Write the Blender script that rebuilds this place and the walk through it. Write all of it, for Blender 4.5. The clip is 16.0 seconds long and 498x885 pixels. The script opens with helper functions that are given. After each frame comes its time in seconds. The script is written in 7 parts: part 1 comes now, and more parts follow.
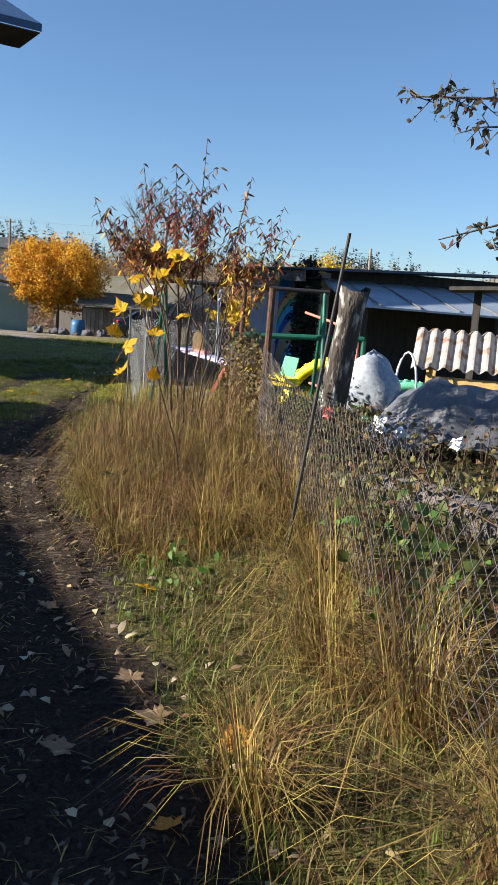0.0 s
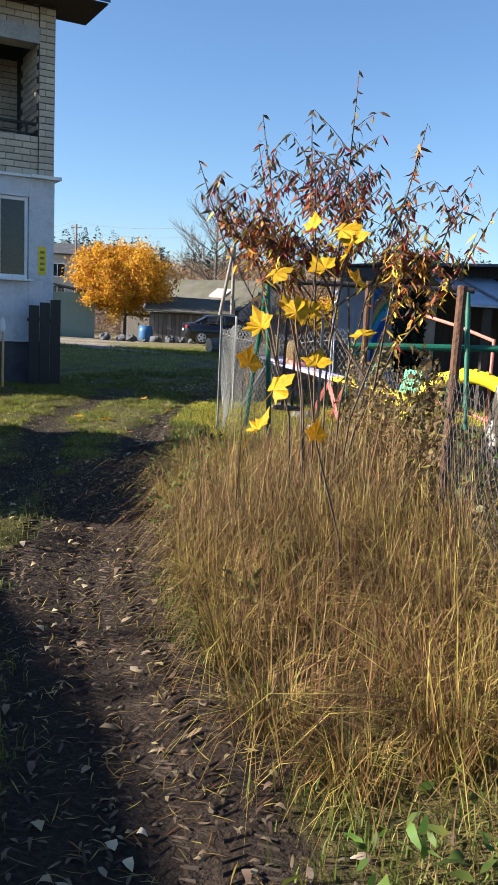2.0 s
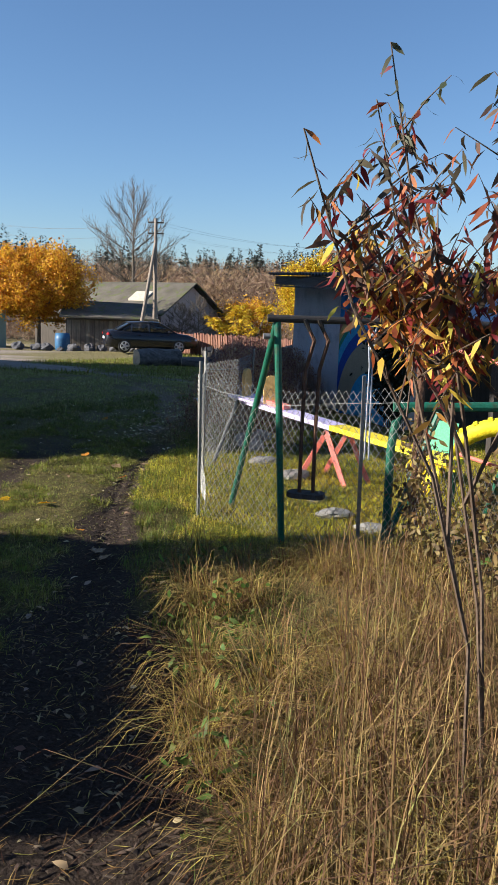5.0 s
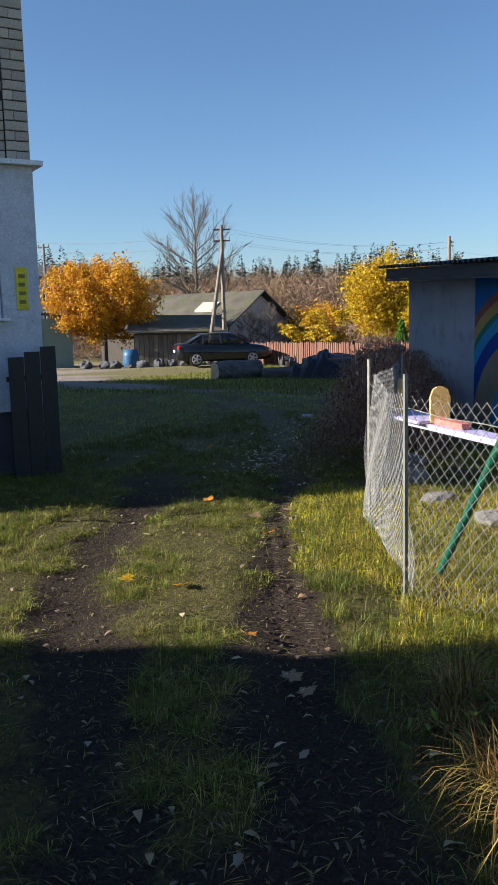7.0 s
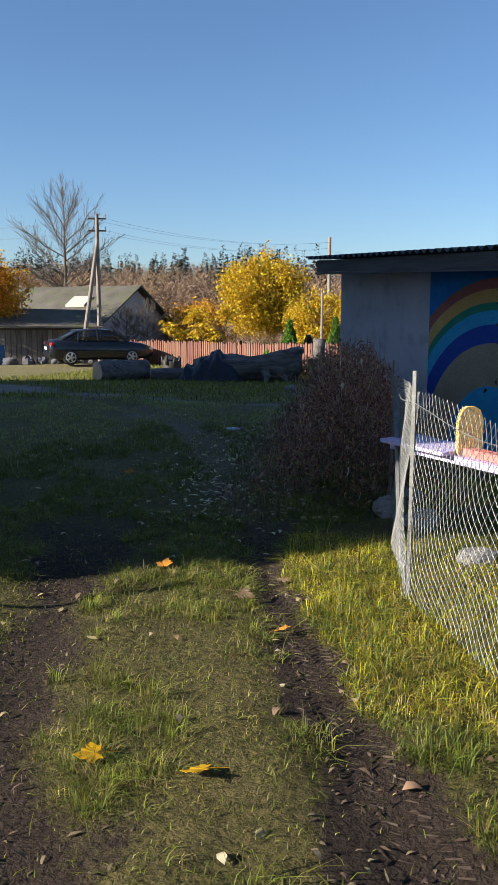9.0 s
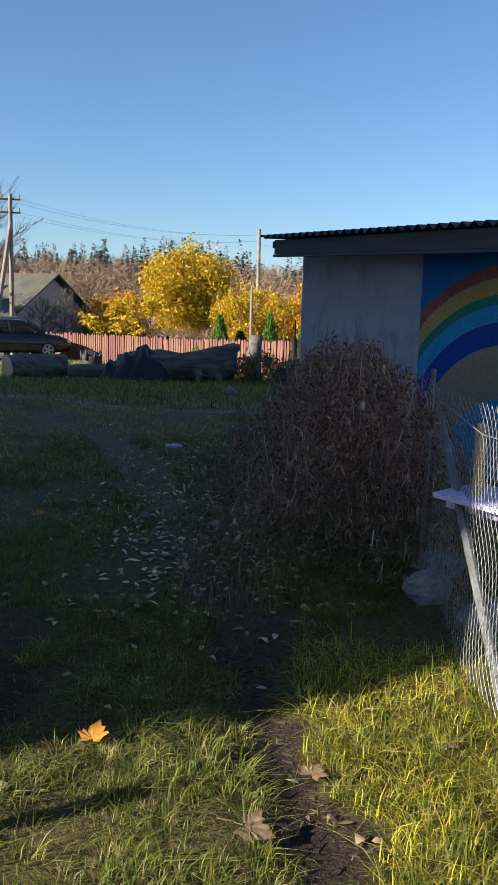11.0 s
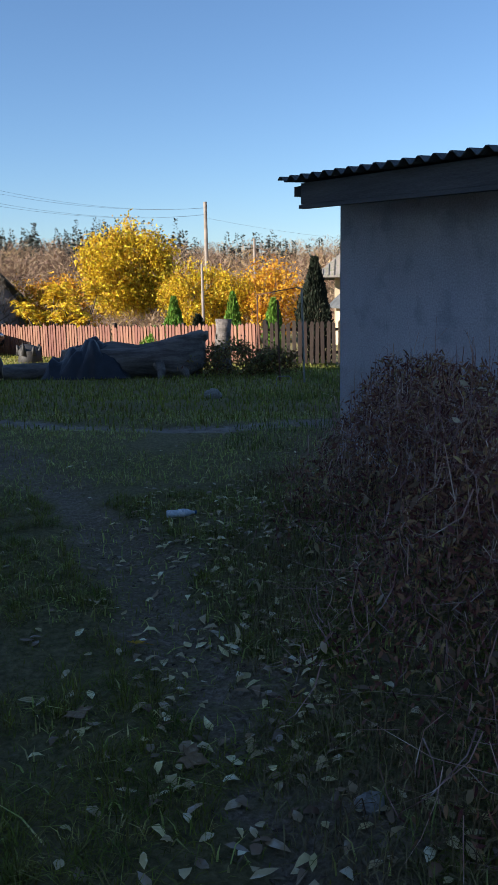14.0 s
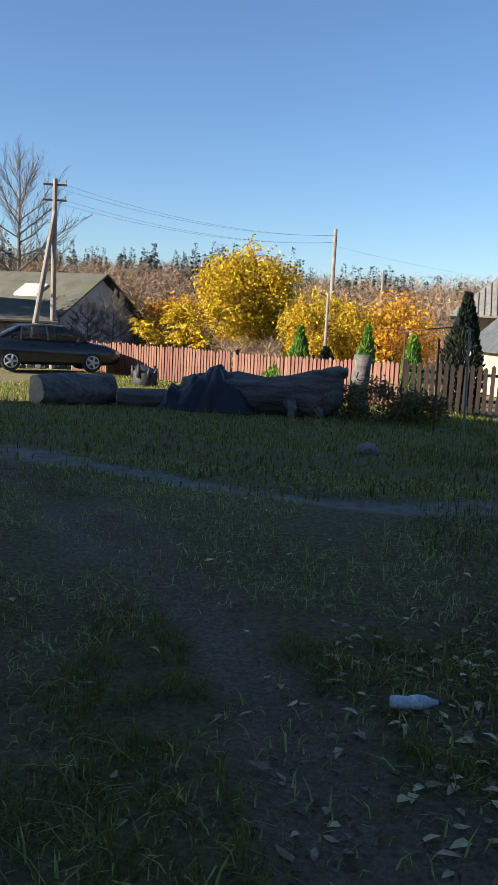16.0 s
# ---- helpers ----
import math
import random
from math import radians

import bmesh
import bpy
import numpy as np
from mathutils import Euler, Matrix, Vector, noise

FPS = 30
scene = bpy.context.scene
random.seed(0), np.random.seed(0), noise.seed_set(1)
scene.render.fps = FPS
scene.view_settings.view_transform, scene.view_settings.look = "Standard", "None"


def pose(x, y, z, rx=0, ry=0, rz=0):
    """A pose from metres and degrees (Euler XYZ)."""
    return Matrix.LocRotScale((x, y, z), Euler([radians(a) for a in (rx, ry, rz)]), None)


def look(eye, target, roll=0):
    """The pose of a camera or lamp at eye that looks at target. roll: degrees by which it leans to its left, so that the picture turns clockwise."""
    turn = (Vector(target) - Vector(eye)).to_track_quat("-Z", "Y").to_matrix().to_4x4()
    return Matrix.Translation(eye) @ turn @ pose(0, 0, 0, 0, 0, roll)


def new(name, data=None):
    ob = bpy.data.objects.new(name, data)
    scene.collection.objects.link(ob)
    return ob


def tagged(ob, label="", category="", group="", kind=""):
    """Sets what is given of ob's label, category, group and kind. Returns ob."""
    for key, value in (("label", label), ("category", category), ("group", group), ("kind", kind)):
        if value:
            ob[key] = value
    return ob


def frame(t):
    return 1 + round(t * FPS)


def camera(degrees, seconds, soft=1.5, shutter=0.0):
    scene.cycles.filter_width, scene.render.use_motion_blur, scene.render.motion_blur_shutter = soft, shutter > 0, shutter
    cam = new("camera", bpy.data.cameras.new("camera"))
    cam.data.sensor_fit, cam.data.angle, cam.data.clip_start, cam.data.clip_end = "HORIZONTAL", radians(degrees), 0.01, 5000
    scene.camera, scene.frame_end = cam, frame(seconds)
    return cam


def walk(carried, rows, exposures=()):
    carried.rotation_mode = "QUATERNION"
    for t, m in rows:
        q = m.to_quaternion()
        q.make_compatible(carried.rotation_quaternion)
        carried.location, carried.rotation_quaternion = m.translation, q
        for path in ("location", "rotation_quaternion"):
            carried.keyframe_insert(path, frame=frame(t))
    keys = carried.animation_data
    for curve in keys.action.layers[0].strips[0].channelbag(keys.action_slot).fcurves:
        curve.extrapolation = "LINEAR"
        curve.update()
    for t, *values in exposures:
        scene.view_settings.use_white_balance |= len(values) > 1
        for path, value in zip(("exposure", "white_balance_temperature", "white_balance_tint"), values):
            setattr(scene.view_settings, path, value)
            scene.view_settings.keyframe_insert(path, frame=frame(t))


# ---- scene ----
cam = camera(33.5, 16.0, 1.0)
PATH = [
    (0, (-0.774, 2.476, 1.303), (-1.417, 4.345, 0.996), 4.1),
    (0.5, (-1.008, 2.865, 1.349), (-1.682, 4.724, 1.048), 6.1),
    (1, (-1.259, 3.308, 1.334), (-1.978, 5.152, 1.042), 5.7),
    (1.5, (-1.595, 3.675, 1.347), (-2.357, 5.502, 1.06), 4.9),
    (1.6, (-1.667, 3.758, 1.345), (-2.443, 5.578, 1.056), 4.6),
    (2, (-1.969, 4.117, 1.32), (-2.755, 5.929, 1.008), 2.9),
    (2.5, (-2.297, 4.501, 1.354), (-3.227, 6.246, 1.056), -0.7),
    (3, (-2.617, 4.857, 1.386), (-3.534, 6.611, 1.095), -0.4),
    (3.2, (-2.734, 4.994, 1.394), (-3.642, 6.757, 1.133), -0.6),
    (5.3, (-3.698, 6.341, 1.67), (-4.255, 8.236, 1.353), 2.2),
    (5.5, (-3.832, 6.493, 1.638), (-4.375, 8.391, 1.321), 2.2),
    (6, (-4.193, 6.914, 1.612), (-4.831, 8.787, 1.318), 0.6),
    (6.5, (-4.616, 7.33, 1.591), (-5.205, 9.215, 1.28), 0.8),
    (7, (-5.004, 7.768, 1.568), (-5.744, 9.604, 1.276), -1.4),
    (7.5, (-5.403, 8.113, 1.549), (-6.004, 9.998, 1.253), -0.7),
    (8, (-5.757, 8.519, 1.513), (-6.296, 10.417, 1.184), 0.1),
    (8.2, (-5.919, 8.73, 1.564), (-6.463, 10.627, 1.243), -0.5),
    (10.3, (-6.883, 10.82, 1.453), (-7.107, 12.788, 1.175), 2.6),
    (10.5, (-6.952, 11.071, 1.474), (-7.228, 13.031, 1.188), 1.4),
    (11, (-7.164, 11.623, 1.459), (-7.397, 13.586, 1.154), 1.5),
    (11.5, (-7.4, 12.22, 1.446), (-7.599, 14.178, 1.093), 1.3),
    (12, (-7.616, 12.72, 1.478), (-7.863, 14.66, 1.061), 0.7),
    (12.5, (-7.796, 13.251, 1.484), (-8.0, 15.203, 1.094), 0.8),
    (13, (-7.955, 13.839, 1.479), (-8.213, 15.794, 1.143), -1.1),
    (13.5, (-8.093, 14.352, 1.49), (-8.165, 16.319, 1.138), -0.3),
    (14, (-8.254, 14.87, 1.479), (-8.352, 16.836, 1.126), -1.0),
    (14.5, (-8.477, 15.406, 1.484), (-8.598, 17.374, 1.151), 0.4),
    (15, (-8.706, 15.924, 1.476), (-8.941, 17.89, 1.19), 1.4),
    (15.5, (-8.933, 16.46, 1.483), (-9.324, 18.402, 1.204), 1.3),
    (16, (-9.152, 17.066, 1.475), (-9.484, 19.017, 1.187), 3.0),
]
walk(cam, [(t, look(eye, target, roll)) for t, eye, target, roll in PATH], [(0.0, 1.42, 6150.0, 11.0), (0.7, 1.36, 6150.0, 11.0), (2.4, 1.76, 6150.0, 11.0), (3.1, 1.52, 6150.0, 11.0), (5.3, 1.3, 6150.0, 11.0), (9.0, 1.3, 6150.0, 11.0), (12.0, 1.44, 6150.0, 11.0), (14.4, 1.46, 6150.0, 11.0), (15.0, 1.14, 6150.0, 11.0), (15.5, 1.44, 6150.0, 11.0), (16.0, 1.44, 6150.0, 11.0)])

# ---- light ----
SUN_AZ, SUN_EL = 30.0, 22.0  # the way the light travels over the ground, and its height
world = bpy.data.worlds.new("sky")
scene.world = world
world.use_nodes = True
wn, wl = world.node_tree.nodes, world.node_tree.links
sky = wn.new("ShaderNodeTexSky")
sky.sky_type = "NISHITA"
sky.sun_disc = False
sky.sun_elevation = radians(SUN_EL)
sky.sun_rotation = radians(270 - SUN_AZ)
sky.dust_density = 0.3
sky.ozone_density = 4.5
wl.new(sky.outputs[0], wn["Background"].inputs[0])
wn["Background"].inputs[1].default_value = 0.06
sun_data = bpy.data.lights.new("sun", "SUN")
sun_data.energy = 5.0
sun_data.angle = radians(0.55)
sun_data.color = (1.0, 0.9, 0.74)
sun = new("sun", sun_data)
_d = Vector((math.cos(radians(SUN_AZ)) * math.cos(radians(SUN_EL)), math.sin(radians(SUN_AZ)) * math.cos(radians(SUN_EL)), -math.sin(radians(SUN_EL))))
sun.matrix_basis = look(-30 * _d + Vector((-6, 14, 0)), Vector((-6, 14, 0)))

# ---- materials ----
MATS = {}


def mat(name, c1, c2=None, scale=6.0, rough=0.85, bump=0.25, fine=60.0, c3=None, metal=0.0, stretch=(1, 1, 1), vary=0.0, trans=0.0, spec=0.3, island=False):
    """A procedural surface: two colours by broad noise, a third in spots, fine grain and relief."""
    if name in MATS:
        return MATS[name]
    m = bpy.data.materials.new(name)
    m.use_nodes = True
    n, l = m.node_tree.nodes, m.node_tree.links
    p = n["Principled BSDF"]
    c2 = c2 or tuple(v * 0.75 for v in c1)
    tc = n.new("ShaderNodeTexCoord")
    mp = n.new("ShaderNodeMapping")
    mp.inputs["Scale"].default_value = stretch
    l.new(tc.outputs["Object"], mp.inputs[0])
    big = n.new("ShaderNodeTexNoise")
    big.inputs["Scale"].default_value = scale
    big.inputs["Detail"].default_value = 5
    big.inputs["Roughness"].default_value = 0.65
    l.new(mp.outputs[0], big.inputs["Vector"])
    r = n.new("ShaderNodeValToRGB")
    r.color_ramp.elements[0].position, r.color_ramp.elements[1].position = 0.35, 0.65
    r.color_ramp.elements[0].color, r.color_ramp.elements[1].color = (*c1, 1), (*c2, 1)
    l.new(big.outputs["Fac"], r.inputs[0])
    col = r.outputs[0]
    small = n.new("ShaderNodeTexNoise")
    small.inputs["Scale"].default_value = fine
    small.inputs["Detail"].default_value = 3
    l.new(mp.outputs[0], small.inputs["Vector"])
    if c3:
        r2 = n.new("ShaderNodeValToRGB")
        r2.color_ramp.elements[0].position, r2.color_ramp.elements[1].position = 0.52, 0.66
        r2.color_ramp.elements[0].color, r2.color_ramp.elements[1].color = (0, 0, 0, 1), (1, 1, 1, 1)
        n3 = n.new("ShaderNodeTexNoise")
        n3.inputs["Scale"].default_value = scale * 2.7
        n3.inputs["Detail"].default_value = 6
        l.new(mp.outputs[0], n3.inputs["Vector"])
        l.new(n3.outputs["Fac"], r2.inputs[0])
        mx = n.new("ShaderNodeMixRGB")
        l.new(r2.outputs[0], mx.inputs[0])
        l.new(col, mx.inputs[1])
        mx.inputs[2].default_value = (*c3, 1)
        col = mx.outputs[0]
    hv = n.new("ShaderNodeHueSaturation")
    mr = n.new("ShaderNodeMapRange")
    mr.inputs["From Min"].default_value, mr.inputs["From Max"].default_value = 0.3, 0.7
    mr.inputs["To Min"].default_value, mr.inputs["To Max"].default_value = 0.8, 1.2
    l.new(small.outputs["Fac"], mr.inputs["Value"])
    val = mr.outputs[0]
    if vary:
        if island:
            rnd = n.new("ShaderNodeNewGeometry").outputs["Random Per Island"]
        else:
            rnd = n.new("ShaderNodeObjectInfo").outputs["Random"]
        m2 = n.new("ShaderNodeMapRange")
        m2.inputs["To Min"].default_value, m2.inputs["To Max"].default_value = 1 - vary, 1 + vary
        l.new(rnd, m2.inputs["Value"])
        mu = n.new("ShaderNodeMath")
        mu.operation = "MULTIPLY"
        l.new(val, mu.inputs[0])
        l.new(m2.outputs[0], mu.inputs[1])
        val = mu.outputs[0]
        m3 = n.new("ShaderNodeMapRange")
        m3.inputs["To Min"].default_value, m3.inputs["To Max"].default_value = 0.5 - vary * 0.06, 0.5 + vary * 0.06
        l.new(rnd, m3.inputs["Value"])
        l.new(m3.outputs[0], hv.inputs["Hue"])
    l.new(val, hv.inputs["Value"])
    l.new(col, hv.inputs["Color"])
    l.new(hv.outputs[0], p.inputs["Base Color"])
    rr = n.new("ShaderNodeMapRange")
    rr.inputs["To Min"].default_value, rr.inputs["To Max"].default_value = max(0.02, rough - 0.12), min(1, rough + 0.12)
    l.new(big.outputs["Fac"], rr.inputs["Value"])
    l.new(rr.outputs[0], p.inputs["Roughness"])
    p.inputs["Metallic"].default_value = metal
    p.inputs["Specular IOR Level"].default_value = spec
    if bump:
        b = n.new("ShaderNodeBump")
        b.inputs["Strength"].default_value = bump
        b.inputs["Distance"].default_value = 0.02
        ad = n.new("ShaderNodeMath")
        l.new(big.outputs["Fac"], ad.inputs[0])
        l.new(small.outputs["Fac"], ad.inputs[1])
        l.new(ad.outputs[0], b.inputs["Height"])
        l.new(b.outputs[0], p.inputs["Normal"])
    if trans:
        t = n.new("ShaderNodeBsdfTranslucent")
        l.new(hv.outputs[0], t.inputs[0])
        ms = n.new("ShaderNodeMixShader")
        ms.inputs[0].default_value = trans
        l.new(p.outputs[0], ms.inputs[1])
        l.new(t.outputs[0], ms.inputs[2])
        l.new(ms.outputs[0], n["Material Output"].inputs[0])
    MATS[name] = m
    return m


def leafmat(name, c1, c2, c3=None, vary=0.45, trans=0.35, scale=1.3):
    return mat(name, c1, c2, scale=scale, rough=0.6, bump=0, fine=9, c3=c3, vary=vary, trans=trans, island=True)


plaster_white = mat("white_plaster", (0.62, 0.64, 0.68), (0.54, 0.56, 0.6), 2.5, 0.8, 0.1, 90, c3=(0.5, 0.52, 0.55))
plinth_dark = mat("dark_plinth", (0.1, 0.1, 0.11), (0.07, 0.07, 0.08), 4, 0.9, 0.3)
brick_cream = mat("cream_brick", (0.55, 0.47, 0.37), (0.47, 0.4, 0.31), 5, 0.85, 0.3, 80, vary=0.16)
mortar = mat("dark_mortar", (0.1, 0.095, 0.09), (0.07, 0.065, 0.06), 12, 0.95, 0.3)
concrete = mat("concrete", (0.42, 0.41, 0.39), (0.33, 0.32, 0.31), 4, 0.9, 0.3)
roof_blue = mat("blue_roof_sheet", (0.05, 0.1, 0.2), (0.04, 0.08, 0.17), 3, 0.45, 0.05)
soffit_dark = mat("dark_soffit_boards", (0.06, 0.04, 0.03), (0.04, 0.03, 0.025), 5, 0.8, 0.2, stretch=(1, 8, 8))
pvc = mat("white_window_frame", (0.8, 0.8, 0.8), (0.74, 0.74, 0.75), 6, 0.4, 0.02)
iron_black = mat("black_iron", (0.025, 0.025, 0.028), (0.04, 0.035, 0.03), 12, 0.6, 0.1)
plate_yellow = mat("yellow_plate", (0.75, 0.62, 0.04), (0.68, 0.55, 0.03), 9, 0.5, 0.02)
ink = mat("dark_print", (0.25, 0.2, 0.05), (0.2, 0.16, 0.05), 9, 0.6, 0)
shed_plaster = mat("grey_plaster", (0.53, 0.51, 0.55), (0.45, 0.43, 0.47), 1.6, 0.9, 0.25, 70, c3=(0.38, 0.37, 0.41))
slate = mat("grey_slate_sheet", (0.25, 0.22, 0.2), (0.17, 0.155, 0.14), 3, 0.9, 0.3, 50, c3=(0.14, 0.15, 0.09))
slate_dark = mat("dark_slate_sheet", (0.1, 0.105, 0.11), (0.06, 0.065, 0.07), 3, 0.85, 0.3, 50)
slate_red = mat("weathered_tan_slate", (0.42, 0.38, 0.34), (0.34, 0.3, 0.26), 3, 0.9, 0.3, 60, c3=(0.2, 0.12, 0.08))
slate_moss = mat("mossy_slate", (0.12, 0.108, 0.092), (0.075, 0.068, 0.055), 0.9, 0.95, 0.3, 20, c3=(0.085, 0.1, 0.035))
plank_grey = mat("weathered_plank", (0.2, 0.17, 0.14), (0.12, 0.1, 0.085), 2.2, 0.9, 0.4, 40, stretch=(7, 7, 0.8), vary=0.25)
plank_dark = mat("dark_plank", (0.07, 0.06, 0.055), (0.045, 0.04, 0.036), 2.2, 0.9, 0.35, 40, stretch=(7, 7, 0.8), vary=0.3)
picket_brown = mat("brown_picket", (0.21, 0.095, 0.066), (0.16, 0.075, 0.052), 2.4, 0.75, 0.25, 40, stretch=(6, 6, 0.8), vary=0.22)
# picket brown darkened: shade on the right-hand fence is put into this colour
picket_shade_brown = mat("shade_darkened_picket", (0.035, 0.022, 0.018), (0.022, 0.015, 0.012), 2.4, 0.8, 0.25, 40, stretch=(6, 6, 0.8), vary=0.3)
beam_grey = mat("grey_fascia_board", (0.15, 0.14, 0.14), (0.09, 0.085, 0.085), 1.4, 0.9, 0.4, 45, stretch=(0.6, 0.6, 8))
zinc = mat("zinc_wire", (0.34, 0.34, 0.33), (0.22, 0.22, 0.21), 20, 0.5, 0.1, metal=0.6)
zinc_post = mat("galvanised_post", (0.24, 0.24, 0.23), (0.16, 0.16, 0.15), 9, 0.5, 0.1, metal=0.4)
dull_wire = mat("dull_old_wire", (0.13, 0.12, 0.11), (0.08, 0.065, 0.055), 20, 0.8, 0.1)
rust = mat("rusty_iron", (0.12, 0.06, 0.035), (0.07, 0.04, 0.03), 16, 0.9, 0.4)
paint_green = mat("green_paint", (0.015, 0.12, 0.075), (0.012, 0.09, 0.06), 7, 0.45, 0.08, c3=(0.03, 0.08, 0.05))
paint_yellow = mat("yellow_paint", (0.8, 0.66, 0.03), (0.72, 0.56, 0.02), 6, 0.5, 0.1)
paint_lilac = mat("lilac_paint", (0.6, 0.52, 0.8), (0.5, 0.44, 0.72), 6, 0.55, 0.15, c3=(0.68, 0.64, 0.74))
paint_pink = mat("pink_paint", (0.75, 0.22, 0.17), (0.65, 0.18, 0.15), 6, 0.55, 0.1)
paint_mint = mat("mint_paint", (0.22, 0.68, 0.42), (0.18, 0.6, 0.36), 6, 0.5, 0.1)
paint_sky = mat("mural_sky_blue", (0.015, 0.19, 0.52), (0.02, 0.15, 0.44), 3, 0.85, 0.2, 70)
paint_sky2 = mat("mural_light_blue", (0.05, 0.36, 0.62), (0.04, 0.31, 0.55), 3, 0.85, 0.2, 70)
paint_red = mat("mural_brick_red", (0.33, 0.12, 0.1), (0.27, 0.1, 0.09), 3, 0.85, 0.2, 70)
paint_orange = mat("mural_ochre", (0.55, 0.36, 0.12), (0.5, 0.31, 0.1), 3, 0.85, 0.2, 70)
paint_teal = mat("mural_green", (0.03, 0.24, 0.16), (0.03, 0.2, 0.13), 3, 0.85, 0.2, 70)
paint_navy = mat("mural_deep_blue", (0.02, 0.07, 0.36), (0.02, 0.055, 0.3), 3, 0.85, 0.2, 70)
paint_tan = mat("mural_tan", (0.36, 0.29, 0.2), (0.31, 0.25, 0.17), 3, 0.85, 0.2, 70)
board_wood = mat("bare_yellow_board", (0.62, 0.42, 0.16), (0.52, 0.34, 0.12), 3, 0.7, 0.25, 40, stretch=(6, 6, 0.8))
bark = mat("bark", (0.15, 0.125, 0.1), (0.07, 0.058, 0.048), 9, 0.95, 0.8, 40, stretch=(1, 1, 0.35))
bark_pale = mat("peeling_pale_bark", (0.05, 0.042, 0.036), (0.075, 0.062, 0.05), 5, 0.95, 1.0, 30, c3=(0.42, 0.39, 0.35), stretch=(1, 1, 0.35))
twig = mat("brown_twig", (0.12, 0.085, 0.06), (0.08, 0.055, 0.04), 9, 0.9, 0.3)
log_grey = mat("weathered_log", (0.21, 0.185, 0.17), (0.07, 0.06, 0.056), 2.5, 0.9, 1.0, 30, stretch=(0.5, 3, 3))
log_cut = mat("sawn_log_end", (0.52, 0.42, 0.3), (0.42, 0.33, 0.23), 6, 0.85, 0.3)
tarp_dark = mat("dark_tarpaulin", (0.022, 0.025, 0.035), (0.014, 0.016, 0.022), 4, 0.4, 0.3)
tarp_grey = mat("grey_plastic_sheet", (0.14, 0.145, 0.16), (0.09, 0.095, 0.11), 4, 0.5, 0.2)
bag_white = mat("white_sack", (0.34, 0.37, 0.42), (0.27, 0.3, 0.35), 6, 0.55, 0.2, 30)
car_paint = mat("black_car_paint", (0.012, 0.013, 0.02), (0.012, 0.013, 0.018), 3, 0.16, 0.0, spec=0.6)
rubber = mat("rubber", (0.02, 0.02, 0.02), (0.028, 0.028, 0.028), 20, 0.85, 0.2)
alloy = mat("alloy_wheel", (0.5, 0.5, 0.51), (0.42, 0.42, 0.43), 9, 0.4, 0.02, metal=0.5)
lamp_red = mat("red_lamp_lens", (0.5, 0.015, 0.015), (0.4, 0.012, 0.012), 9, 0.15, 0)
lamp_clear = mat("clear_lamp_lens", (0.7, 0.7, 0.72), (0.6, 0.6, 0.62), 9, 0.1, 0)
chrome = mat("chrome", (0.7, 0.7, 0.7), (0.65, 0.65, 0.65), 9, 0.15, 0, metal=1.0)
pole_concrete = mat("pole_concrete", (0.28, 0.235, 0.2), (0.2, 0.165, 0.14), 3, 0.9, 0.2)
wall_pink = mat("pale_grey_render", (0.4, 0.35, 0.35), (0.34, 0.3, 0.3), 0.8, 0.9, 0.15, 30)
wall_cream = mat("cream_wall", (0.46, 0.37, 0.26), (0.4, 0.32, 0.22), 0.8, 0.85, 0.1, 30)
wall_white = mat("white_wall", (0.42, 0.4, 0.37), (0.36, 0.345, 0.32), 0.8, 0.85, 0.1, 30)
wall_lightblue = mat("light_blue_boards", (0.3, 0.5, 0.62), (0.25, 0.43, 0.55), 0.8, 0.8, 0.1, 30)
garage_green = mat("grey_green_metal", (0.16, 0.24, 0.23), (0.13, 0.2, 0.19), 0.7, 0.6, 0.05)
stone_pale = mat("pale_stone", (0.5, 0.46, 0.4), (0.38, 0.35, 0.3), 7, 0.9, 0.4)
plastic_clear = mat("scuffed_clear_plastic", (0.66, 0.7, 0.74), (0.55, 0.6, 0.65), 14, 0.25, 0.2)
blue_plastic = mat("blue_plastic", (0.04, 0.14, 0.28), (0.03, 0.09, 0.2), 7, 0.45, 0.05)
gravel_pale = mat("pale_rubble", (0.3, 0.285, 0.265), (0.2, 0.19, 0.175), 9, 0.9, 0.6)

dry_grass = leafmat("dry_grass", (0.35, 0.225, 0.072), (0.18, 0.105, 0.036), (0.14, 0.125, 0.028), 0.65, 0.3, 6.0)
green_grass = leafmat("green_grass", (0.13, 0.17, 0.025), (0.08, 0.11, 0.018), (0.22, 0.2, 0.05), 0.45, 0.35, 4.0)
lawn_grass = leafmat("lawn_grass", (0.23, 0.23, 0.035), (0.11, 0.14, 0.022), (0.34, 0.28, 0.1), 0.5, 0.4, 5.0)
weed_green = leafmat("weed_leaf", (0.06, 0.11, 0.02), (0.1, 0.15, 0.03), (0.16, 0.16, 0.035), 0.5, 0.35, 5.0)
bramble = leafmat("bramble_leaf", (0.17, 0.13, 0.05), (0.1, 0.11, 0.03), (0.18, 0.06, 0.03), 0.55, 0.3, 5.0)
hedge_leaf = leafmat("hedge_leaf", (0.3, 0.125, 0.085), (0.2, 0.085, 0.063), (0.36, 0.25, 0.1), 0.6, 0.25, 5.0)
peach_red = leafmat("peach_leaf_red", (0.27, 0.03, 0.03), (0.34, 0.1, 0.035), (0.16, 0.025, 0.03), 0.5, 0.35)
peach_gold = leafmat("peach_leaf_gold", (0.6, 0.4, 0.06), (0.5, 0.26, 0.05), (0.4, 0.36, 0.07), 0.45, 0.4)
peach_dark = leafmat("peach_leaf_dark", (0.06, 0.07, 0.04), (0.1, 0.06, 0.04), (0.13, 0.05, 0.04), 0.45, 0.3)
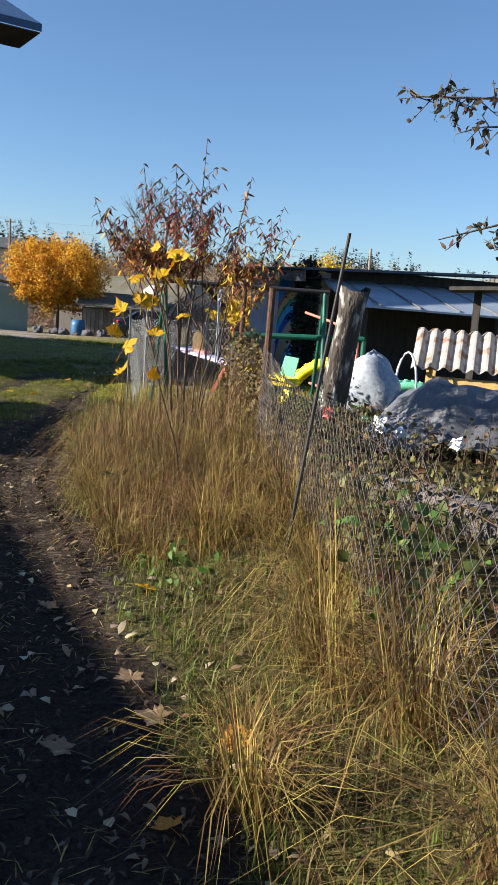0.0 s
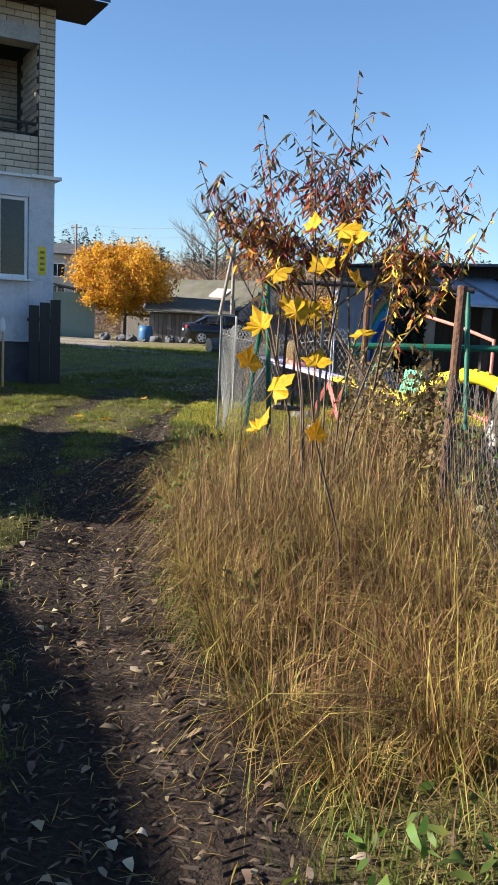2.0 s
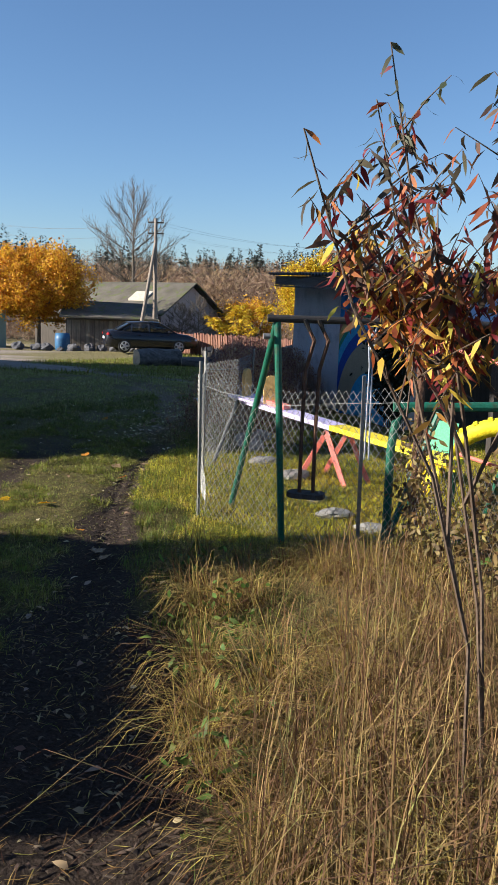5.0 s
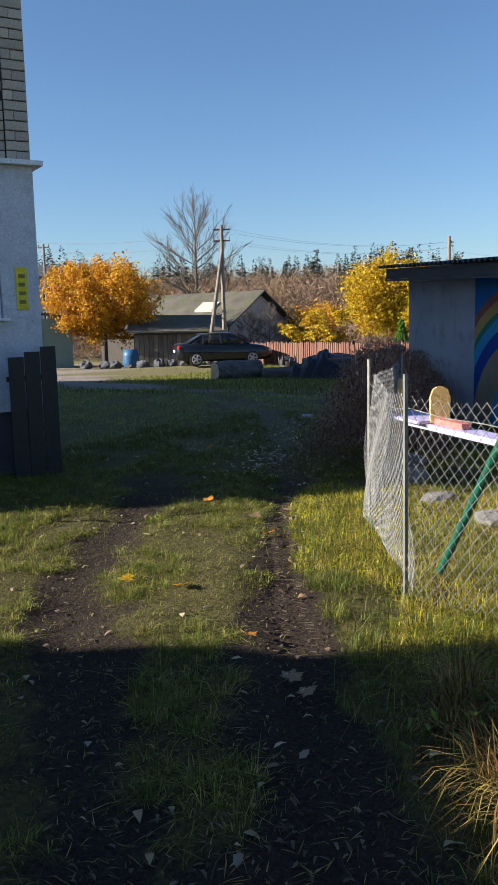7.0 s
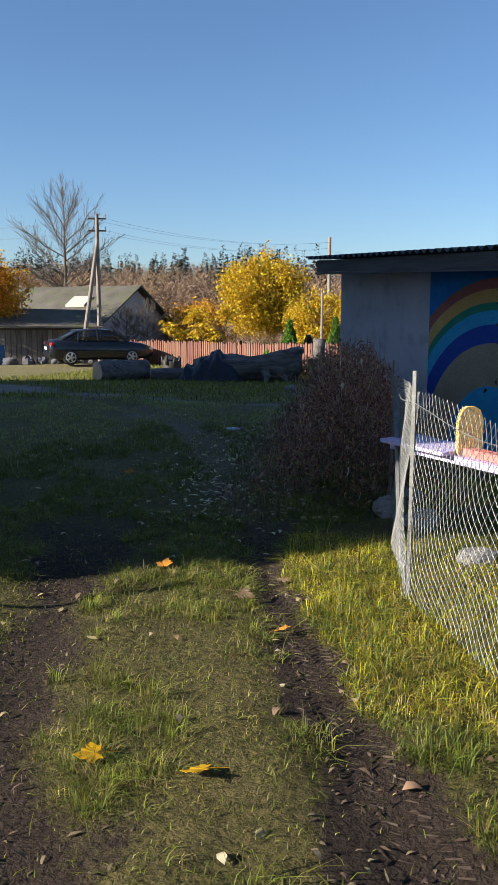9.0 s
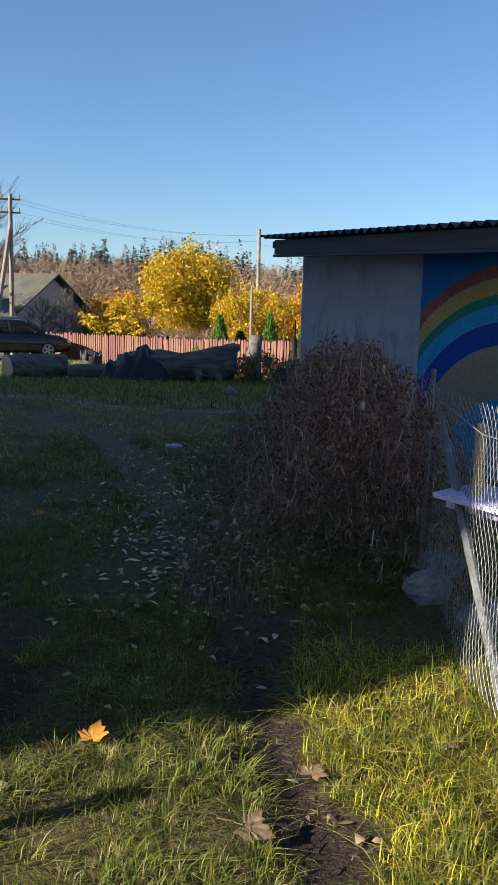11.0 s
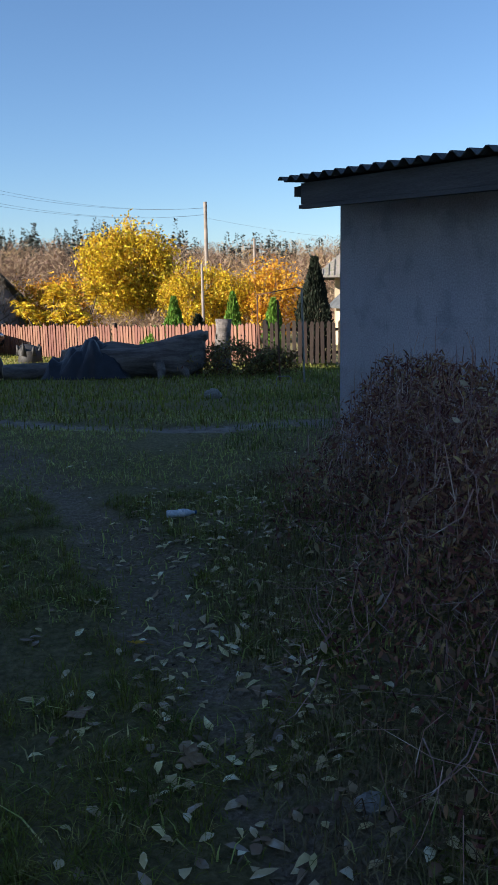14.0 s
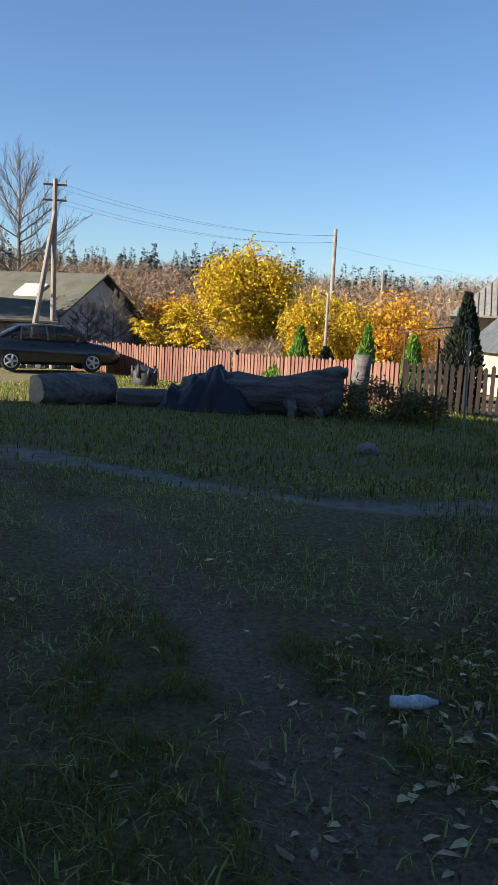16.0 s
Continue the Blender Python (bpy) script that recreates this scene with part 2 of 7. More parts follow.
maple_yellow = leafmat("maple_leaf_yellow", (0.66, 0.43, 0.015), (0.55, 0.3, 0.015), None, 0.25, 0.5)
litter = leafmat("fallen_leaf", (0.36, 0.27, 0.16), (0.25, 0.16, 0.09), (0.44, 0.36, 0.26), 0.5, 0.15)
gold_leaf = leafmat("golden_crown_leaf", (0.62, 0.42, 0.02), (0.5, 0.3, 0.015), (0.32, 0.3, 0.035), 0.4, 0.4, 1.6)
orange_leaf = leafmat("orange_crown_leaf", (0.58, 0.26, 0.02), (0.62, 0.38, 0.03), (0.4, 0.15, 0.02), 0.35, 0.4, 1.6)
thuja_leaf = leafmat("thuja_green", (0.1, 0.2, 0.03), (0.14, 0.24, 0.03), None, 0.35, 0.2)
# near-black green: shade on the fence conifers is put into the leaf colour
thuja_shade_green = leafmat("shade_darkened_conifer", (0.012, 0.018, 0.011), (0.018, 0.024, 0.013), None, 0.35, 0.1)
far_brown = leafmat("bare_birch_wood", (0.27, 0.175, 0.115), (0.2, 0.13, 0.09), (0.31, 0.2, 0.1), 0.4, 0.2, 0.05)
far_spruce = leafmat("far_spruce", (0.03, 0.038, 0.03), (0.045, 0.05, 0.04), None, 0.3, 0.05)


def glass_mat():
    m = bpy.data.materials.new("window_glass")
    m.use_nodes = True
    p = m.node_tree.nodes["Principled BSDF"]
    p.inputs["Base Color"].default_value = (0.02, 0.022, 0.026, 1)
    p.inputs["Roughness"].default_value = 0.06
    p.inputs["Specular IOR Level"].default_value = 0.6
    p.inputs["Alpha"].default_value = 0.75
    return m


glass = glass_mat()

# ---- building helpers ----
class Geo:
    """Collects vertices and faces for one mesh."""

    def __init__(self):
        self.v, self.f = [], []

    def add(self, verts, faces):
        o = len(self.v)
        self.v += [tuple(p) for p in verts]
        self.f += [tuple(i + o for i in q) for q in faces]
        return self

    def box(self, x0, y0, z0, x1, y1, z1, m=None, b=0.0):
        """A box with chamfered vertical edges, if b is given, moved by the matrix m."""
        if b:
            pts = [(x0 + b, y0), (x1 - b, y0), (x1, y0 + b), (x1, y1 - b), (x1 - b, y1), (x0 + b, y1), (x0, y1 - b), (x0, y0 + b)]
        else:
            pts = [(x0, y0), (x1, y0), (x1, y1), (x0, y1)]
        k = len(pts)
        vs = [Vector((x, y, z0)) for x, y in pts] + [Vector((x, y, z1)) for x, y in pts]
        if m is not None:
            vs = [m @ p for p in vs]
        fs = [tuple(range(k))[::-1], tuple(range(k, 2 * k))] + [(i, (i + 1) % k, k + (i + 1) % k, k + i) for i in range(k)]
        return self.add(vs, fs)

    def tube(self, pts, r, n=8, caps=True):
        """A round bar along points; r is one radius or one a point."""
        pts = [Vector(p) for p in pts]
        rs = r if isinstance(r, (list, tuple)) else [r] * len(pts)
        vs, fs = [], []
        for i, p in enumerate(pts):
            d = (pts[min(i + 1, len(pts) - 1)] - pts[max(i - 1, 0)]).normalized()
            a = d.cross(Vector((0, 0, 1)) if abs(d.z) < 0.9 else Vector((1, 0, 0))).normalized()
            c = d.cross(a)
            for k in range(n):
                w = 2 * math.pi * k / n
                vs.append(p + rs[i] * (math.cos(w) * a + math.sin(w) * c))
        for i in range(len(pts) - 1):
            for k in range(n):
                fs.append((i * n + k, i * n + (k + 1) % n, (i + 1) * n + (k + 1) % n, (i + 1) * n + k))
        if caps:
            fs += [tuple(range(n))[::-1], tuple(range((len(pts) - 1) * n, len(pts) * n))]
        return self.add(vs, fs)

    def prism(self, pts, d, m=None):
        """A flat outline of 3D points, made thick by the vector d."""
        a = [Vector(p) for p in pts]
        k = len(a)
        vs = a + [p + Vector(d) for p in a]
        if m is not None:
            vs = [m @ p for p in vs]
        return self.add(vs, [tuple(range(k))[::-1], tuple(range(k, 2 * k))] + [(i, (i + 1) % k, k + (i + 1) % k, k + i) for i in range(k)])


def finish(me, material, smooth=False):
    me.materials.append(material)
    if smooth:
        me.polygons.foreach_set("use_smooth", [True] * len(me.polygons))
    me.update()


def mesh_of(name, geo, material, smooth=False):
    me = bpy.data.meshes.new(name)
    me.from_pydata(geo.v, [], geo.f)
    bm = bmesh.new()
    bm.from_mesh(me)
    bmesh.ops.recalc_face_normals(bm, faces=bm.faces)
    bm.to_mesh(me)
    bm.free()
    finish(me, material, smooth)
    return me


def part(name, geo, material, parent=None, label="", smooth=False):
    """One mesh object, under a thing or a part."""
    ob = new(name, geo if isinstance(geo, bpy.types.Mesh) else mesh_of(name, geo, material, smooth))
    if parent is not None:
        ob.parent = parent
    return tagged(ob, label)


def thing(name, m, label, category, group="", kind=""):
    """An Empty at the base of a thing; its parts are built round its origin."""
    ob = new(name)
    ob.empty_display_size = 0.2
    ob.matrix_basis = m if isinstance(m, Matrix) else pose(*m)
    return tagged(ob, label, category, group, kind)


def np_mesh(name, verts, faces, material):
    """A mesh from arrays of vertices and of equal-sided faces."""
    me = bpy.data.meshes.new(name)
    verts, faces = np.asarray(verts, np.float32), np.asarray(faces, np.int32)
    k = faces.shape[1]
    me.vertices.add(len(verts))
    me.vertices.foreach_set("co", verts.ravel())
    me.loops.add(faces.size)
    me.loops.foreach_set("vertex_index", faces.ravel())
    me.polygons.add(len(faces))
    me.polygons.foreach_set("loop_start", np.arange(len(faces), dtype=np.int32) * k)
    me.update(calc_edges=True)
    me.materials.append(material)
    return me


RNG = np.random.default_rng(7)


def unit(a):
    return a / np.maximum(np.linalg.norm(a, axis=1, keepdims=True), 1e-9)


def leaves(points, length, width, droop=0.0, flat=0.0, dirs=None, fold=0.25, fine=True):
    """Many folded pointed leaves as vertices and triangles. droop: how far they hang; flat: how far they lie on the ground; fine: curved lancet leaves."""
    p = np.asarray(points, float)
    n = len(p)
    d = RNG.normal(size=(n, 3)) if dirs is None else np.asarray(dirs, float) + 0.35 * RNG.normal(size=(n, 3))
    d[:, 2] = d[:, 2] * (1 - flat) - droop
    d = unit(d)
    up = RNG.normal(size=(n, 3)) * (1 - 0.85 * flat)
    up[:, 2] += 2.5 * flat + 0.3
    s = unit(np.cross(d, up))
    nn = np.cross(s, d)
    L = (length * RNG.uniform(0.55, 1.3, n))[:, None]
    W = (width * RNG.uniform(0.65, 1.25, n))[:, None]
    f = (fold * RNG.uniform(0.2, 1.6, n))[:, None] * W
    i = np.arange(n)[:, None]
    if not fine:
        v = np.empty((n, 4, 3))
        v[:, 0] = p
        v[:, 1] = p + d * L * 0.45 + s * W * 0.5 + nn * f
        v[:, 2] = p + d * L - nn * f * 0.8
        v[:, 3] = p + d * L * 0.45 - s * W * 0.5 + nn * f
        t = np.concatenate([i * 4 + np.array([0, 1, 2]), i * 4 + np.array([0, 2, 3])], axis=1).reshape(-1, 3)
        return v.reshape(-1, 3), t
    c = (RNG.normal(size=n) * 0.16)[:, None] * L
    v = np.empty((n, 6, 3))
    v[:, 0] = p
    v[:, 1] = p + d * L * 0.3 + s * W * 0.46 + nn * (f + c * 0.3)
    v[:, 2] = p + d * L * 0.66 + s * W * 0.36 + nn * (f * 0.7 + c * 0.25)
    v[:, 3] = p + d * L - nn * (f * 0.5 + c * 0.6)
    v[:, 4] = p + d * L * 0.66 - s * W * 0.36 + nn * (f * 0.7 + c * 0.25)
    v[:, 5] = p + d * L * 0.3 - s * W * 0.46 + nn * (f + c * 0.3)
    t = np.concatenate([i * 6 + np.array(q) for q in ((0, 1, 5), (1, 2, 5), (2, 4, 5), (2, 3, 4))], axis=1).reshape(-1, 3)
    return v.reshape(-1, 3), t


def blades(points, length, width, lean=0.5, wind=(0, 0, 0), bow=False, toward=None):
    """Many grass blades: tapered, bent over at the tip. bow: long blades that arch over in one more bend."""
    p = np.asarray(points, float)
    n = len(p)
    a = RNG.uniform(0, 2 * math.pi, n)
    if toward is not None:
        a = np.asarray(toward) + RNG.normal(size=n) * 0.9
    L = np.asarray(length) * RNG.uniform(0.5, 1.25, n)
    out = np.stack([np.cos(a), np.sin(a), np.zeros(n)], 1)
    side = np.stack([-np.sin(a), np.cos(a), np.zeros(n)], 1) * (width * RNG.uniform(0.6, 1.3, n))[:, None]
    b = (lean * np.abs(RNG.normal(size=n)) * 0.8)[:, None]
    up = np.array([0, 0, 1.0]) + np.asarray(wind)
    i = np.arange(n)[:, None]
    if bow:
        b = np.minimum(b, 1.5)
        L = L[:, None]
        m1 = p + (up * 0.42 + out * b * 0.12) * L
        m2 = p + (up * (0.78 - 0.22 * b) + out * b * 0.42) * L
        tip = p + (up * (0.98 - 0.62 * b) + out * b * 0.78) * L
        v = np.empty((n, 7, 3))
        v[:, 0], v[:, 1] = p - side * 0.5, p + side * 0.5
        v[:, 2], v[:, 3] = m1 - side * 0.45, m1 + side * 0.45
        v[:, 4], v[:, 5] = m2 - side * 0.32, m2 + side * 0.32
        v[:, 6] = tip
        t = np.concatenate([i * 7 + np.array(q) for q in ((0, 1, 3), (0, 3, 2), (2, 3, 5), (2, 5, 4), (4, 5, 6))], axis=1).reshape(-1, 3)
        return v.reshape(-1, 3), t
    mid = p + (up * 0.55 + out * b * 0.25) * L[:, None]
    tip = p + (up * (1.0 - np.minimum(b, 1.2) * 0.35) + out * b * 0.85) * L[:, None]
    v = np.empty((n, 5, 3))
    v[:, 0], v[:, 1] = p - side * 0.5, p + side * 0.5
    v[:, 2], v[:, 3] = mid - side * 0.4, mid + side * 0.4
    v[:, 4] = tip
    t = np.concatenate([i * 5 + np.array(q) for q in ((0, 1, 3), (0, 3, 2), (2, 3, 4))], axis=1).reshape(-1, 3)
    return v.reshape(-1, 3), t


# ---- plan of the ground ----
RUT_R = [(-0.9, 1.2), (-1.87, 4.1), (-2.94, 5.8), (-4.2, 7.3), (-5.2, 9.1), (-5.75, 10.2), (-6.15, 11.2), (-6.5, 11.95), (-6.95, 13.1), (-7.4, 14.2), (-7.75, 15.7), (-8.05, 16.4), (-8.55, 17.8), (-9.0, 19.0), (-9.35, 19.7), (-9.85, 20.8), (-10.7, 21.9), (-11.5, 22.9), (-12.6, 24.2), (-15, 26.2)]
RUT_L = [(-2.6, 2.4), (-4.5, 5.8), (-6.35, 9.8), (-7.9, 11.9), (-8.2, 12.9), (-8.8, 14.8), (-9.16, 16.4), (-9.7, 17.7), (-10.3, 19.5), (-11.25, 22.4), (-13.4, 25.0)]
TRACK = [(-18, 25.6), (-13.4, 25.5), (-12.2, 24.7), (-10.5, 24.3), (-9, 23.9), (-7.6, 24.4), (-5, 25.2)]
ROAD = [(-15.5, 26.0), (-18.5, 28.0), (-27, 39.0), (-40, 54.0)]
BANK = [(-0.3, 2.0), (-1.15, 4.1), (-1.5, 4.75), (-1.85, 5.2), (-2.3, 5.9), (-3.4, 7.2), (-4.4, 8.8), (-5.1, 10.2), (-5.75, 11.7), (-6.5, 13.2), (-6.9, 15.2)]


def dist_to(line, x, y):
    """The distance from points to a line of the plan, and on which side they lie (positive: to its right)."""
    best = np.full(np.shape(x), 1e9)
    side = np.zeros(np.shape(x))
    for (ax, ay), (bx, by) in zip(line, line[1:]):
        dx, dy = bx - ax, by - ay
        t = np.clip(((x - ax) * dx + (y - ay) * dy) / (dx * dx + dy * dy), 0, 1)
        q = np.hypot(x - ax - t * dx, y - ay - t * dy)
        s = np.sign((x - ax) * dy - (y - ay) * dx)
        side = np.where(q < best, s, side)
        best = np.minimum(best, q)
    return best, side


def waves(x, y, k, seed):
    """A cheap smooth noise over the plan, about -1 to 1."""
    r = np.random.default_rng(seed)
    out = np.zeros(np.shape(x))
    for i in range(7):
        a, ph, f = r.uniform(0, 6.28), r.uniform(0, 6.28), k * r.uniform(0.6, 1.7)
        out = out + np.sin((x * math.cos(a) + y * math.sin(a)) * f + ph + 1.3 * np.sin((x * math.sin(a) - y * math.cos(a)) * f * 0.6 + ph * 2))
    return out / 3.5


def step(a, b, v):
    t = np.clip((v - a) / (b - a), 0, 1)
    return t * t * (3 - 2 * t)


def height(x, y):
    """The ground's height over the plan."""
    x, y = np.asarray(x, float), np.asarray(y, float)
    d = np.maximum(0, y - 23)
    z = -0.0305 * np.minimum(d, 34) * np.minimum(1, d / 6)
    far = np.hypot(x + 8, y - 15)
    z = z + 5.5 * step(75, 250, far) + 6.0 * step(240, 700, far)
    q, s = dist_to(BANK, x, y)
    near = step(40, 25, far)
    z = z + np.where(s > 0, 0.2 * step(0, 1.1, q), 0) * step(12.5, 9.5, y) * near
    for line, w, dep in ((RUT_R, 0.16, 0.032), (RUT_L, 0.25, 0.03), (TRACK, 0.3, 0.03)):
        q, s = dist_to(line, x, y)
        z = z - dep * np.exp(-(q / w) ** 2) * near + 0.01 * np.exp(-((q - 0.34) / 0.15) ** 2) * near
    z = z + 0.22 * np.exp(-((x + 20.4) / 3.2) ** 2 - ((y - 42.7) / 2.6) ** 2)
    return z + (0.02 * waves(x, y, 1.7, 1) + 0.012 * waves(x, y, 5.0, 2) + 0.007 * waves(x, y, 14.0, 3)) * near


def dirt_mask(x, y):
    """How bare the ground is: 0 grass, 1 earth."""
    w = waves(x, y, 2.2, 5) * (0.09 + 0.09 * step(13, 16, y)) + waves(x, y, 6.0, 6) * 0.09 + waves(x, y, 13.0, 7) * 0.06
    early = step(12.0, 9.2, y)
    late = step(13.5, 16.5, y)
    q1 = dist_to(RUT_R, x, y)[0] + w
    q2 = dist_to(RUT_L, x, y)[0] + w
    # left rut bared wide: its dark earth also stands in for a shade strip
    m = np.maximum(step(0.22 + 0.4 * early + 0.24 * late, 0.05 + 0.22 * early + 0.05 * late, q1), (0.85 - 0.3 * late) * step(0.4 + 0.1 * early, 0.1, q2))
    m = np.maximum(m, 0.85 * step(0.36, 0.04, dist_to(TRACK, x, y)[0] + w))
    return np.clip(m * (1 - 0.42 * late), 0, 1)


def sand_mask(x, y):
    w = waves(x, y, 1.0, 8) * 0.4
    return np.clip(np.maximum(step(2.0, 0.6, dist_to(ROAD, x, y)[0] + w), 0.85 * step(0.5, 0.05, dist_to(TRACK, x, y)[0] + w * 0.3)), 0, 1)


def ground_mat():
    m = bpy.data.materials.new("ground_earth_and_turf")
    m.use_nodes = True
    n, l = m.node_tree.nodes, m.node_tree.links
    p = n["Principled BSDF"]
    p.inputs["Roughness"].default_value = 0.95
    p.inputs["Specular IOR Level"].default_value = 0.15
    geo = n.new("ShaderNodeTexCoord")

    def tex(scale, detail=6, rough=0.65):
        t = n.new("ShaderNodeTexNoise")
        t.inputs["Scale"].default_value, t.inputs["Detail"].default_value, t.inputs["Roughness"].default_value = scale, detail, rough
        l.new(geo.outputs["Object"], t.inputs["Vector"])
        return t.outputs["Fac"]

    def ramp(fac, a, b, lo=0.38, hi=0.62):
        r = n.new("ShaderNodeValToRGB")
        r.color_ramp.elements[0].position, r.color_ramp.elements[1].position = lo, hi
        r.color_ramp.elements[0].color, r.color_ramp.elements[1].color = (*a, 1), (*b, 1)
        l.new(fac, r.inputs[0])
        return r.outputs[0]

    def mix(fac, a, b):
        x = n.new("ShaderNodeMixRGB")
        l.new(fac, x.inputs[0])
        l.new(a, x.inputs[1])
        l.new(b, x.inputs[2])
        return x.outputs[0]

    turf = mix(tex(1.1), ramp(tex(22), (0.035, 0.038, 0.012), (0.11, 0.1, 0.03)), ramp(tex(30), (0.06, 0.05, 0.022), (0.19, 0.145, 0.06)))
    earth = mix(tex(3.2), ramp(tex(45), (0.016, 0.011, 0.008), (0.05, 0.036, 0.027)), ramp(tex(60), (0.028, 0.019, 0.014), (0.08, 0.057, 0.043)))
    sand = ramp(tex(5), (0.24, 0.2, 0.17), (0.36, 0.31, 0.27))
    dust = mix(tex(2.4), ramp(tex(50), (0.1, 0.073, 0.052), (0.3, 0.225, 0.165)), ramp(tex(40), (0.18, 0.135, 0.1), (0.5, 0.4, 0.31)))
    att = n.new("ShaderNodeAttribute")
    att.attribute_name = "bare"
    sep = n.new("ShaderNodeSeparateColor")
    l.new(att.outputs["Color"], sep.inputs[0])

    def broken(fac):
        a = n.new("ShaderNodeMath")
        a.operation = "ADD"
        l.new(fac, a.inputs[0])
        s = n.new("ShaderNodeMath")
        s.operation = "MULTIPLY_ADD"
        l.new(tex(14), s.inputs[0])
        s.inputs[1].default_value, s.inputs[2].default_value = 1.1, -0.55
        l.new(s.outputs[0], a.inputs[1])
        return ramp(a.outputs[0], (0, 0, 0), (1, 1, 1), 0.3, 0.7)

    # past y 14 dust and yard turf are paler, to brighten ground in shade
    yard = mix(tex(1.6), ramp(tex(24), (0.09, 0.095, 0.035), (0.24, 0.22, 0.09)), ramp(tex(32), (0.12, 0.1, 0.055), (0.34, 0.27, 0.15)))
    turf = mix(sep.outputs[2], turf, yard)
    col = mix(broken(sep.outputs[0]), turf, mix(sep.outputs[2], earth, dust))
    col = mix(broken(sep.outputs[1]), col, sand)
    l.new(col, p.inputs["Base Color"])
    b = n.new("ShaderNodeBump")
    b.inputs["Strength"].default_value, b.inputs["Distance"].default_value = 1.0, 0.05
    l.new(tex(35), b.inputs["Height"])
    l.new(b.outputs[0], p.inputs["Normal"])
    return m


def axis(lo, hi, step_in, out_lo, out_hi):
    mid = np.arange(lo, hi + 1e-6, step_in)
    grow = [step_in * 1.32 ** k for k in range(1, 34)]
    a = lo - np.cumsum(grow)
    b = hi + np.cumsum(grow)
    return np.concatenate([a[a > out_lo][::-1], mid, b[b < out_hi]])


GX, GY = axis(-12.5, 1.0, 0.09, -1600, 1600), axis(1.5, 26.0, 0.09, -1600, 1600)
_x, _y = np.meshgrid(GX, GY)
_z = height(_x, _y)
_k = np.arange(len(GX) * len(GY)).reshape(_x.shape)
_f = np.stack([_k[:-1, :-1], _k[:-1, 1:], _k[1:, 1:], _k[1:, :-1]], -1).reshape(-1, 4)
ground_me = np_mesh("ground", np.stack([_x, _y, _z], -1).reshape(-1, 3), _f, ground_mat())
_c = np.zeros((_x.size, 4), np.float32)
_c[:, 0], _c[:, 1], _c[:, 2], _c[:, 3] = dirt_mask(_x, _y).ravel(), sand_mask(_x, _y).ravel(), step(14.0, 18.0, _y).ravel(), 1
_att = ground_me.color_attributes.new("bare", "FLOAT_COLOR", "POINT")
_att.data.foreach_set("color", _c.ravel())
tagged(new("ground", ground_me), "rutted earth track through short autumn grass", "ground", kind="structure")


def gh(x, y):
    return float(height(np.array([x]), np.array([y]))[0])


# ---- the house with the balcony ----
HC, HD = Vector((-10.37, 15.3, 0)), radians(52)
HU, HV = Vector((-math.cos(HD), -math.sin(HD), 0)), Vector((-math.sin(HD), math.cos(HD), 0))
HM = Matrix(((HU.x, HV.x, 0, HC.x), (HU.y, HV.y, 0, HC.y), (0, 0, 1, 0), (0, 0, 0, 1)))  # u along the front, v into the house
HL, HDEP = 5.9, 19.0


def corrugated(length, slope_len, pitch=0.15, amp=0.025, seg=6, thick=0.007):
    """A wavy sheet: waves along x, its fall along y."""
    n = int(length / pitch * seg)
    g = Geo()
    xs = [length * i / n for i in range(n + 1)]
    zs = [amp * math.sin(2 * math.pi * x / pitch) for x in xs]
    vs = [(x, 0, z) for x, z in zip(xs, zs)] + [(x, slope_len, z) for x, z in zip(xs, zs)]
    vs += [(x, 0, z - thick) for x, z in zip(xs, zs)] + [(x, slope_len, z - thick) for x, z in zip(xs, zs)]
    k = n + 1
    fs = []
    for i in range(n):
        fs += [(i, i + 1, k + i + 1, k + i), (2 * k + i + 1, 2 * k + i, 3 * k + i, 3 * k + i + 1), (i, 2 * k + i, 2 * k + i + 1, i + 1), (k + i + 1, 3 * k + i + 1, 3 * k + i, k + i)]
    return g.add(vs, fs)


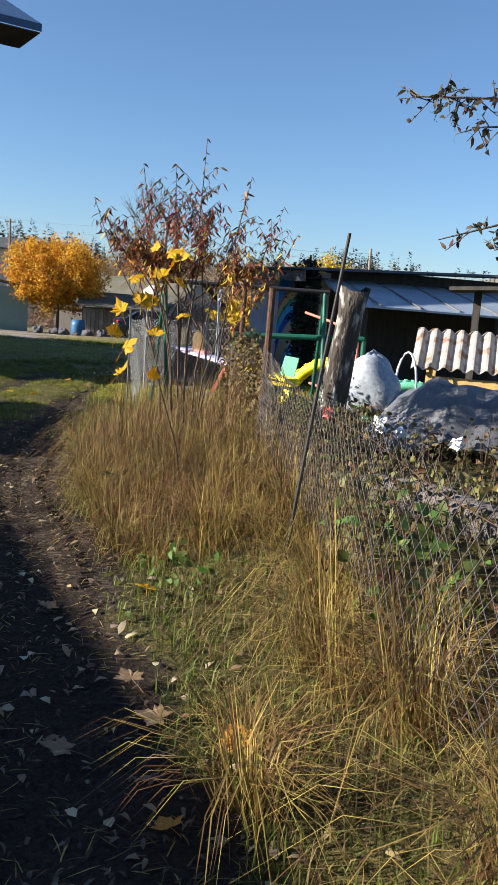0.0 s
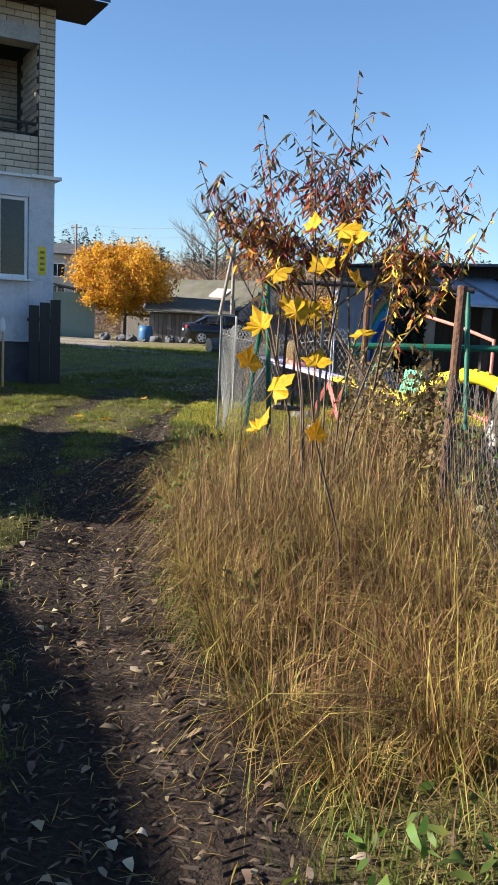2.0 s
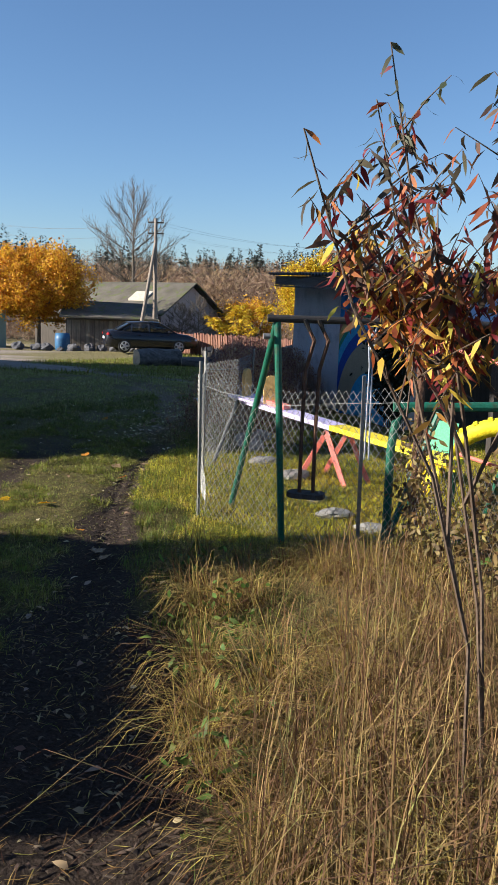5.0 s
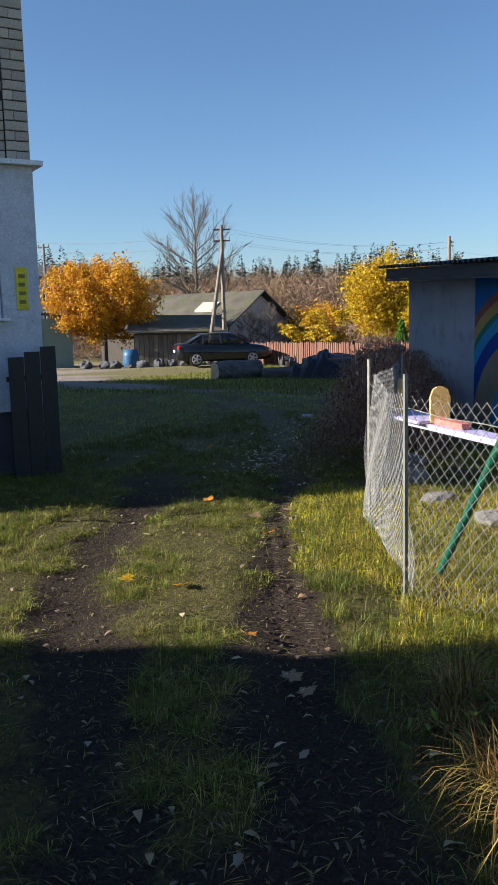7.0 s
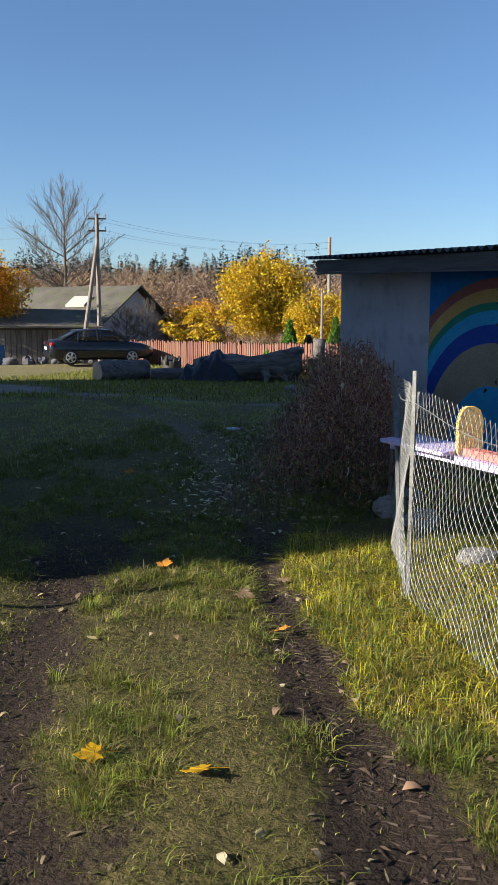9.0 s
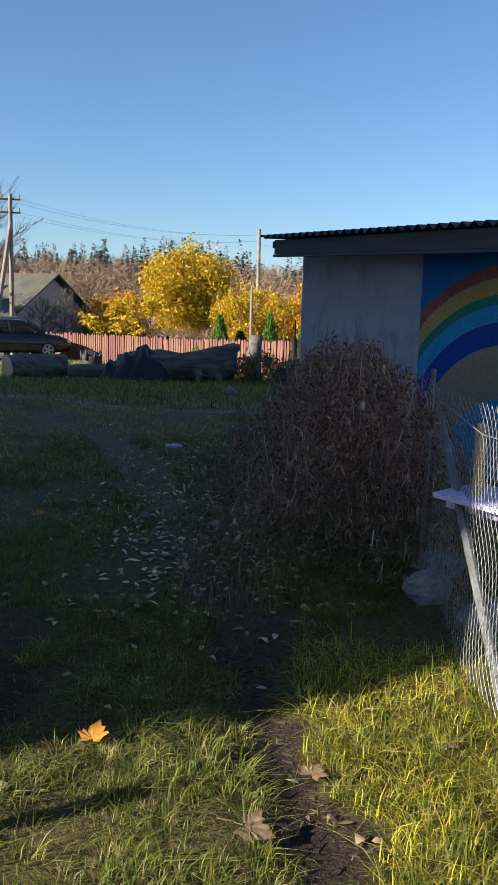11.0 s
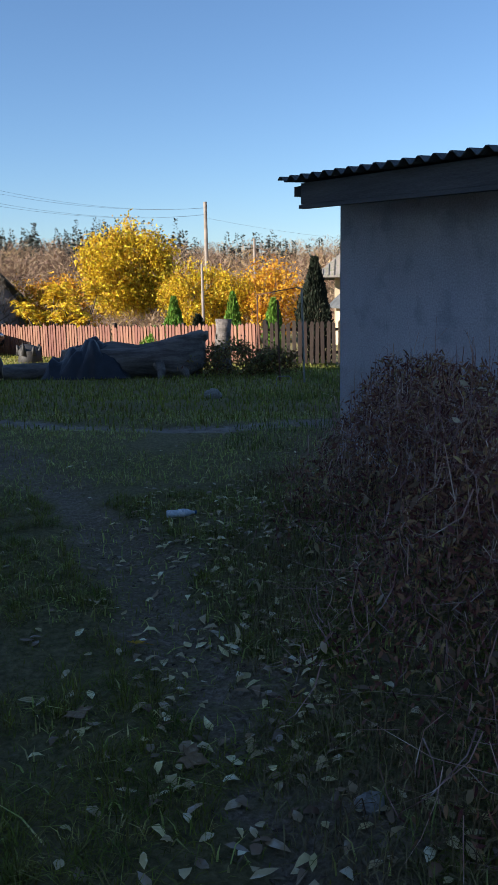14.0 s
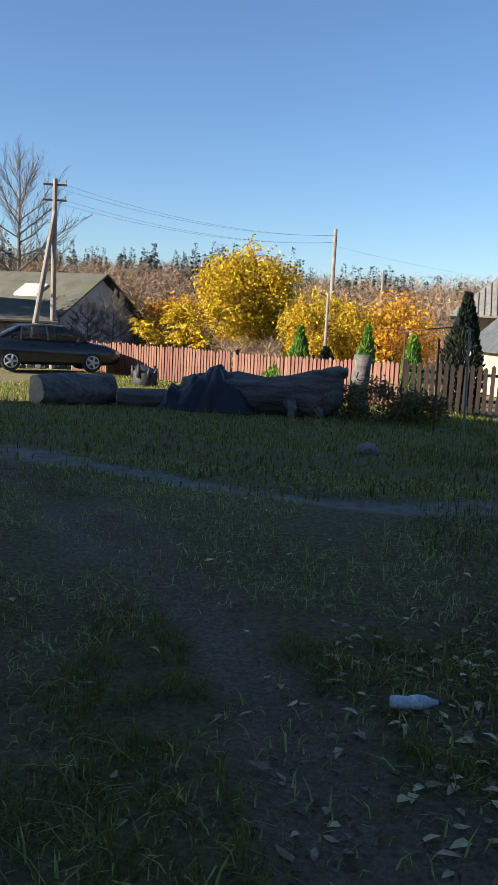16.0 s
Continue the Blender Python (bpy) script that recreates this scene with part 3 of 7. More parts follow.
def build_house():
    h = thing("brick_house", HM, "two-storey house with white plastered ground floor and cream brick balcony", "house")
    for q in ((0.02, 0.06, 0.66, 0.42, 0.4, 3.22), (0.422, 0.06, 0.66, 2.9, 0.4, 1.62), (0.422, 0.06, 2.93, 2.9, 0.4, 3.22), (2.902, 0.06, 0.66, HL, 0.4, 3.22), (0.02, 0.402, 0.66, 0.4, HDEP, 3.22), (HL - 0.4, 0.402, 0.66, HL, HDEP, 3.22), (0.402, HDEP - 0.4, 0.66, HL - 0.402, HDEP, 3.22)):
        part("ground_floor_wall", Geo().box(*q), plaster_white, h)
    part("plinth", Geo().box(0.06, 0.1, -0.3, HL - 0.04, HDEP - 0.04, 0.659), plinth_dark, h, "dark grey plinth")
    part("floor_slab", Geo().box(0.1, 0.12, 3.2, HL - 0.1, HDEP - 0.1, 3.24), concrete, h)
    part("ledge", Geo().box(-0.07, -0.04, 3.222, 0.4, 0.5, 3.27).box(0.4, 0.0, 3.222, HL, 0.3, 3.262), pvc, h, "white metal ledge")
    # upper storey: dark mortar core, bricks are laid on it
    wall = part("balcony_pier", Geo().box(0.03, 0.09, 3.272, 0.27, 1.5, 5.8), mortar, h, "cream brick pier with dark joints")
    for q in ((0.272, 1.5, 3.272, HL - 0.302, 1.8, 5.8), (0.03, 1.502, 3.272, 0.27, HDEP, 5.8), (HL - 0.3, 0.302, 3.272, HL, HDEP, 5.8), (0.272, HDEP - 0.3, 3.272, HL - 0.302, HDEP, 5.8), (0.275, 0.12, 3.27, HL, 0.3, 3.87), (0.275, 0.12, 5.47, HL, 0.3, 5.8)):
        part("upper_wall", Geo().box(*q), mortar, h, "dark mortar joints")
    part("balcony_beam", Geo().box(0.275, 0.06, 5.23, HL, 0.45, 5.468), concrete, h, "grey concrete beam")
    part("balcony_floor", Geo().box(0.27, 0.3, 3.272, HL, 1.5, 3.33), concrete, h)
    rail = part("balcony_railing", Geo().box(0.28, 0.18, 4.05, HL, 0.22, 4.085), iron_black, h, "black iron balcony rail")
    part("rail_bar", Geo().box(0.28, 0.185, 3.9, HL, 0.215, 3.925), iron_black, rail)
    for i in range(9):
        part("baluster", Geo().box(0.42 + 0.62 * i, 0.185, 3.87, 0.45 + 0.62 * i, 0.215, 4.05), iron_black, rail)
    # window strip of the ground floor
    w = part("window", Geo().box(0.43, 0.1, 1.66, 2.88, 0.16, 1.72).box(0.43, 0.1, 2.87, 2.88, 0.16, 2.925).box(0.43, 0.1, 1.72, 0.48, 0.16, 2.87).box(2.83, 0.1, 1.72, 2.88, 0.16, 2.87), pvc, h, "white plastic window strip")
    for u in (0.9, 1.5, 2.15):
        part("mullion", Geo().box(u - 0.045, 0.1, 1.72, u + 0.045, 0.16, 2.87), pvc, w)
    for a, b in ((0.48, 0.855), (0.945, 1.455), (1.545, 2.105), (2.195, 2.83)):
        part("pane", Geo().box(a, 0.125, 1.72, b, 0.135, 2.87), glass, w)
    part("window_sill", Geo().box(0.38, -0.06, 1.625, 2.95, 0.12, 1.655), pvc, w)
    room = part("room_lining", Geo().box(0.43, 2.6, 1.0, HL - 0.45, 2.7, 3.1).box(0.43, 0.42, 0.96, HL - 0.45, 2.6, 1.0), wall_cream, h)
    plate = part("notice_plate", Geo().box(0.15, 0.045, 1.74, 0.27, 0.058, 2.18), plate_yellow, h, "yellow notice plate")
    for i in range(4):
        part("print_bar", Geo().box(0.175, 0.041, 1.8 + 0.09 * i, 0.245, 0.0445, 1.84 + 0.09 * i), ink, plate)
    # roof: blue sheet over a deep eave, falling towards the yard
    roof = Geo()
    for s in (1,):
        roof.prism([(-0.62, -0.6, 5.82), (HL + 0.75, -0.6, 5.82), (HL + 0.75, HDEP / 2, 10.2), (-0.62, HDEP / 2, 10.2)], (0, 0, 0.13))
        roof.prism([(-0.62, HDEP / 2, 10.2), (HL + 0.75, HDEP / 2, 10.2), (HL + 0.75, HDEP + 0.9, 5.82), (-0.62, HDEP + 0.9, 5.82)], (0, 0, 0.13))
    rf = part("roof", roof, roof_blue, h, "dark blue sheet metal roof")
    part("eave_soffit", Geo().prism([(-0.6, -0.56, 5.8), (HL + 0.7, -0.56, 5.8), (HL + 0.7, 0.6, 5.805), (-0.6, 0.6, 5.805)], (0, 0, 0.02)), soffit_dark, rf)
    part("gable_wall", Geo().prism([(0.05, 0.1, 5.8), (0.05, HDEP - 0.1, 5.8), (0.05, HDEP / 2, 9.95)], (0.3, 0, 0)).prism([(HL - 0.35, 0.1, 5.8), (HL - 0.35, HDEP - 0.1, 5.8), (HL - 0.35, HDEP / 2, 9.95)], (0.3, 0, 0)), brick_cream, h)
    return h, wall


house, house_wall = build_house()

# ---- the shed with the rainbow ----
SM = pose(-7.8, 22.25, 0, 0, 0, -55)  # x along the front, y into the shed
SL, SDEP = 4.75, 6.2


def build_shed():
    s = thing("storage_shed", SM, "low grey plastered shed with rainbow mural and wavy slate roof", "shed")
    part("front_wall", Geo().prism([(0, 0, -0.5), (SL, 0, -0.5), (SL, 0, 2.2), (0, 0, 2.37)], (0, 0.28, 0)), shed_plaster, s)
    for q, m in (((0, 0.282, -0.5, 0.28, SDEP, 2.4), shed_plaster), ((SL - 0.28, 0.282, -0.5, SL, SDEP, 2.3), plank_dark), ((0.282, SDEP - 0.28, -0.5, SL - 0.282, SDEP, 2.4), shed_plaster)):
        part("wall", Geo().box(*q), m, s)
    lt = part("lean_to_roof", Geo().prism([(SL - 0.1, 0.1, 2.08), (SL - 0.1, 5.6, 2.1), (SL + 2.7, 5.6, 1.5), (SL + 2.3, -0.2, 1.55)], (0, 0, 0.035)), mat("bluish_sheet_metal", (0.36, 0.42, 0.5), (0.28, 0.33, 0.4), 3, 0.45, 0.1, metal=0.3), s, "pale bluish sheet metal lean-to roof")
    for i in range(7):
        part("sheet_seam", Geo().prism([(SL - 0.1, 0.5 + 0.75 * i, 2.118), (SL - 0.1, 0.54 + 0.75 * i, 2.118), (SL + 2.4, 0.34 + 0.75 * i, 1.588), (SL + 2.4, 0.3 + 0.75 * i, 1.588)], (0, 0, 0.02)), zinc_post, lt)
    for x, y in ((SL + 2.2, 0.1), (SL + 2.4, 2.6), (SL + 2.5, 5.2)):
        part("lean_to_post", Geo().box(x - 0.05, y - 0.05, -0.3, x + 0.05, y + 0.05, 1.53), plank_dark, s)
    part("lean_to_back", Geo().box(SL, 5.3, -0.3, SL + 2.5, 5.4, 1.5), plank_dark, s)
    sh = part("roof", corrugated(SL + 0.75, SDEP + 1.0), slate_dark, s, "dark wavy slate sheets")
    sh.matrix_basis = pose(-0.22, -0.5, 2.425, 2.5, 2.2, 0)
    fm = pose(0.0, -0.42, 2.205, 0, 2.1, 0)
    part("fascia_board", Geo().box(0, 0, 0, SL + 0.4, 0.04, 0.17, fm), beam_grey, s, "weathered grey fascia board")
    part("lath", Geo().box(0, -0.02, -0.035, SL + 0.4, 0.05, -0.005, fm), beam_grey, s)
    part("soffit", Geo().box(0.02, 0.05, 0.03, SL + 0.4, 0.5, 0.05, fm), plank_dark, s)
    for i in range(2):
        part("roof_beam", Geo().tube([(-0.1 + 0.02 * i, 0.16 + 0.02 * i, 2.1 - 0.13 * i), (0.6, 0.16, 2.1 - 0.13 * i)], 0.075, 10), log_grey, s, "round log end")
    part("barge_beam", Geo().box(-0.26, -0.3, 2.3, -0.08, SDEP, 2.38), plank_dark, s)
    part("corner_board", Geo().box(-0.03, 0.02, 0.0, -0.005, 0.16, 1.66), plank_grey, s)
    # the mural: painted bands laid a few millimetres proud of each other
    mu = part("mural", Geo().box(2.33, -0.006, -0.3, SL, -0.001, 2.13), paint_sky, s, "painted rainbow mural on blue")
    c = (3.6, -0.04)

    def band(name, r0, r1, d, m):
        k = 40

        def rim(r, i):
            a = math.pi * (0.02 + 0.96 * i / k)
            return (min(SL - 0.003, max(2.335, c[0] + r * math.cos(a))), -d, min(2.125, c[1] + r * math.sin(a)))

        vs = [rim(r1, i) for i in range(k + 1)] + [rim(r0, i) for i in range(k + 1)]
        vs += [(x, y + 0.002, z) for x, y, z in vs]
        n = 2 * (k + 1)
        fs = []
        for i in range(k):
            q = (i, i + 1, k + 2 + i, k + 1 + i)
            fs += [q, tuple(n + j for j in reversed(q)), (i, i + 1, n + i + 1, n + i), (k + 1 + i, k + 2 + i, n + k + 2 + i, n + k + 1 + i)]
        part(name, Geo().add(vs, fs), m, mu)

    for i, (r0, r1, m) in enumerate(((1.9, 2.02, paint_red), (1.75, 1.9, paint_orange), (1.66, 1.75, paint_teal), (1.5, 1.66, paint_sky2), (1.29, 1.5, paint_navy), (0.8, 1.29, paint_tan), (0.02, 0.8, paint_sky2))):
        band("rainbow_band", r0, r1, 0.0085, m)
    return s


build_shed()


# ---- chain-link fence ----
FENCE = [(0.9, 1.9), (-1.3, 5.35), (-2.7, 8.3), (-4.15, 11.35), (-5.88, 12.27), (-6.5, 13.95), (-6.72, 16.2)]


def chain_link(a, b, z0, h, cell=0.06, wire=0.0015, sag=0.04, seed=1, m=None):
    """One panel of woven wire between two posts: zigzag wires that hook into their neighbours."""
    r = random.Random(seed)
    a, b = Vector((*a, 0)), Vector((*b, 0))
    d = b - a
    n = max(2, int(d.length / (cell * 0.5)))
    rows = int(h / (cell * 0.62))
    nrm = d.normalized().cross(Vector((0, 0, 1)))
    ph = r.uniform(0, 6)
    verts, faces = [], []
    base = [z0(*(a + d * (i / n)).to_2d()) + 0.03 for i in range(n + 1)]

    def at(i, j):
        u = i / n
        top = 1 - sag * math.sin(math.pi * u) + 0.012 * math.sin(u * 9 + ph)
        w = 0.035 * math.sin(3.1 * u + ph + j * 0.11) + 0.012 * math.sin(11 * u + j * 0.3)
        p = a + d * u + nrm * w
        return Vector((p.x, p.y, base[i] + (h * top) * j / rows))

    for i in range(n):
        for j in range(rows):
            p, q = (at(i, j), at(i + 1, j + 1)) if (i + j) % 2 == 0 else (at(i + 1, j), at(i, j + 1))
            o = len(verts)
            t = (q - p).normalized()
            s1 = t.cross(nrm).normalized() * wire
            s2 = nrm * wire
            for e in (p, q):
                verts += [e + s1, e - s1 * 0.5 + s2 * 0.87, e - s1 * 0.5 - s2 * 0.87]
            faces += [(o, o + 1, o + 4, o + 3), (o + 1, o + 2, o + 5, o + 4), (o + 2, o, o + 3, o + 5)]
    return np_mesh("wire_mesh", [tuple(v) for v in verts], faces, m or zinc)


def build_fence():
    f = thing("chain_link_fence", (0, 0, 0), "sagging old galvanised chain-link fence along the track", "fence")
    for i, (a, b) in enumerate(zip(FENCE, FENCE[1:])):
        part("wire_mesh", chain_link(a, b, gh, 1.12 if i > 2 else 0.84, 0.062 if i > 2 else 0.075, 0.0018 if i > 2 else 0.002, 0.04 if i > 2 else 0.1, i, None if i > 2 else dull_wire), zinc, f)
        z = lambda p: gh(*p)
        top = []
        for k in range(9):
            u = k / 8
            x, y = a[0] + (b[0] - a[0]) * u, a[1] + (b[1] - a[1]) * u
            top.append((x, y, gh(x, y) + (1.08 if i > 2 else 0.8) - 0.08 * math.sin(math.pi * u)))
        part("tension_wire", Geo().tube(top, 0.0025 if i > 2 else 0.0015, 5), zinc if i > 2 else rust, f)
    for (x, y), h, m, r in (((-4.42, 11.33), 1.22, zinc_post, 0.013), ((-5.88, 12.24), 1.27, zinc_post, 0.01), ((-6.5, 13.95), 1.25, zinc_post, 0.01), ((-6.72, 16.2), 1.2, zinc_post, 0.01), ((-4.1, 11.6), 1.62, rust, 0.03), ((-2.7, 8.3), 1.3, rust, 0.025), ((0.9, 1.9), 1.3, rust, 0.025)):
        z = gh(x, y)
        g = Geo().box(-r, -r, -0.3, r, -r * 0.6, h).box(-r, -r * 0.6, -0.3, -r * 0.6, r, h) if m is zinc_post else Geo().tube([(0, 0, -0.3), (0.02, 0, h)], r, 9)
        p = part("post", g, m, f)
        p.location = (x, y, z)
        p.rotation_euler = (0, random.uniform(-0.03, 0.03), random.uniform(0, 3))
    part("brace", Geo().tube([(-6.55, 14.35, 0.0), (-6.68, 16.0, 0.95)], 0.022, 8), zinc_post, f)
    return f


build_fence()

# ---- unseen outbuildings, added along the track's other side to shade it ----
def sunward(c, t):
    """A place of the plan from its distances across and along the light."""
    a = radians(SUN_AZ)
    return t * math.cos(a) - c * math.sin(a), t * math.sin(a) + c * math.cos(a)


def build_shade_casters():
    # two lengths of one plank building, end to end: eaves beside the track, ridge behind
    for (c0, t0), (c1, t1), e in (((-3.0, -3.75), (6.98, -6.97), 2.85), ((7.0, -6.97), (8.95, -7.75), 2.85)):
        a, b = Vector((*sunward(c0, t0), 0)), Vector((*sunward(c1, t1), 0))
        d = b - a
        L = d.length
        o = thing("outbuilding", Matrix.Translation(a) @ Matrix.Rotation(math.atan2(d.y, d.x), 4, "Z"), "long plain plank outbuilding beside the track, unseen, added for its shade", "outbuilding", kind="structure")
        part("wall", Geo().box(0, 0.3, -0.3, L, 2.6, e - 0.06), plank_grey, o)
        part("roof", Geo().prism([(0, 0, e), (L, 0, e), (L, 1.4, e + 0.4), (0, 1.4, e + 0.4)], (0, 0, 0.06)).prism([(0, 1.4, e + 0.4), (L, 1.4, e + 0.4), (L, 2.9, e), (0, 2.9, e)], (0, 0, 0.06)), slate, o)
    # added unseen shed: its plan follows the edges wanted for the shade
    g = thing("hay_shed", (0, 0, 0), "plain plank shed with a skewed flat roof, unseen, added for its shade", "shed", kind="structure")
    plan = [sunward(c, t) for c, t in ((9.5, -7.15), (11.2, -6.9), (12.75, -6.65), (13.2, -8.4), (13.35, -11.5), (9.6, -11.5))]
    mid = Vector((sum(x for x, y in plan) / 6, sum(y for x, y in plan) / 6))
    part("wall", Geo().prism([((x - mid.x) * 0.94 + mid.x, (y - mid.y) * 0.94 + mid.y, -0.3) for x, y in plan], (0, 0, 3.3)), plank_grey, g)
    part("roof", Geo().prism([(x, y, 3.02) for x, y in plan], (0, 0, 0.06)), slate, g)
    # taller unseen block, added to carry the shade into the playground
    part("loft_wall", Geo().prism([(*sunward(c, t), 3.085) for c, t in ((11.7, -7.3), (12.6, -7.3), (12.85, -8.6), (11.8, -8.6))], (0, 0, 1.35)), plank_grey, g)


build_shade_casters()

# ---- the yard beyond: logs, car, poles ----
def blob(g, c, rx, ry, rz, seed, n=12, m=8, rough=0.18, flat=-0.6):
    """A lumpy closed shape, flattened underneath."""
    r = random.Random(seed)
    off = [r.uniform(0, 6.28) for _ in range(6)]
    vs, fs = [], []
    for j in range(m + 1):
        b = math.pi * (j / m - 0.5)
        for i in range(n):
            a = 2 * math.pi * i / n
            k = 1 + rough * (math.sin(2 * a + off[0] + 2 * b) + 0.7 * math.sin(3 * a + off[1] - 3 * b) + 0.5 * math.sin(5 * a + off[2] + 4 * b)) / 2
            z = max(flat, math.sin(b) * k)
            vs.append((c[0] + rx * k * math.cos(b) * math.cos(a), c[1] + ry * k * math.cos(b) * math.sin(a), c[2] + rz * z))
    for j in range(m):
        for i in range(n):
            fs.append((j * n + i, j * n + (i + 1) % n, (j + 1) * n + (i + 1) % n, (j + 1) * n + i))
    fs += [tuple(range(n))[::-1], tuple(range(m * n, m * n + n))]
    return g.add(vs, fs)


def rough_log(name, a, b, r0, r1, label, seed, cut=True, bend=0.0, n=18):
    """A lying trunk with ridges, its sawn ends as parts."""
    r = random.Random(seed)
    ph = [r.uniform(0, 6.28) for _ in range(5)]
    a, b = Vector(a), Vector(b)
    o = thing(name, Matrix.Translation(a), label, "log")
    d = b - a
    t = d.normalized()
    s = t.cross(Vector((0, 0, 1))).normalized()
    u = s.cross(t)
    g = Geo()
    k = 12
    vs, fs = [], []
    for j in range(k + 1):
        w = j / k
        c = d * w + u * bend * math.sin(math.pi * w)
        rad = r0 + (r1 - r0) * w
        for i in range(n):
            q = 2 * math.pi * i / n
            rr = rad * (1 + 0.07 * math.sin(3 * q + ph[0] + 2 * w) + 0.05 * math.sin(7 * q + ph[1] - 3 * w) + 0.04 * math.sin(5 * q + 9 * w + ph[2]))
            vs.append(c + rr * (math.cos(q) * s + math.sin(q) * u))
    for j in range(k):
        for i in range(n):
            fs.append((j * n + i, j * n + (i + 1) % n, (j + 1) * n + (i + 1) % n, (j + 1) * n + i))
    if not cut:
        fs += [tuple(range(n))[::-1], tuple(range(k * n, k * n + n))]
    g.add(vs, fs)
    part("trunk", g, log_grey, o, smooth=True)
    if cut:
        for ring, nm in ((vs[:n], -1), (vs[k * n:], 1)):
            part("sawn_end", Geo().prism(ring, t * 0.012 * nm), log_cut, o, "pale sawn end")
    return o


zy = gh(-14, 32.5)
rough_log("sawn_log", (-15.8, 31.8, zy + 0.27), (-14.75, 33.0, zy + 0.27), 0.31, 0.3, "thick sawn log with a pale cut end on the grass", 3)
rough_log("sawn_log", (-14.5, 32.75, zy + 0.16), (-13.3, 33.0, zy + 0.16), 0.18, 0.2, "lower grey log lying beside the tarpaulin heap", 4)


def build_driftwood():
    o = thing("uprooted_trunk", (-11.6, 33.2, zy), "huge weathered uprooted trunk with a raised root end", "trunk")
    g = Geo()
    n = 20
    prof = [(-1.7, 0.3, 0.28), (-1.2, 0.36, 0.36), (-0.6, 0.36, 0.38), (0.0, 0.34, 0.36), (0.5, 0.4, 0.36), (0.9, 0.52, 0.36), (1.2, 0.66, 0.3), (1.42, 0.8, 0.2), (1.5, 0.86, 0.1)]
    vs, fs = [], []
    for j, (x, zc, r) in enumerate(prof):
        for i in range(n):
            q = 2 * math.pi * i / n
            rr = r * (1 + 0.1 * math.sin(3 * q + x * 2.3) + 0.08 * math.sin(5 * q - x * 3.1) + 0.05 * math.sin(9 * q + x * 5))
            low = 0.45 if (x > 0.4 and math.sin(q) < -0.3) else 0
            vs.append((x, rr * math.cos(q), max(-0.02, zc + rr * math.sin(q) - low * (x - 0.4))))
    for j in range(len(prof) - 1):
        for i in range(n):
            fs.append((j * n + i, j * n + (i + 1) % n, (j + 1) * n + (i + 1) % n, (j + 1) * n + i))
    fs += [tuple(range(n))[::-1], tuple(range((len(prof) - 1) * n, len(prof) * n))]
    part("trunk", g.add(vs, fs), log_grey, o, smooth=True)
    for i, (p, q) in enumerate((((0.9, -0.2, 0.3), (1.15, -0.4, -0.05)), ((1.1, 0.1, 0.4), (1.3, 0.2, -0.05)), ((1.35, 0, 0.8), (1.55, -0.15, 0.98)), ((0.5, -0.3, 0.3), (0.55, -0.62, -0.03)))):
        part("root", Geo().tube([p, ((p[0] + q[0]) / 2 + 0.06, (p[1] + q[1]) / 2, (p[2] + q[2]) / 2), q], [0.14, 0.1, 0.04], 8), log_grey, o)


build_driftwood()


def build_tarp():
    """A sheet thrown over a pile: broad humps, sharp creases and hanging folds."""
    o = Geo()
    n, m = 64, 40
    vs, fs = [], []
    for j in range(m + 1):
        for i in range(n + 1):
            x, y = -1.15 + 2.3 * i / n, -0.75 + 1.5 * j / m
            e = max(0.0, 1 - abs(y / 0.74) ** 3.5)
            top = 0.3 + 0.5 / (1 + math.exp(-(x + 0.62) * 9)) - 0.55 / (1 + math.exp(-(x - 0.85) * 8)) + 0.1 * math.sin(5.2 * x + 0.6) + 0.05 * math.sin(11 * x + 2 * y)
            crease = 0.09 * abs(math.sin(6 * x + 4 * y + math.sin(5 * y))) + 0.07 * abs(math.sin(4 * x - 7 * y + 2 * math.sin(3 * x))) + 0.03 * abs(math.sin(17 * x + 9 * y))
            fold = 0.02 * math.sin(13 * x + 2 * math.sin(4 * x)) * (1 - e)
            edge = min(1.0, (x + 1.15) * 4, (1.15 - x) * 4)
            vs.append((x + 0.03 * math.sin(9 * y + 3 * x), y + fold, max(0.0, (top + crease - 0.06) * e * max(0, edge)) + 0.005))
    for j in range(m):
        for i in range(n):
            k = j * (n + 1) + i
            fs.append((k, k + 1, k + n + 2, k + n + 1))
    t = new("tarpaulin", mesh_of("tarpaulin", o.add(vs, fs), tarp_dark))
    t.matrix_basis = pose(-12.75, 33.25, zy + 0.02, 0, 0, 8) @ Matrix.Diagonal((0.85, 1, 0.84, 1))
    md = t.modifiers.new("thick", "SOLIDIFY")
    md.thickness = 0.02
    tagged(t, "crumpled dark tarpaulin thrown over a log pile", "tarpaulin")


build_tarp()
g = Geo()
g.tube([(0, 0, -0.1), (0.02, 0, 0.2), (0, 0.02, 0.42), (0.03, 0, 0.52)], [0.42, 0.36, 0.38, 0.3], 11)
for k in range(7):
    g.tube([(0.3 * math.cos(0.9 * k), 0.3 * math.sin(0.9 * k), 0.3), (0.36 * math.cos(0.9 * k), 0.36 * math.sin(0.9 * k), 0.56 + 0.05 * (k % 3))], [0.1, 0.03], 6)
tagged(part("tree_stump", g, iron_black, smooth=True), "blackened stump standing in front of the picket fence", "stump").location = (-16.2, 40.0, gh(-16.2, 40) - 0.02)
g = Geo().tube([(0, 0, -0.1), (-0.02, 0, 0.5), (0.02, 0, 1.0), (0.03, 0, 1.28)], [0.26, 0.2, 0.18, 0.2], 12)
tagged(part("tree_stump", g, log_grey, smooth=True), "tall grey broken stump among dark brush", "stump").location = (-9.85, 35.0, gh(-9.85, 35))


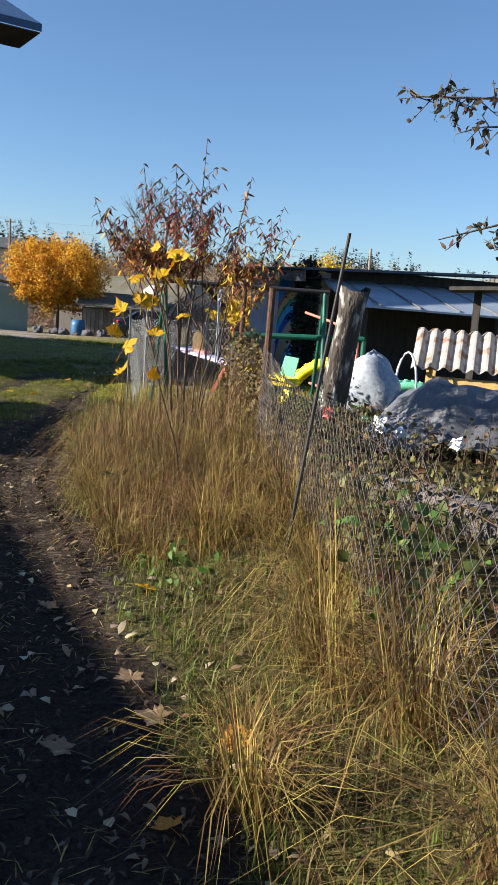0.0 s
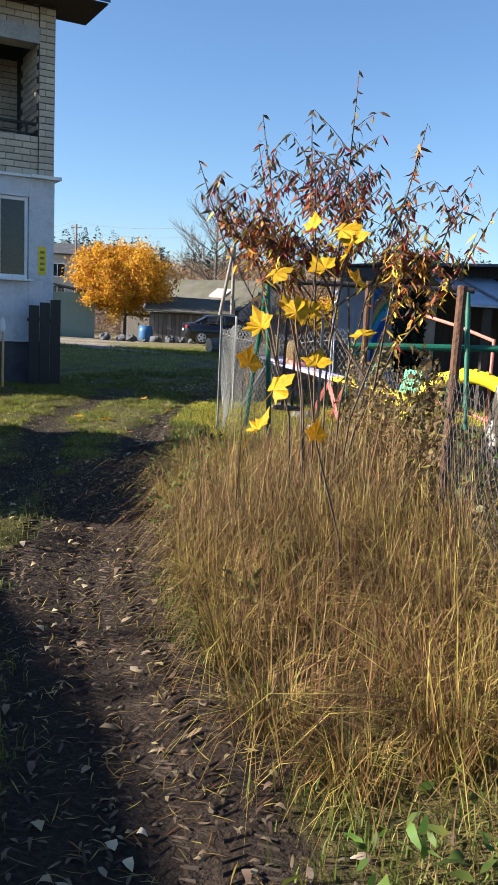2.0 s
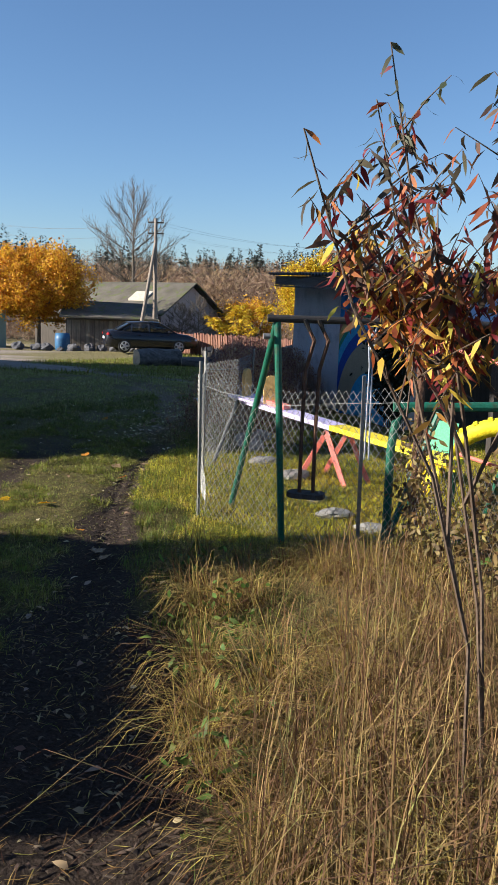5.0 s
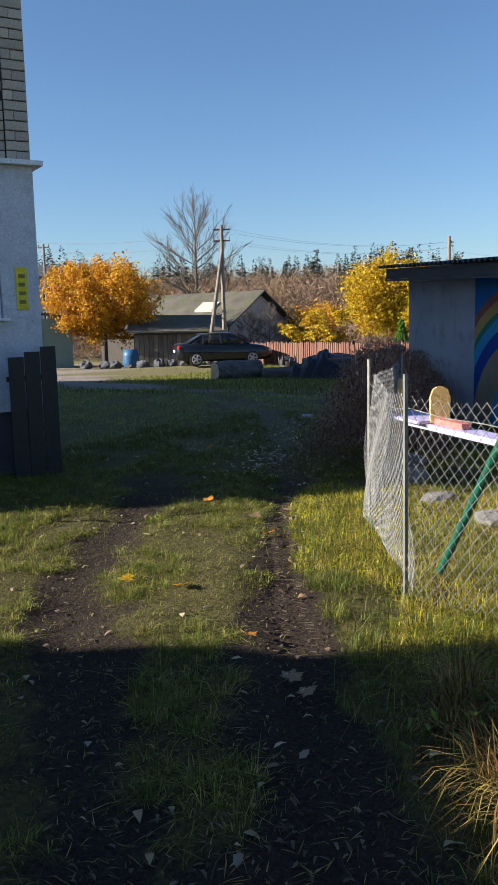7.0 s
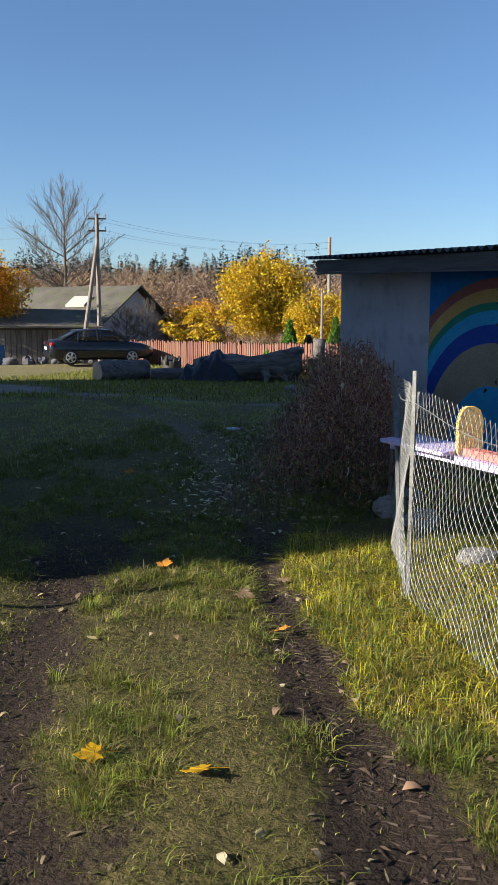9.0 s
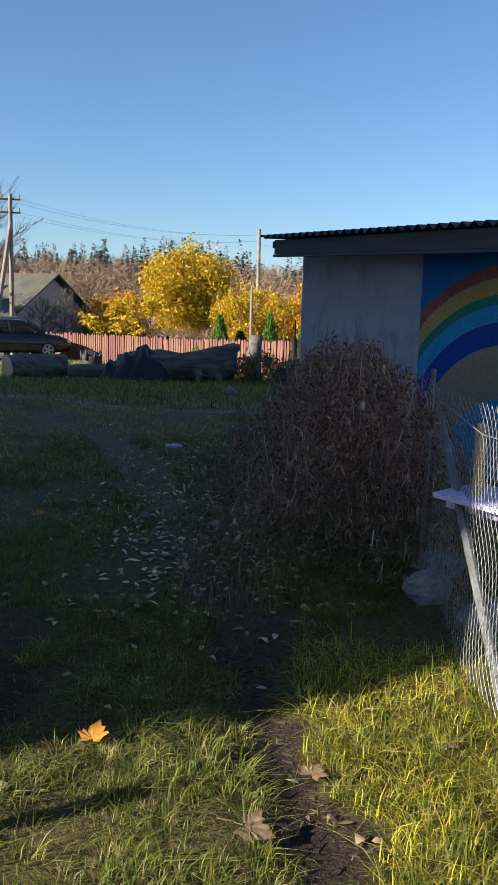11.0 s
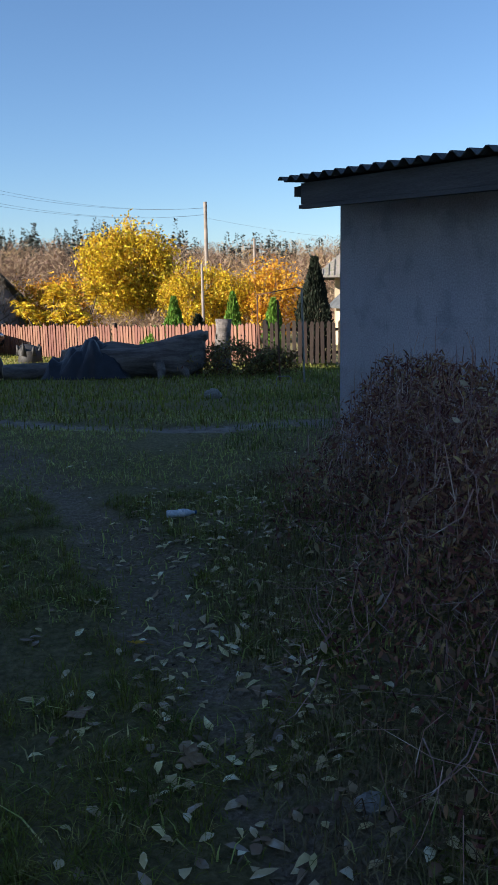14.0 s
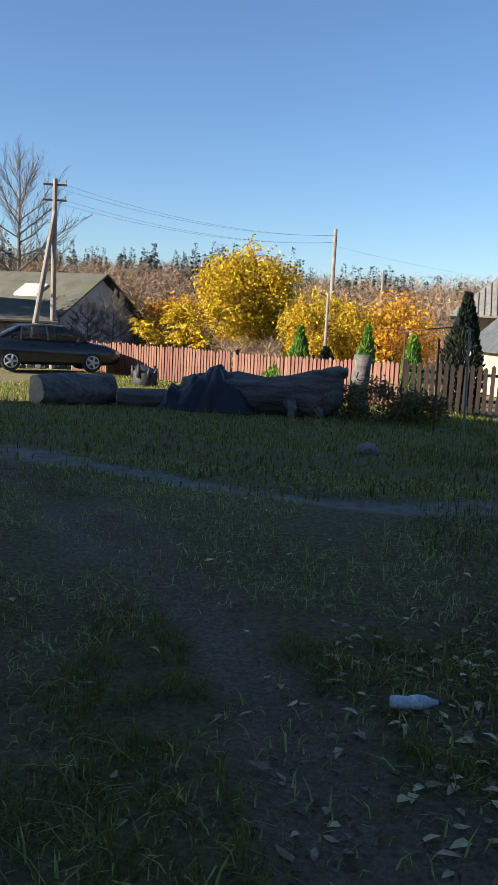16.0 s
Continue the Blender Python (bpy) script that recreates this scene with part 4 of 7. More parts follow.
def build_car():
    c = thing("parked_car", pose(-20.17, 42.43, gh(-20.17, 42.43), 0, 0, 36), "black four-door sedan parked on the grass", "car")
    L = 4.38

    def loft(st, flip=False):
        """st: rows of x and a list of (y, z) of one side, mirrored."""
        g = Geo()
        vs, fs = [], []
        k = None
        for x, half in st:
            ring = [(x, y, z) for y, z in half] + [(x, -y, z) for y, z in reversed(half)]
            k = len(ring)
            vs += ring
        for j in range(len(st) - 1):
            for i in range(k):
                fs.append((j * k + i, j * k + (i + 1) % k, (j + 1) * k + (i + 1) % k, (j + 1) * k + i))
        fs += [tuple(range(k))[::-1], tuple(range((len(st) - 1) * k, len(st) * k))]
        return g.add(vs, fs)

    def sec(w, zb, zt, crown=0.03):
        return [(w - 0.1, zb), (w, zb + 0.12), (w + 0.01, (zb + zt) * 0.52), (w - 0.02, zt - 0.08), (w - 0.1, zt), (w * 0.5, zt + crown)]

    body = [(-2.19, sec(0.66, 0.42, 0.78)), (-2.14, sec(0.76, 0.3, 0.96)), (-1.9, sec(0.82, 0.24, 1.0)), (-1.3, sec(0.85, 0.2, 0.98)), (-0.3, sec(0.85, 0.2, 0.95)), (0.7, sec(0.85, 0.2, 0.93)), (1.2, sec(0.84, 0.2, 0.9)), (1.75, sec(0.8, 0.22, 0.82)), (2.08, sec(0.72, 0.26, 0.7)), (2.19, sec(0.58, 0.34, 0.6))]
    bd = part("body", loft(body), car_paint, c, "glossy black body", smooth=True)
    gl = [(-1.72, [(0.6, 0.97), (0.6, 0.98), (0.58, 0.99)]), (-1.05, [(0.74, 0.96), (0.62, 1.36), (0.4, 1.4)]), (-0.3, [(0.76, 0.95), (0.62, 1.41), (0.4, 1.45)]), (0.25, [(0.76, 0.94), (0.61, 1.4), (0.4, 1.44)]), (1.1, [(0.68, 0.91), (0.66, 0.92), (0.6, 0.93)])]
    part("window", loft(gl), glass, c, "tinted windows", smooth=True)
    rf = [(-1.12, [(0.63, 1.345), (0.62, 1.37), (0.4, 1.415)]), (-0.3, [(0.64, 1.4), (0.62, 1.425), (0.4, 1.465)]), (0.3, [(0.63, 1.385), (0.61, 1.41), (0.4, 1.45)])]
    part("roof_panel", loft(rf), car_paint, c, smooth=True)
    for s in (-1, 1):
        for a, b in (((-1.72, 0.62, 0.97), (-1.06, 0.635, 1.37)), ((-0.2, 0.775, 0.95), (-0.24, 0.635, 1.41)), ((1.12, 0.7, 0.91), (0.26, 0.63, 1.4)), ((-1.05, 0.755, 0.96), (-1.0, 0.635, 1.37))):
            part("pillar", Geo().tube([(a[0], s * a[1], a[2]), (b[0], s * b[1], b[2])], 0.035, 6), car_paint, c)
        part("mirror", blob(Geo(), (0.72, s * 0.9, 0.98), 0.07, 0.1, 0.07, 4, 8, 6, 0.05, -1), car_paint, c)
        for x in (-0.75, 0.3):
            part("door_handle", Geo().box(x, s * 0.86 - 0.012, 0.8, x + 0.16, s * 0.86 + 0.012, 0.825), car_paint, c)
        part("tail_lamp", blob(Geo(), (-2.08, s * 0.66, 0.84), 0.1, 0.14, 0.09, 2, 10, 6, 0.02, -1), lamp_red, c, "red tail lamp")
        part("headlamp", blob(Geo(), (2.04, s * 0.6, 0.62), 0.13, 0.15, 0.07, 2, 10, 6, 0.02, -1), lamp_clear, c, "clear headlamp")
        for x in (-1.36, 1.2):
            w = part("wheel", Geo().tube([(x, s * 0.6, 0.31), (x, s * 0.66, 0.31), (x, s * 0.82, 0.31), (x, s * 0.865, 0.31)], [0.29, 0.315, 0.315, 0.28], 20), rubber, c)
            part("rim", Geo().tube([(x, s * 0.855, 0.31), (x, s * 0.872, 0.31)], [0.215, 0.205], 20), iron_black, w)
            sp = Geo()
            for k in range(5):
                a = 2 * math.pi * k / 5
                sp.tube([(x, s * 0.876, 0.31), (x + 0.19 * math.cos(a), s * 0.874, 0.31 + 0.19 * math.sin(a))], [0.045, 0.04], 6)
            sp.tube([(x + 0.2 * math.cos(0.2618 * k), s * 0.874, 0.31 + 0.2 * math.sin(0.2618 * k)) for k in range(25)], 0.02, 6)
            part("spokes", sp, alloy, w, "five-spoke alloy")
    part("number_plate", Geo().box(-2.215, -0.26, 0.62, -2.2, 0.26, 0.73), pvc, c)
    part("rear_bumper", Geo().box(-2.22, -0.7, 0.36, -2.1, 0.7, 0.52, b=0.04), car_paint, c)


build_car()


# ---- poles and wires ----
def utility_pole(m, h, label, strut=None, arms=2, r=0.1):
    o = thing("utility_pole", m, label, "pole", "overhead line")
    part("pole_shaft", Geo().tube([(0, 0, -0.5), (0, 0, h)], [r, r * 0.75], 10), pole_concrete, o)
    if strut:
        part("strut", Geo().tube([(*strut, -0.4), (0.02, 0, h * 0.84)], [r, r * 0.75], 10), pole_concrete, o)
    for i in range(arms):
        a = part("crossarm", Geo().box(-0.42, -0.04, h - 0.25 - 0.55 * i, 0.42, 0.04, h - 0.18 - 0.55 * i), iron_black, o)
        for x in (-0.38, 0.38):
            part("insulator", Geo().tube([(x, 0, h - 0.18 - 0.55 * i), (x, 0, h - 0.06 - 0.55 * i), (x, 0, h - 0.02 - 0.55 * i)], [0.02, 0.032, 0.02], 8), pole_concrete, a)
    return o


PZ = gh(-21.8, 46.8)
utility_pole(pose(-21.9, 46.7, PZ, 0, 0, 15), 6.3 - PZ, "concrete utility pole with a leaning strut and two crossarms", (-0.85, -0.9), 2, 0.115)
utility_pole(pose(-12.5, 58.9, gh(-12.5, 58.9)), 6.2 - gh(-12.5, 58.9), "bare concrete pole behind the yellow trees", None, 0, 0.12)
utility_pole(pose(-12.25, 54, gh(-12.2, 54)), 2.9 - gh(-12.2, 54), "short pale post behind the picket fence", None, 0, 0.08)
utility_pole(pose(-10.1, 61.7, gh(-10, 61)), 4.5 - gh(-10, 61), "small far wooden pole", None, 0, 0.09)
utility_pole(pose(-37.0, 53.0, gh(-37, 53)), 7.6, "far utility pole beside the white house", None, 1, 0.1)


def wire(a, b, sag, r=0.004):
    g = Geo()
    a, b = Vector(a), Vector(b)
    g.tube([a.lerp(b, k / 14) - Vector((0, 0, sag * 4 * (k / 14) * (1 - k / 14))) for k in range(15)], r, 4)
    tagged(part("overhead_wire", g, zinc_post), "thin dark overhead wire between poles", "wire", "overhead line")


PT = Vector((-21.9, 46.7, 6.1))
for dz in (0.0, -0.55):
    for dx in (-0.36, 0.36):
        wire(PT + Vector((dx, 0.1, dz)), (-12.5 + dx * 0.3, 58.9, 5.9 + dz * 0.6), 0.5)
        wire(PT + Vector((dx, 0.1, dz)), (-37.0 + dx, 53.0, 6.8 + dz), 0.35)
wire((-12.5, 58.9, 5.4), (10, 66, 4.6), 0.9)
wire((-12.5, 58.9, 4.2), (12, 60, 3.6), 0.7)
for k in range(4):
    wire((-37.0, 53.0, 6.9 - 0.3 * k), (-62 - k, 60 + 4 * k, 5.6 - 0.5 * k), 0.6, 0.008)


# ---- picket fences ----
def picket_fence(a, b, h, m, label, gap=0.125, w=0.085, seed=1):
    r = random.Random(seed)
    a, b = Vector((*a, 0)), Vector((*b, 0))
    d = b - a
    f = thing("picket_fence", pose(a.x, a.y, gh(a.x, a.y), 0, 0, math.degrees(math.atan2(d.y, d.x))), label, "fence")
    dz = gh(b.x, b.y) - gh(a.x, a.y)
    L = d.length
    for z in (0.3, h - 0.25):
        part("rail", Geo().prism([(0, 0.02, z), (L, 0.02, z + dz), (L, 0.02, z + dz + 0.07), (0, 0.02, z + 0.07)], (0, 0.04, 0)), m, f)
    base = mesh_of("picket", Geo().box(0, -0.02, 0.05, w, 0.015, h - 0.05).prism([(0, -0.02, h - 0.05), (w, -0.02, h - 0.05), (w * 0.5, -0.02, h)], (0, 0.035, 0)), m)
    n = int(L / gap)
    for i in range(n):
        x = i * gap
        p = part("picket", base, m, f)
        p.location = (x, 0, dz * x / L)
        p.scale = (1, 1, r.uniform(0.95, 1.04))
        p.rotation_euler = (0, r.uniform(-0.02, 0.02), 0)
    k = max(1, int(L / 2.5))
    for i in range(k + 1):
        x = L * i / k
        part("post", Geo().box(x - 0.05, 0.06, -0.2 + dz * i / k, x + 0.05, 0.16, h + 0.05 + dz * i / k), picket_shade_brown, f)


picket_fence((-20.6, 45.4), (-13.9, 41.4), 1.15, picket_brown, "reddish brown picket fence behind the parked car")
picket_fence((-13.9, 41.4), (-8.95, 37.4), 1.12, picket_brown, "sunlit reddish brown picket fence with rounded tops", 0.14, 0.1, 2)
# right-hand section: its shade is in the darkened picket colour
picket_fence((-8.9, 36.9), (-4.2, 36.4), 1.15, picket_shade_brown, "picket fence with open gaps, its brown darkened to stand for shade", 0.15, 0.095, 3)


# ---- houses round the yard ----
def slope_roof(g, x0, x1, y0, y1, ze, zr, t=0.08):
    ym = (y0 + y1) / 2
    g.prism([(x0, y0, ze), (x1, y0, ze), (x1, ym, zr), (x0, ym, zr)], (0, 0, t))
    g.prism([(x0, ym, zr), (x1, ym, zr), (x1, y1, ze), (x0, y1, ze)], (0, 0, t))
    return g


def far_window(parent, x0, z0, x1, z1, y, m=None):
    w = part("window", Geo().box(x0, y - 0.03, z0, x1, y + 0.02, z1), pvc, parent)
    xm = (x0 + x1) / 2
    part("pane", Geo().box(x0 + 0.06, y - 0.036, z0 + 0.06, xm - 0.03, y - 0.031, z1 - 0.06), glass, w)
    part("pane", Geo().box(xm + 0.03, y - 0.036, z0 + 0.06, x1 - 0.06, y - 0.031, z1 - 0.06), glass, w)


# low barn with a mossy roof: its gable looks towards the yard
bz = gh(-24, 52)
bm_ = pose(-22.6, 53.6, bz, 0, 0, 165)  # x runs away from the gable end to the barn's far end
barn = thing("low_barn", bm_, "low barn with a mossy slate roof and pale gable", "barn")
part("gable_wall", Geo().prism([(0, -2.9, 0), (0, 2.9, 0), (0, 2.9, 2.3), (0, 0, 4.0), (0, -2.9, 2.3)], (0.25, 0, 0)), wall_pink, barn)
part("plank_wall", Geo().box(0.25, 2.65, 0, 8.5, 2.85, 2.4), plank_dark, barn)
for i in range(34):
    part("plank", Geo().box(0.3 + 0.24 * i, 2.86, 0.05, 0.51 + 0.24 * i, 2.89, 2.3 + 0.05 * (i % 3)), plank_grey, barn)
part("back_wall", Geo().box(0.25, -2.85, 0, 8.5, -2.65, 2.4).box(8.3, -2.65, 0, 8.5, 2.65, 2.4), plank_dark, barn)
rf_ = part("roof", slope_roof(Geo(), -0.4, 8.8, -3.3, 3.3, 2.15, 4.1), slate_moss, barn, "mossy grey slate")
part("patch_sheet", Geo().prism([(2.0, 1.2, 3.47), (3.3, 1.2, 3.47), (3.3, 2.0, 2.99), (2.0, 2.0, 2.99)], (0, 0, 0.12)), stone_pale, rf_, "pale patch sheet")
part("lean_to", Geo().box(4.5, 2.9, 0, 8.6, 4.6, 1.7), plank_dark, barn)
part("lean_to_roof", Geo().prism([(4.3, 2.7, 2.35), (8.8, 2.7, 2.35), (8.8, 5.0, 1.75), (4.3, 5.0, 1.75)], (0, 0, 0.08)), slate_moss, barn)
part("back_shed", Geo().box(-0.5, -4.6, 0, 1.2, -2.95, 1.9), plank_grey, barn)

# right-hand house beyond the dark fence
rz_ = gh(-5, 57)
rh = thing("cream_house", pose(-6.1, 54.2, rz_, 0, 0, -4), "cream house with a steep grey sheet roof and blue gable", "house")
part("wall", Geo().box(0, 0, 0, 9, 7, 3.2), wall_cream, rh)
part("white_band", Geo().box(0.3, -0.06, 0.2, 9.0, -0.004, 2.1), wall_white, rh)
rr_ = part("roof", Geo().prism([(-0.9, -1.0, 3.2), (9.6, -1.0, 3.2), (9.6, 3.5, 6.2), (2.4, 3.5, 6.2)], (0, 0, 0.08)).prism([(2.4, 3.5, 6.2), (9.6, 3.5, 6.2), (9.6, 8.0, 3.2), (-0.9, 8.0, 3.2)], (0, 0, 0.08)).prism([(-0.9, -1.0, 3.2), (2.4, 3.5, 6.2), (-0.9, 8.0, 3.2)], (0, 0, 0.08)), slate, rh, "ribbed grey sheet roof")
for i in range(40):
    x = -0.85 + 0.26 * i
    k = min(1, (x + 0.9) / 3.3)
    part("roof_rib", Geo().prism([(x, -1.0, 3.28), (x + 0.07, -1.0, 3.28), (x + 0.07, -1.0 + 4.5 * k, 3.28 + 3.0 * k), (x, -1.0 + 4.5 * k, 3.28 + 3.0 * k)], (0, 0, 0.05)), slate, rr_)
part("porch_gable", Geo().prism([(2.0, -1.25, 3.3), (4.6, -1.25, 3.3), (3.3, -1.25, 4.35)], (0, 0.5, 0)), wall_lightblue, rh, "light blue gable boards")
part("porch_trim", Geo().prism([(1.7, -1.32, 3.25), (1.95, -1.32, 3.2), (3.3, -1.32, 4.38), (4.65, -1.32, 3.2), (4.9, -1.32, 3.25), (3.3, -1.32, 4.6)], (0, 0.06, 0)), pvc, rh)
part("porch_roof", Geo().prism([(1.7, -1.3, 3.28), (3.3, -1.3, 4.63), (3.3, 1.6, 4.63), (1.7, 1.6, 3.28)], (0, 0, 0.06)).prism([(3.3, -1.3, 4.63), (4.9, -1.3, 3.28), (4.9, 1.6, 3.28), (3.3, 1.6, 4.63)], (0, 0, 0.06)), slate, rh)
far_window(rh, 0.6, 1.0, 1.7, 2.2, -0.06)
far_window(rh, 5.4, 1.0, 6.5, 2.2, -0.06)

# far small house with a blue gable, seen over the garden
gb = thing("blue_gable_house", pose(-5.3, 46.5, gh(-4, 46), 0, 0, 12), "small house with blue boarded gable and dark roof", "house")
part("wall", Geo().box(0, 0, 0, 2.9, 4.5, 1.7), wall_cream, gb)
part("gable_boards", Geo().prism([(-0.05, -0.03, 1.7), (2.95, -0.03, 1.7), (1.45, -0.03, 3.0)], (0, 0.2, 0)), wall_lightblue, gb)
part("roof", Geo().prism([(-0.3, -0.25, 1.55), (1.45, -0.25, 3.15), (1.45, 4.8, 3.15), (-0.3, 4.8, 1.55)], (0, 0, 0.08)).prism([(1.45, -0.25, 3.15), (3.2, -0.25, 1.55), (3.2, 4.8, 1.55), (1.45, 4.8, 3.15)], (0, 0, 0.08)), slate_dark, gb)
part("roof_trim", Geo().prism([(-0.35, -0.3, 1.5), (-0.1, -0.3, 1.5), (1.45, -0.3, 2.95), (3.0, -0.3, 1.5), (3.25, -0.3, 1.5), (1.45, -0.3, 3.2)], (0, 0.05, 0)), pvc, gb)

# grey-green garage and white house up the road
gg = thing("metal_garage", pose(-29.6, 44.6, gh(-30, 44.5), 0, 0, 215), "grey-green sheet metal garage by the road", "garage")
part("wall", Geo().box(0, -0.0, 0, 6.0, -4.0, 2.55), garage_green, gg)
part("roof", Geo().prism([(-0.2, 0.2, 2.5), (6.2, 0.2, 3.6), (6.2, -4.2, 3.6), (-0.2, -4.2, 2.5)], (0, 0, 0.1)), slate_dark, gg)
for i in range(14):
    part("wall_seam", Geo().box(0.2 + 0.42 * i, 0.001, 0.05, 0.23 + 0.42 * i, 0.02, 2.5), garage_green, gg)
wh = thing("white_house", pose(-45.5, 60.2, gh(-45, 60), 0, 0, 30), "white two-storey house far up the road", "house")
part("wall", Geo().box(0, 0, 0, 4.5, 5, 6.2), wall_white, wh)
part("roof", slope_roof(Geo(), -0.3, 4.8, -0.4, 5.4, 6.2, 7.2), slate_dark, wh)
for k in range(3):
    for i in range(2):
        far_window(wh, 0.6 + 1.9 * i, 0.8 + 1.8 * k, 1.9 + 1.9 * i, 1.9 + 1.8 * k, 0.0)
gs = thing("plank_lean_to", pose(-26.2, 45.0, gh(-26, 45), 0, 0, 25), "dark plank lean-to with a sagging roof", "shed")
part("wall", Geo().box(0, 0, 0, 4.4, 2.6, 1.7), plank_dark, gs)
part("roof", Geo().prism([(-0.3, -0.5, 1.75), (4.8, -0.5, 1.7), (4.8, 2.9, 2.5), (-0.3, 2.9, 2.6)], (0, 0, 0.07)), slate_moss, gs)
for i in range(18):
    part("plank", Geo().box(0.05 + 0.24 * i, -0.03, 0.03, 0.26 + 0.24 * i, -0.003, 1.62), plank_grey, gs)
g = Geo().tube([(0, 0, 0), (0, 0, 0.25), (0, 0, 0.6), (0, 0, 0.9)], [0.36, 0.4, 0.4, 0.36], 16)
for i in range(1):
    tagged(part("plastic_barrel", g, blue_plastic, smooth=True), "blue plastic barrel against the lean-to", "barrel").location = (-26.0 - 0.9 * i, 44.3 + 0.1 * i, gh(-26, 44.3))
for i in range(10):
    x, y = -27.5 + 0.72 * i + random.uniform(-0.15, 0.15), 42.6 + 0.1 * i + random.uniform(-0.3, 0.3)
    s_ = random.uniform(0.16, 0.34)
    b_ = part("field_stone", blob(Geo(), (0, 0, s_ * 0.4), s_, s_ * 0.8, s_ * 0.75, i, 10, 7, 0.35), plinth_dark)
    b_.location = (x, y, gh(x, y))
    tagged(b_, "grey field stone in the row edging the lawn", "stone", "stones edging the lawn")

# ---- playground behind the fence ----
def build_swing():
    s = thing("swing_set", (-5.06, 11.5, 0.0), "green steel swing frame with dark hanging rods", "swing")
    e = Vector((1.75, 0.75, 0))

    def leg(a, b):
        part("leg", Geo().tube([a, Vector(a).lerp(Vector(b), 0.5), b], 0.024, 14), paint_green, s)

    leg((0, 0, 1.6), (0.07, 0.1, -0.15))
    leg((-0.02, 0.04, 1.58), (-0.78, 1.36, -0.15))
    leg((e.x, e.y, 1.6), (e.x + 0.2, e.y - 0.5, -0.15))
    leg((e.x, e.y, 1.58), (e.x - 0.4, e.y + 1.2, -0.15))
    part("top_bar", Geo().tube([(-0.06, -0.03, 1.62), (e.x + 0.05, e.y + 0.03, 1.62)], 0.026, 14), iron_black, s, "dark top bar")
    for k in (0.1, 0.15):
        p = Vector((0, 0, 1.6)) + e * k
        q = p + Vector((-0.01, 0.06, -1.2))
        part("hanger", Geo().tube([p, p + Vector((0.06, 0.02, -0.12)), p + Vector((0.0, 0.05, -0.32)), p.lerp(q, 0.6), q], 0.014, 7), rust, s)
        part("hook", Geo().tube([p + Vector((0, 0.03, 0.04)), p + Vector((0.03, 0, -0.06)), p + Vector((0, -0.03, 0.02))], 0.012, 6), iron_black, s)
    q = Vector((0, 0, 0.4)) + e * 0.125 + Vector((-0.01, 0.06, 0))
    part("seat", Geo().box(q.x - 0.13, q.y - 0.08, q.z - 0.01, q.x + 0.13, q.y + 0.08, q.z + 0.025, b=0.04), plank_dark, s, "weathered dark seat board")
    # a knotted rope that hangs from the bar in a double strand
    r = Vector((0, 0, 1.62)) + e * 0.34
    rope = part("rope", Geo().tube([r + Vector((0.03, 0, 0)), r + Vector((0.01, 0.01, -0.3)), r + Vector((0.02, 0.02, -0.95))], 0.007, 6), bag_white, s, "grey knotted rope")
    part("strand", Geo().tube([r + Vector((-0.03, 0, 0)), r + Vector((-0.005, 0, -0.3)), r + Vector((-0.01, 0.02, -0.95))], 0.007, 6), bag_white, rope)
    for k in range(3):
        part("knot", blob(Geo(), tuple(r + Vector((0.004, 0, 0.02 - 0.1 * k))), 0.018, 0.018, 0.02, k + 2, 8, 6, 0.2, -1), bag_white, rope)
    part("bolt", Geo().tube([(-0.08, -0.05, 1.5), (-0.04, -0.03, 1.5)], 0.02, 8), zinc_post, s)


build_swing()


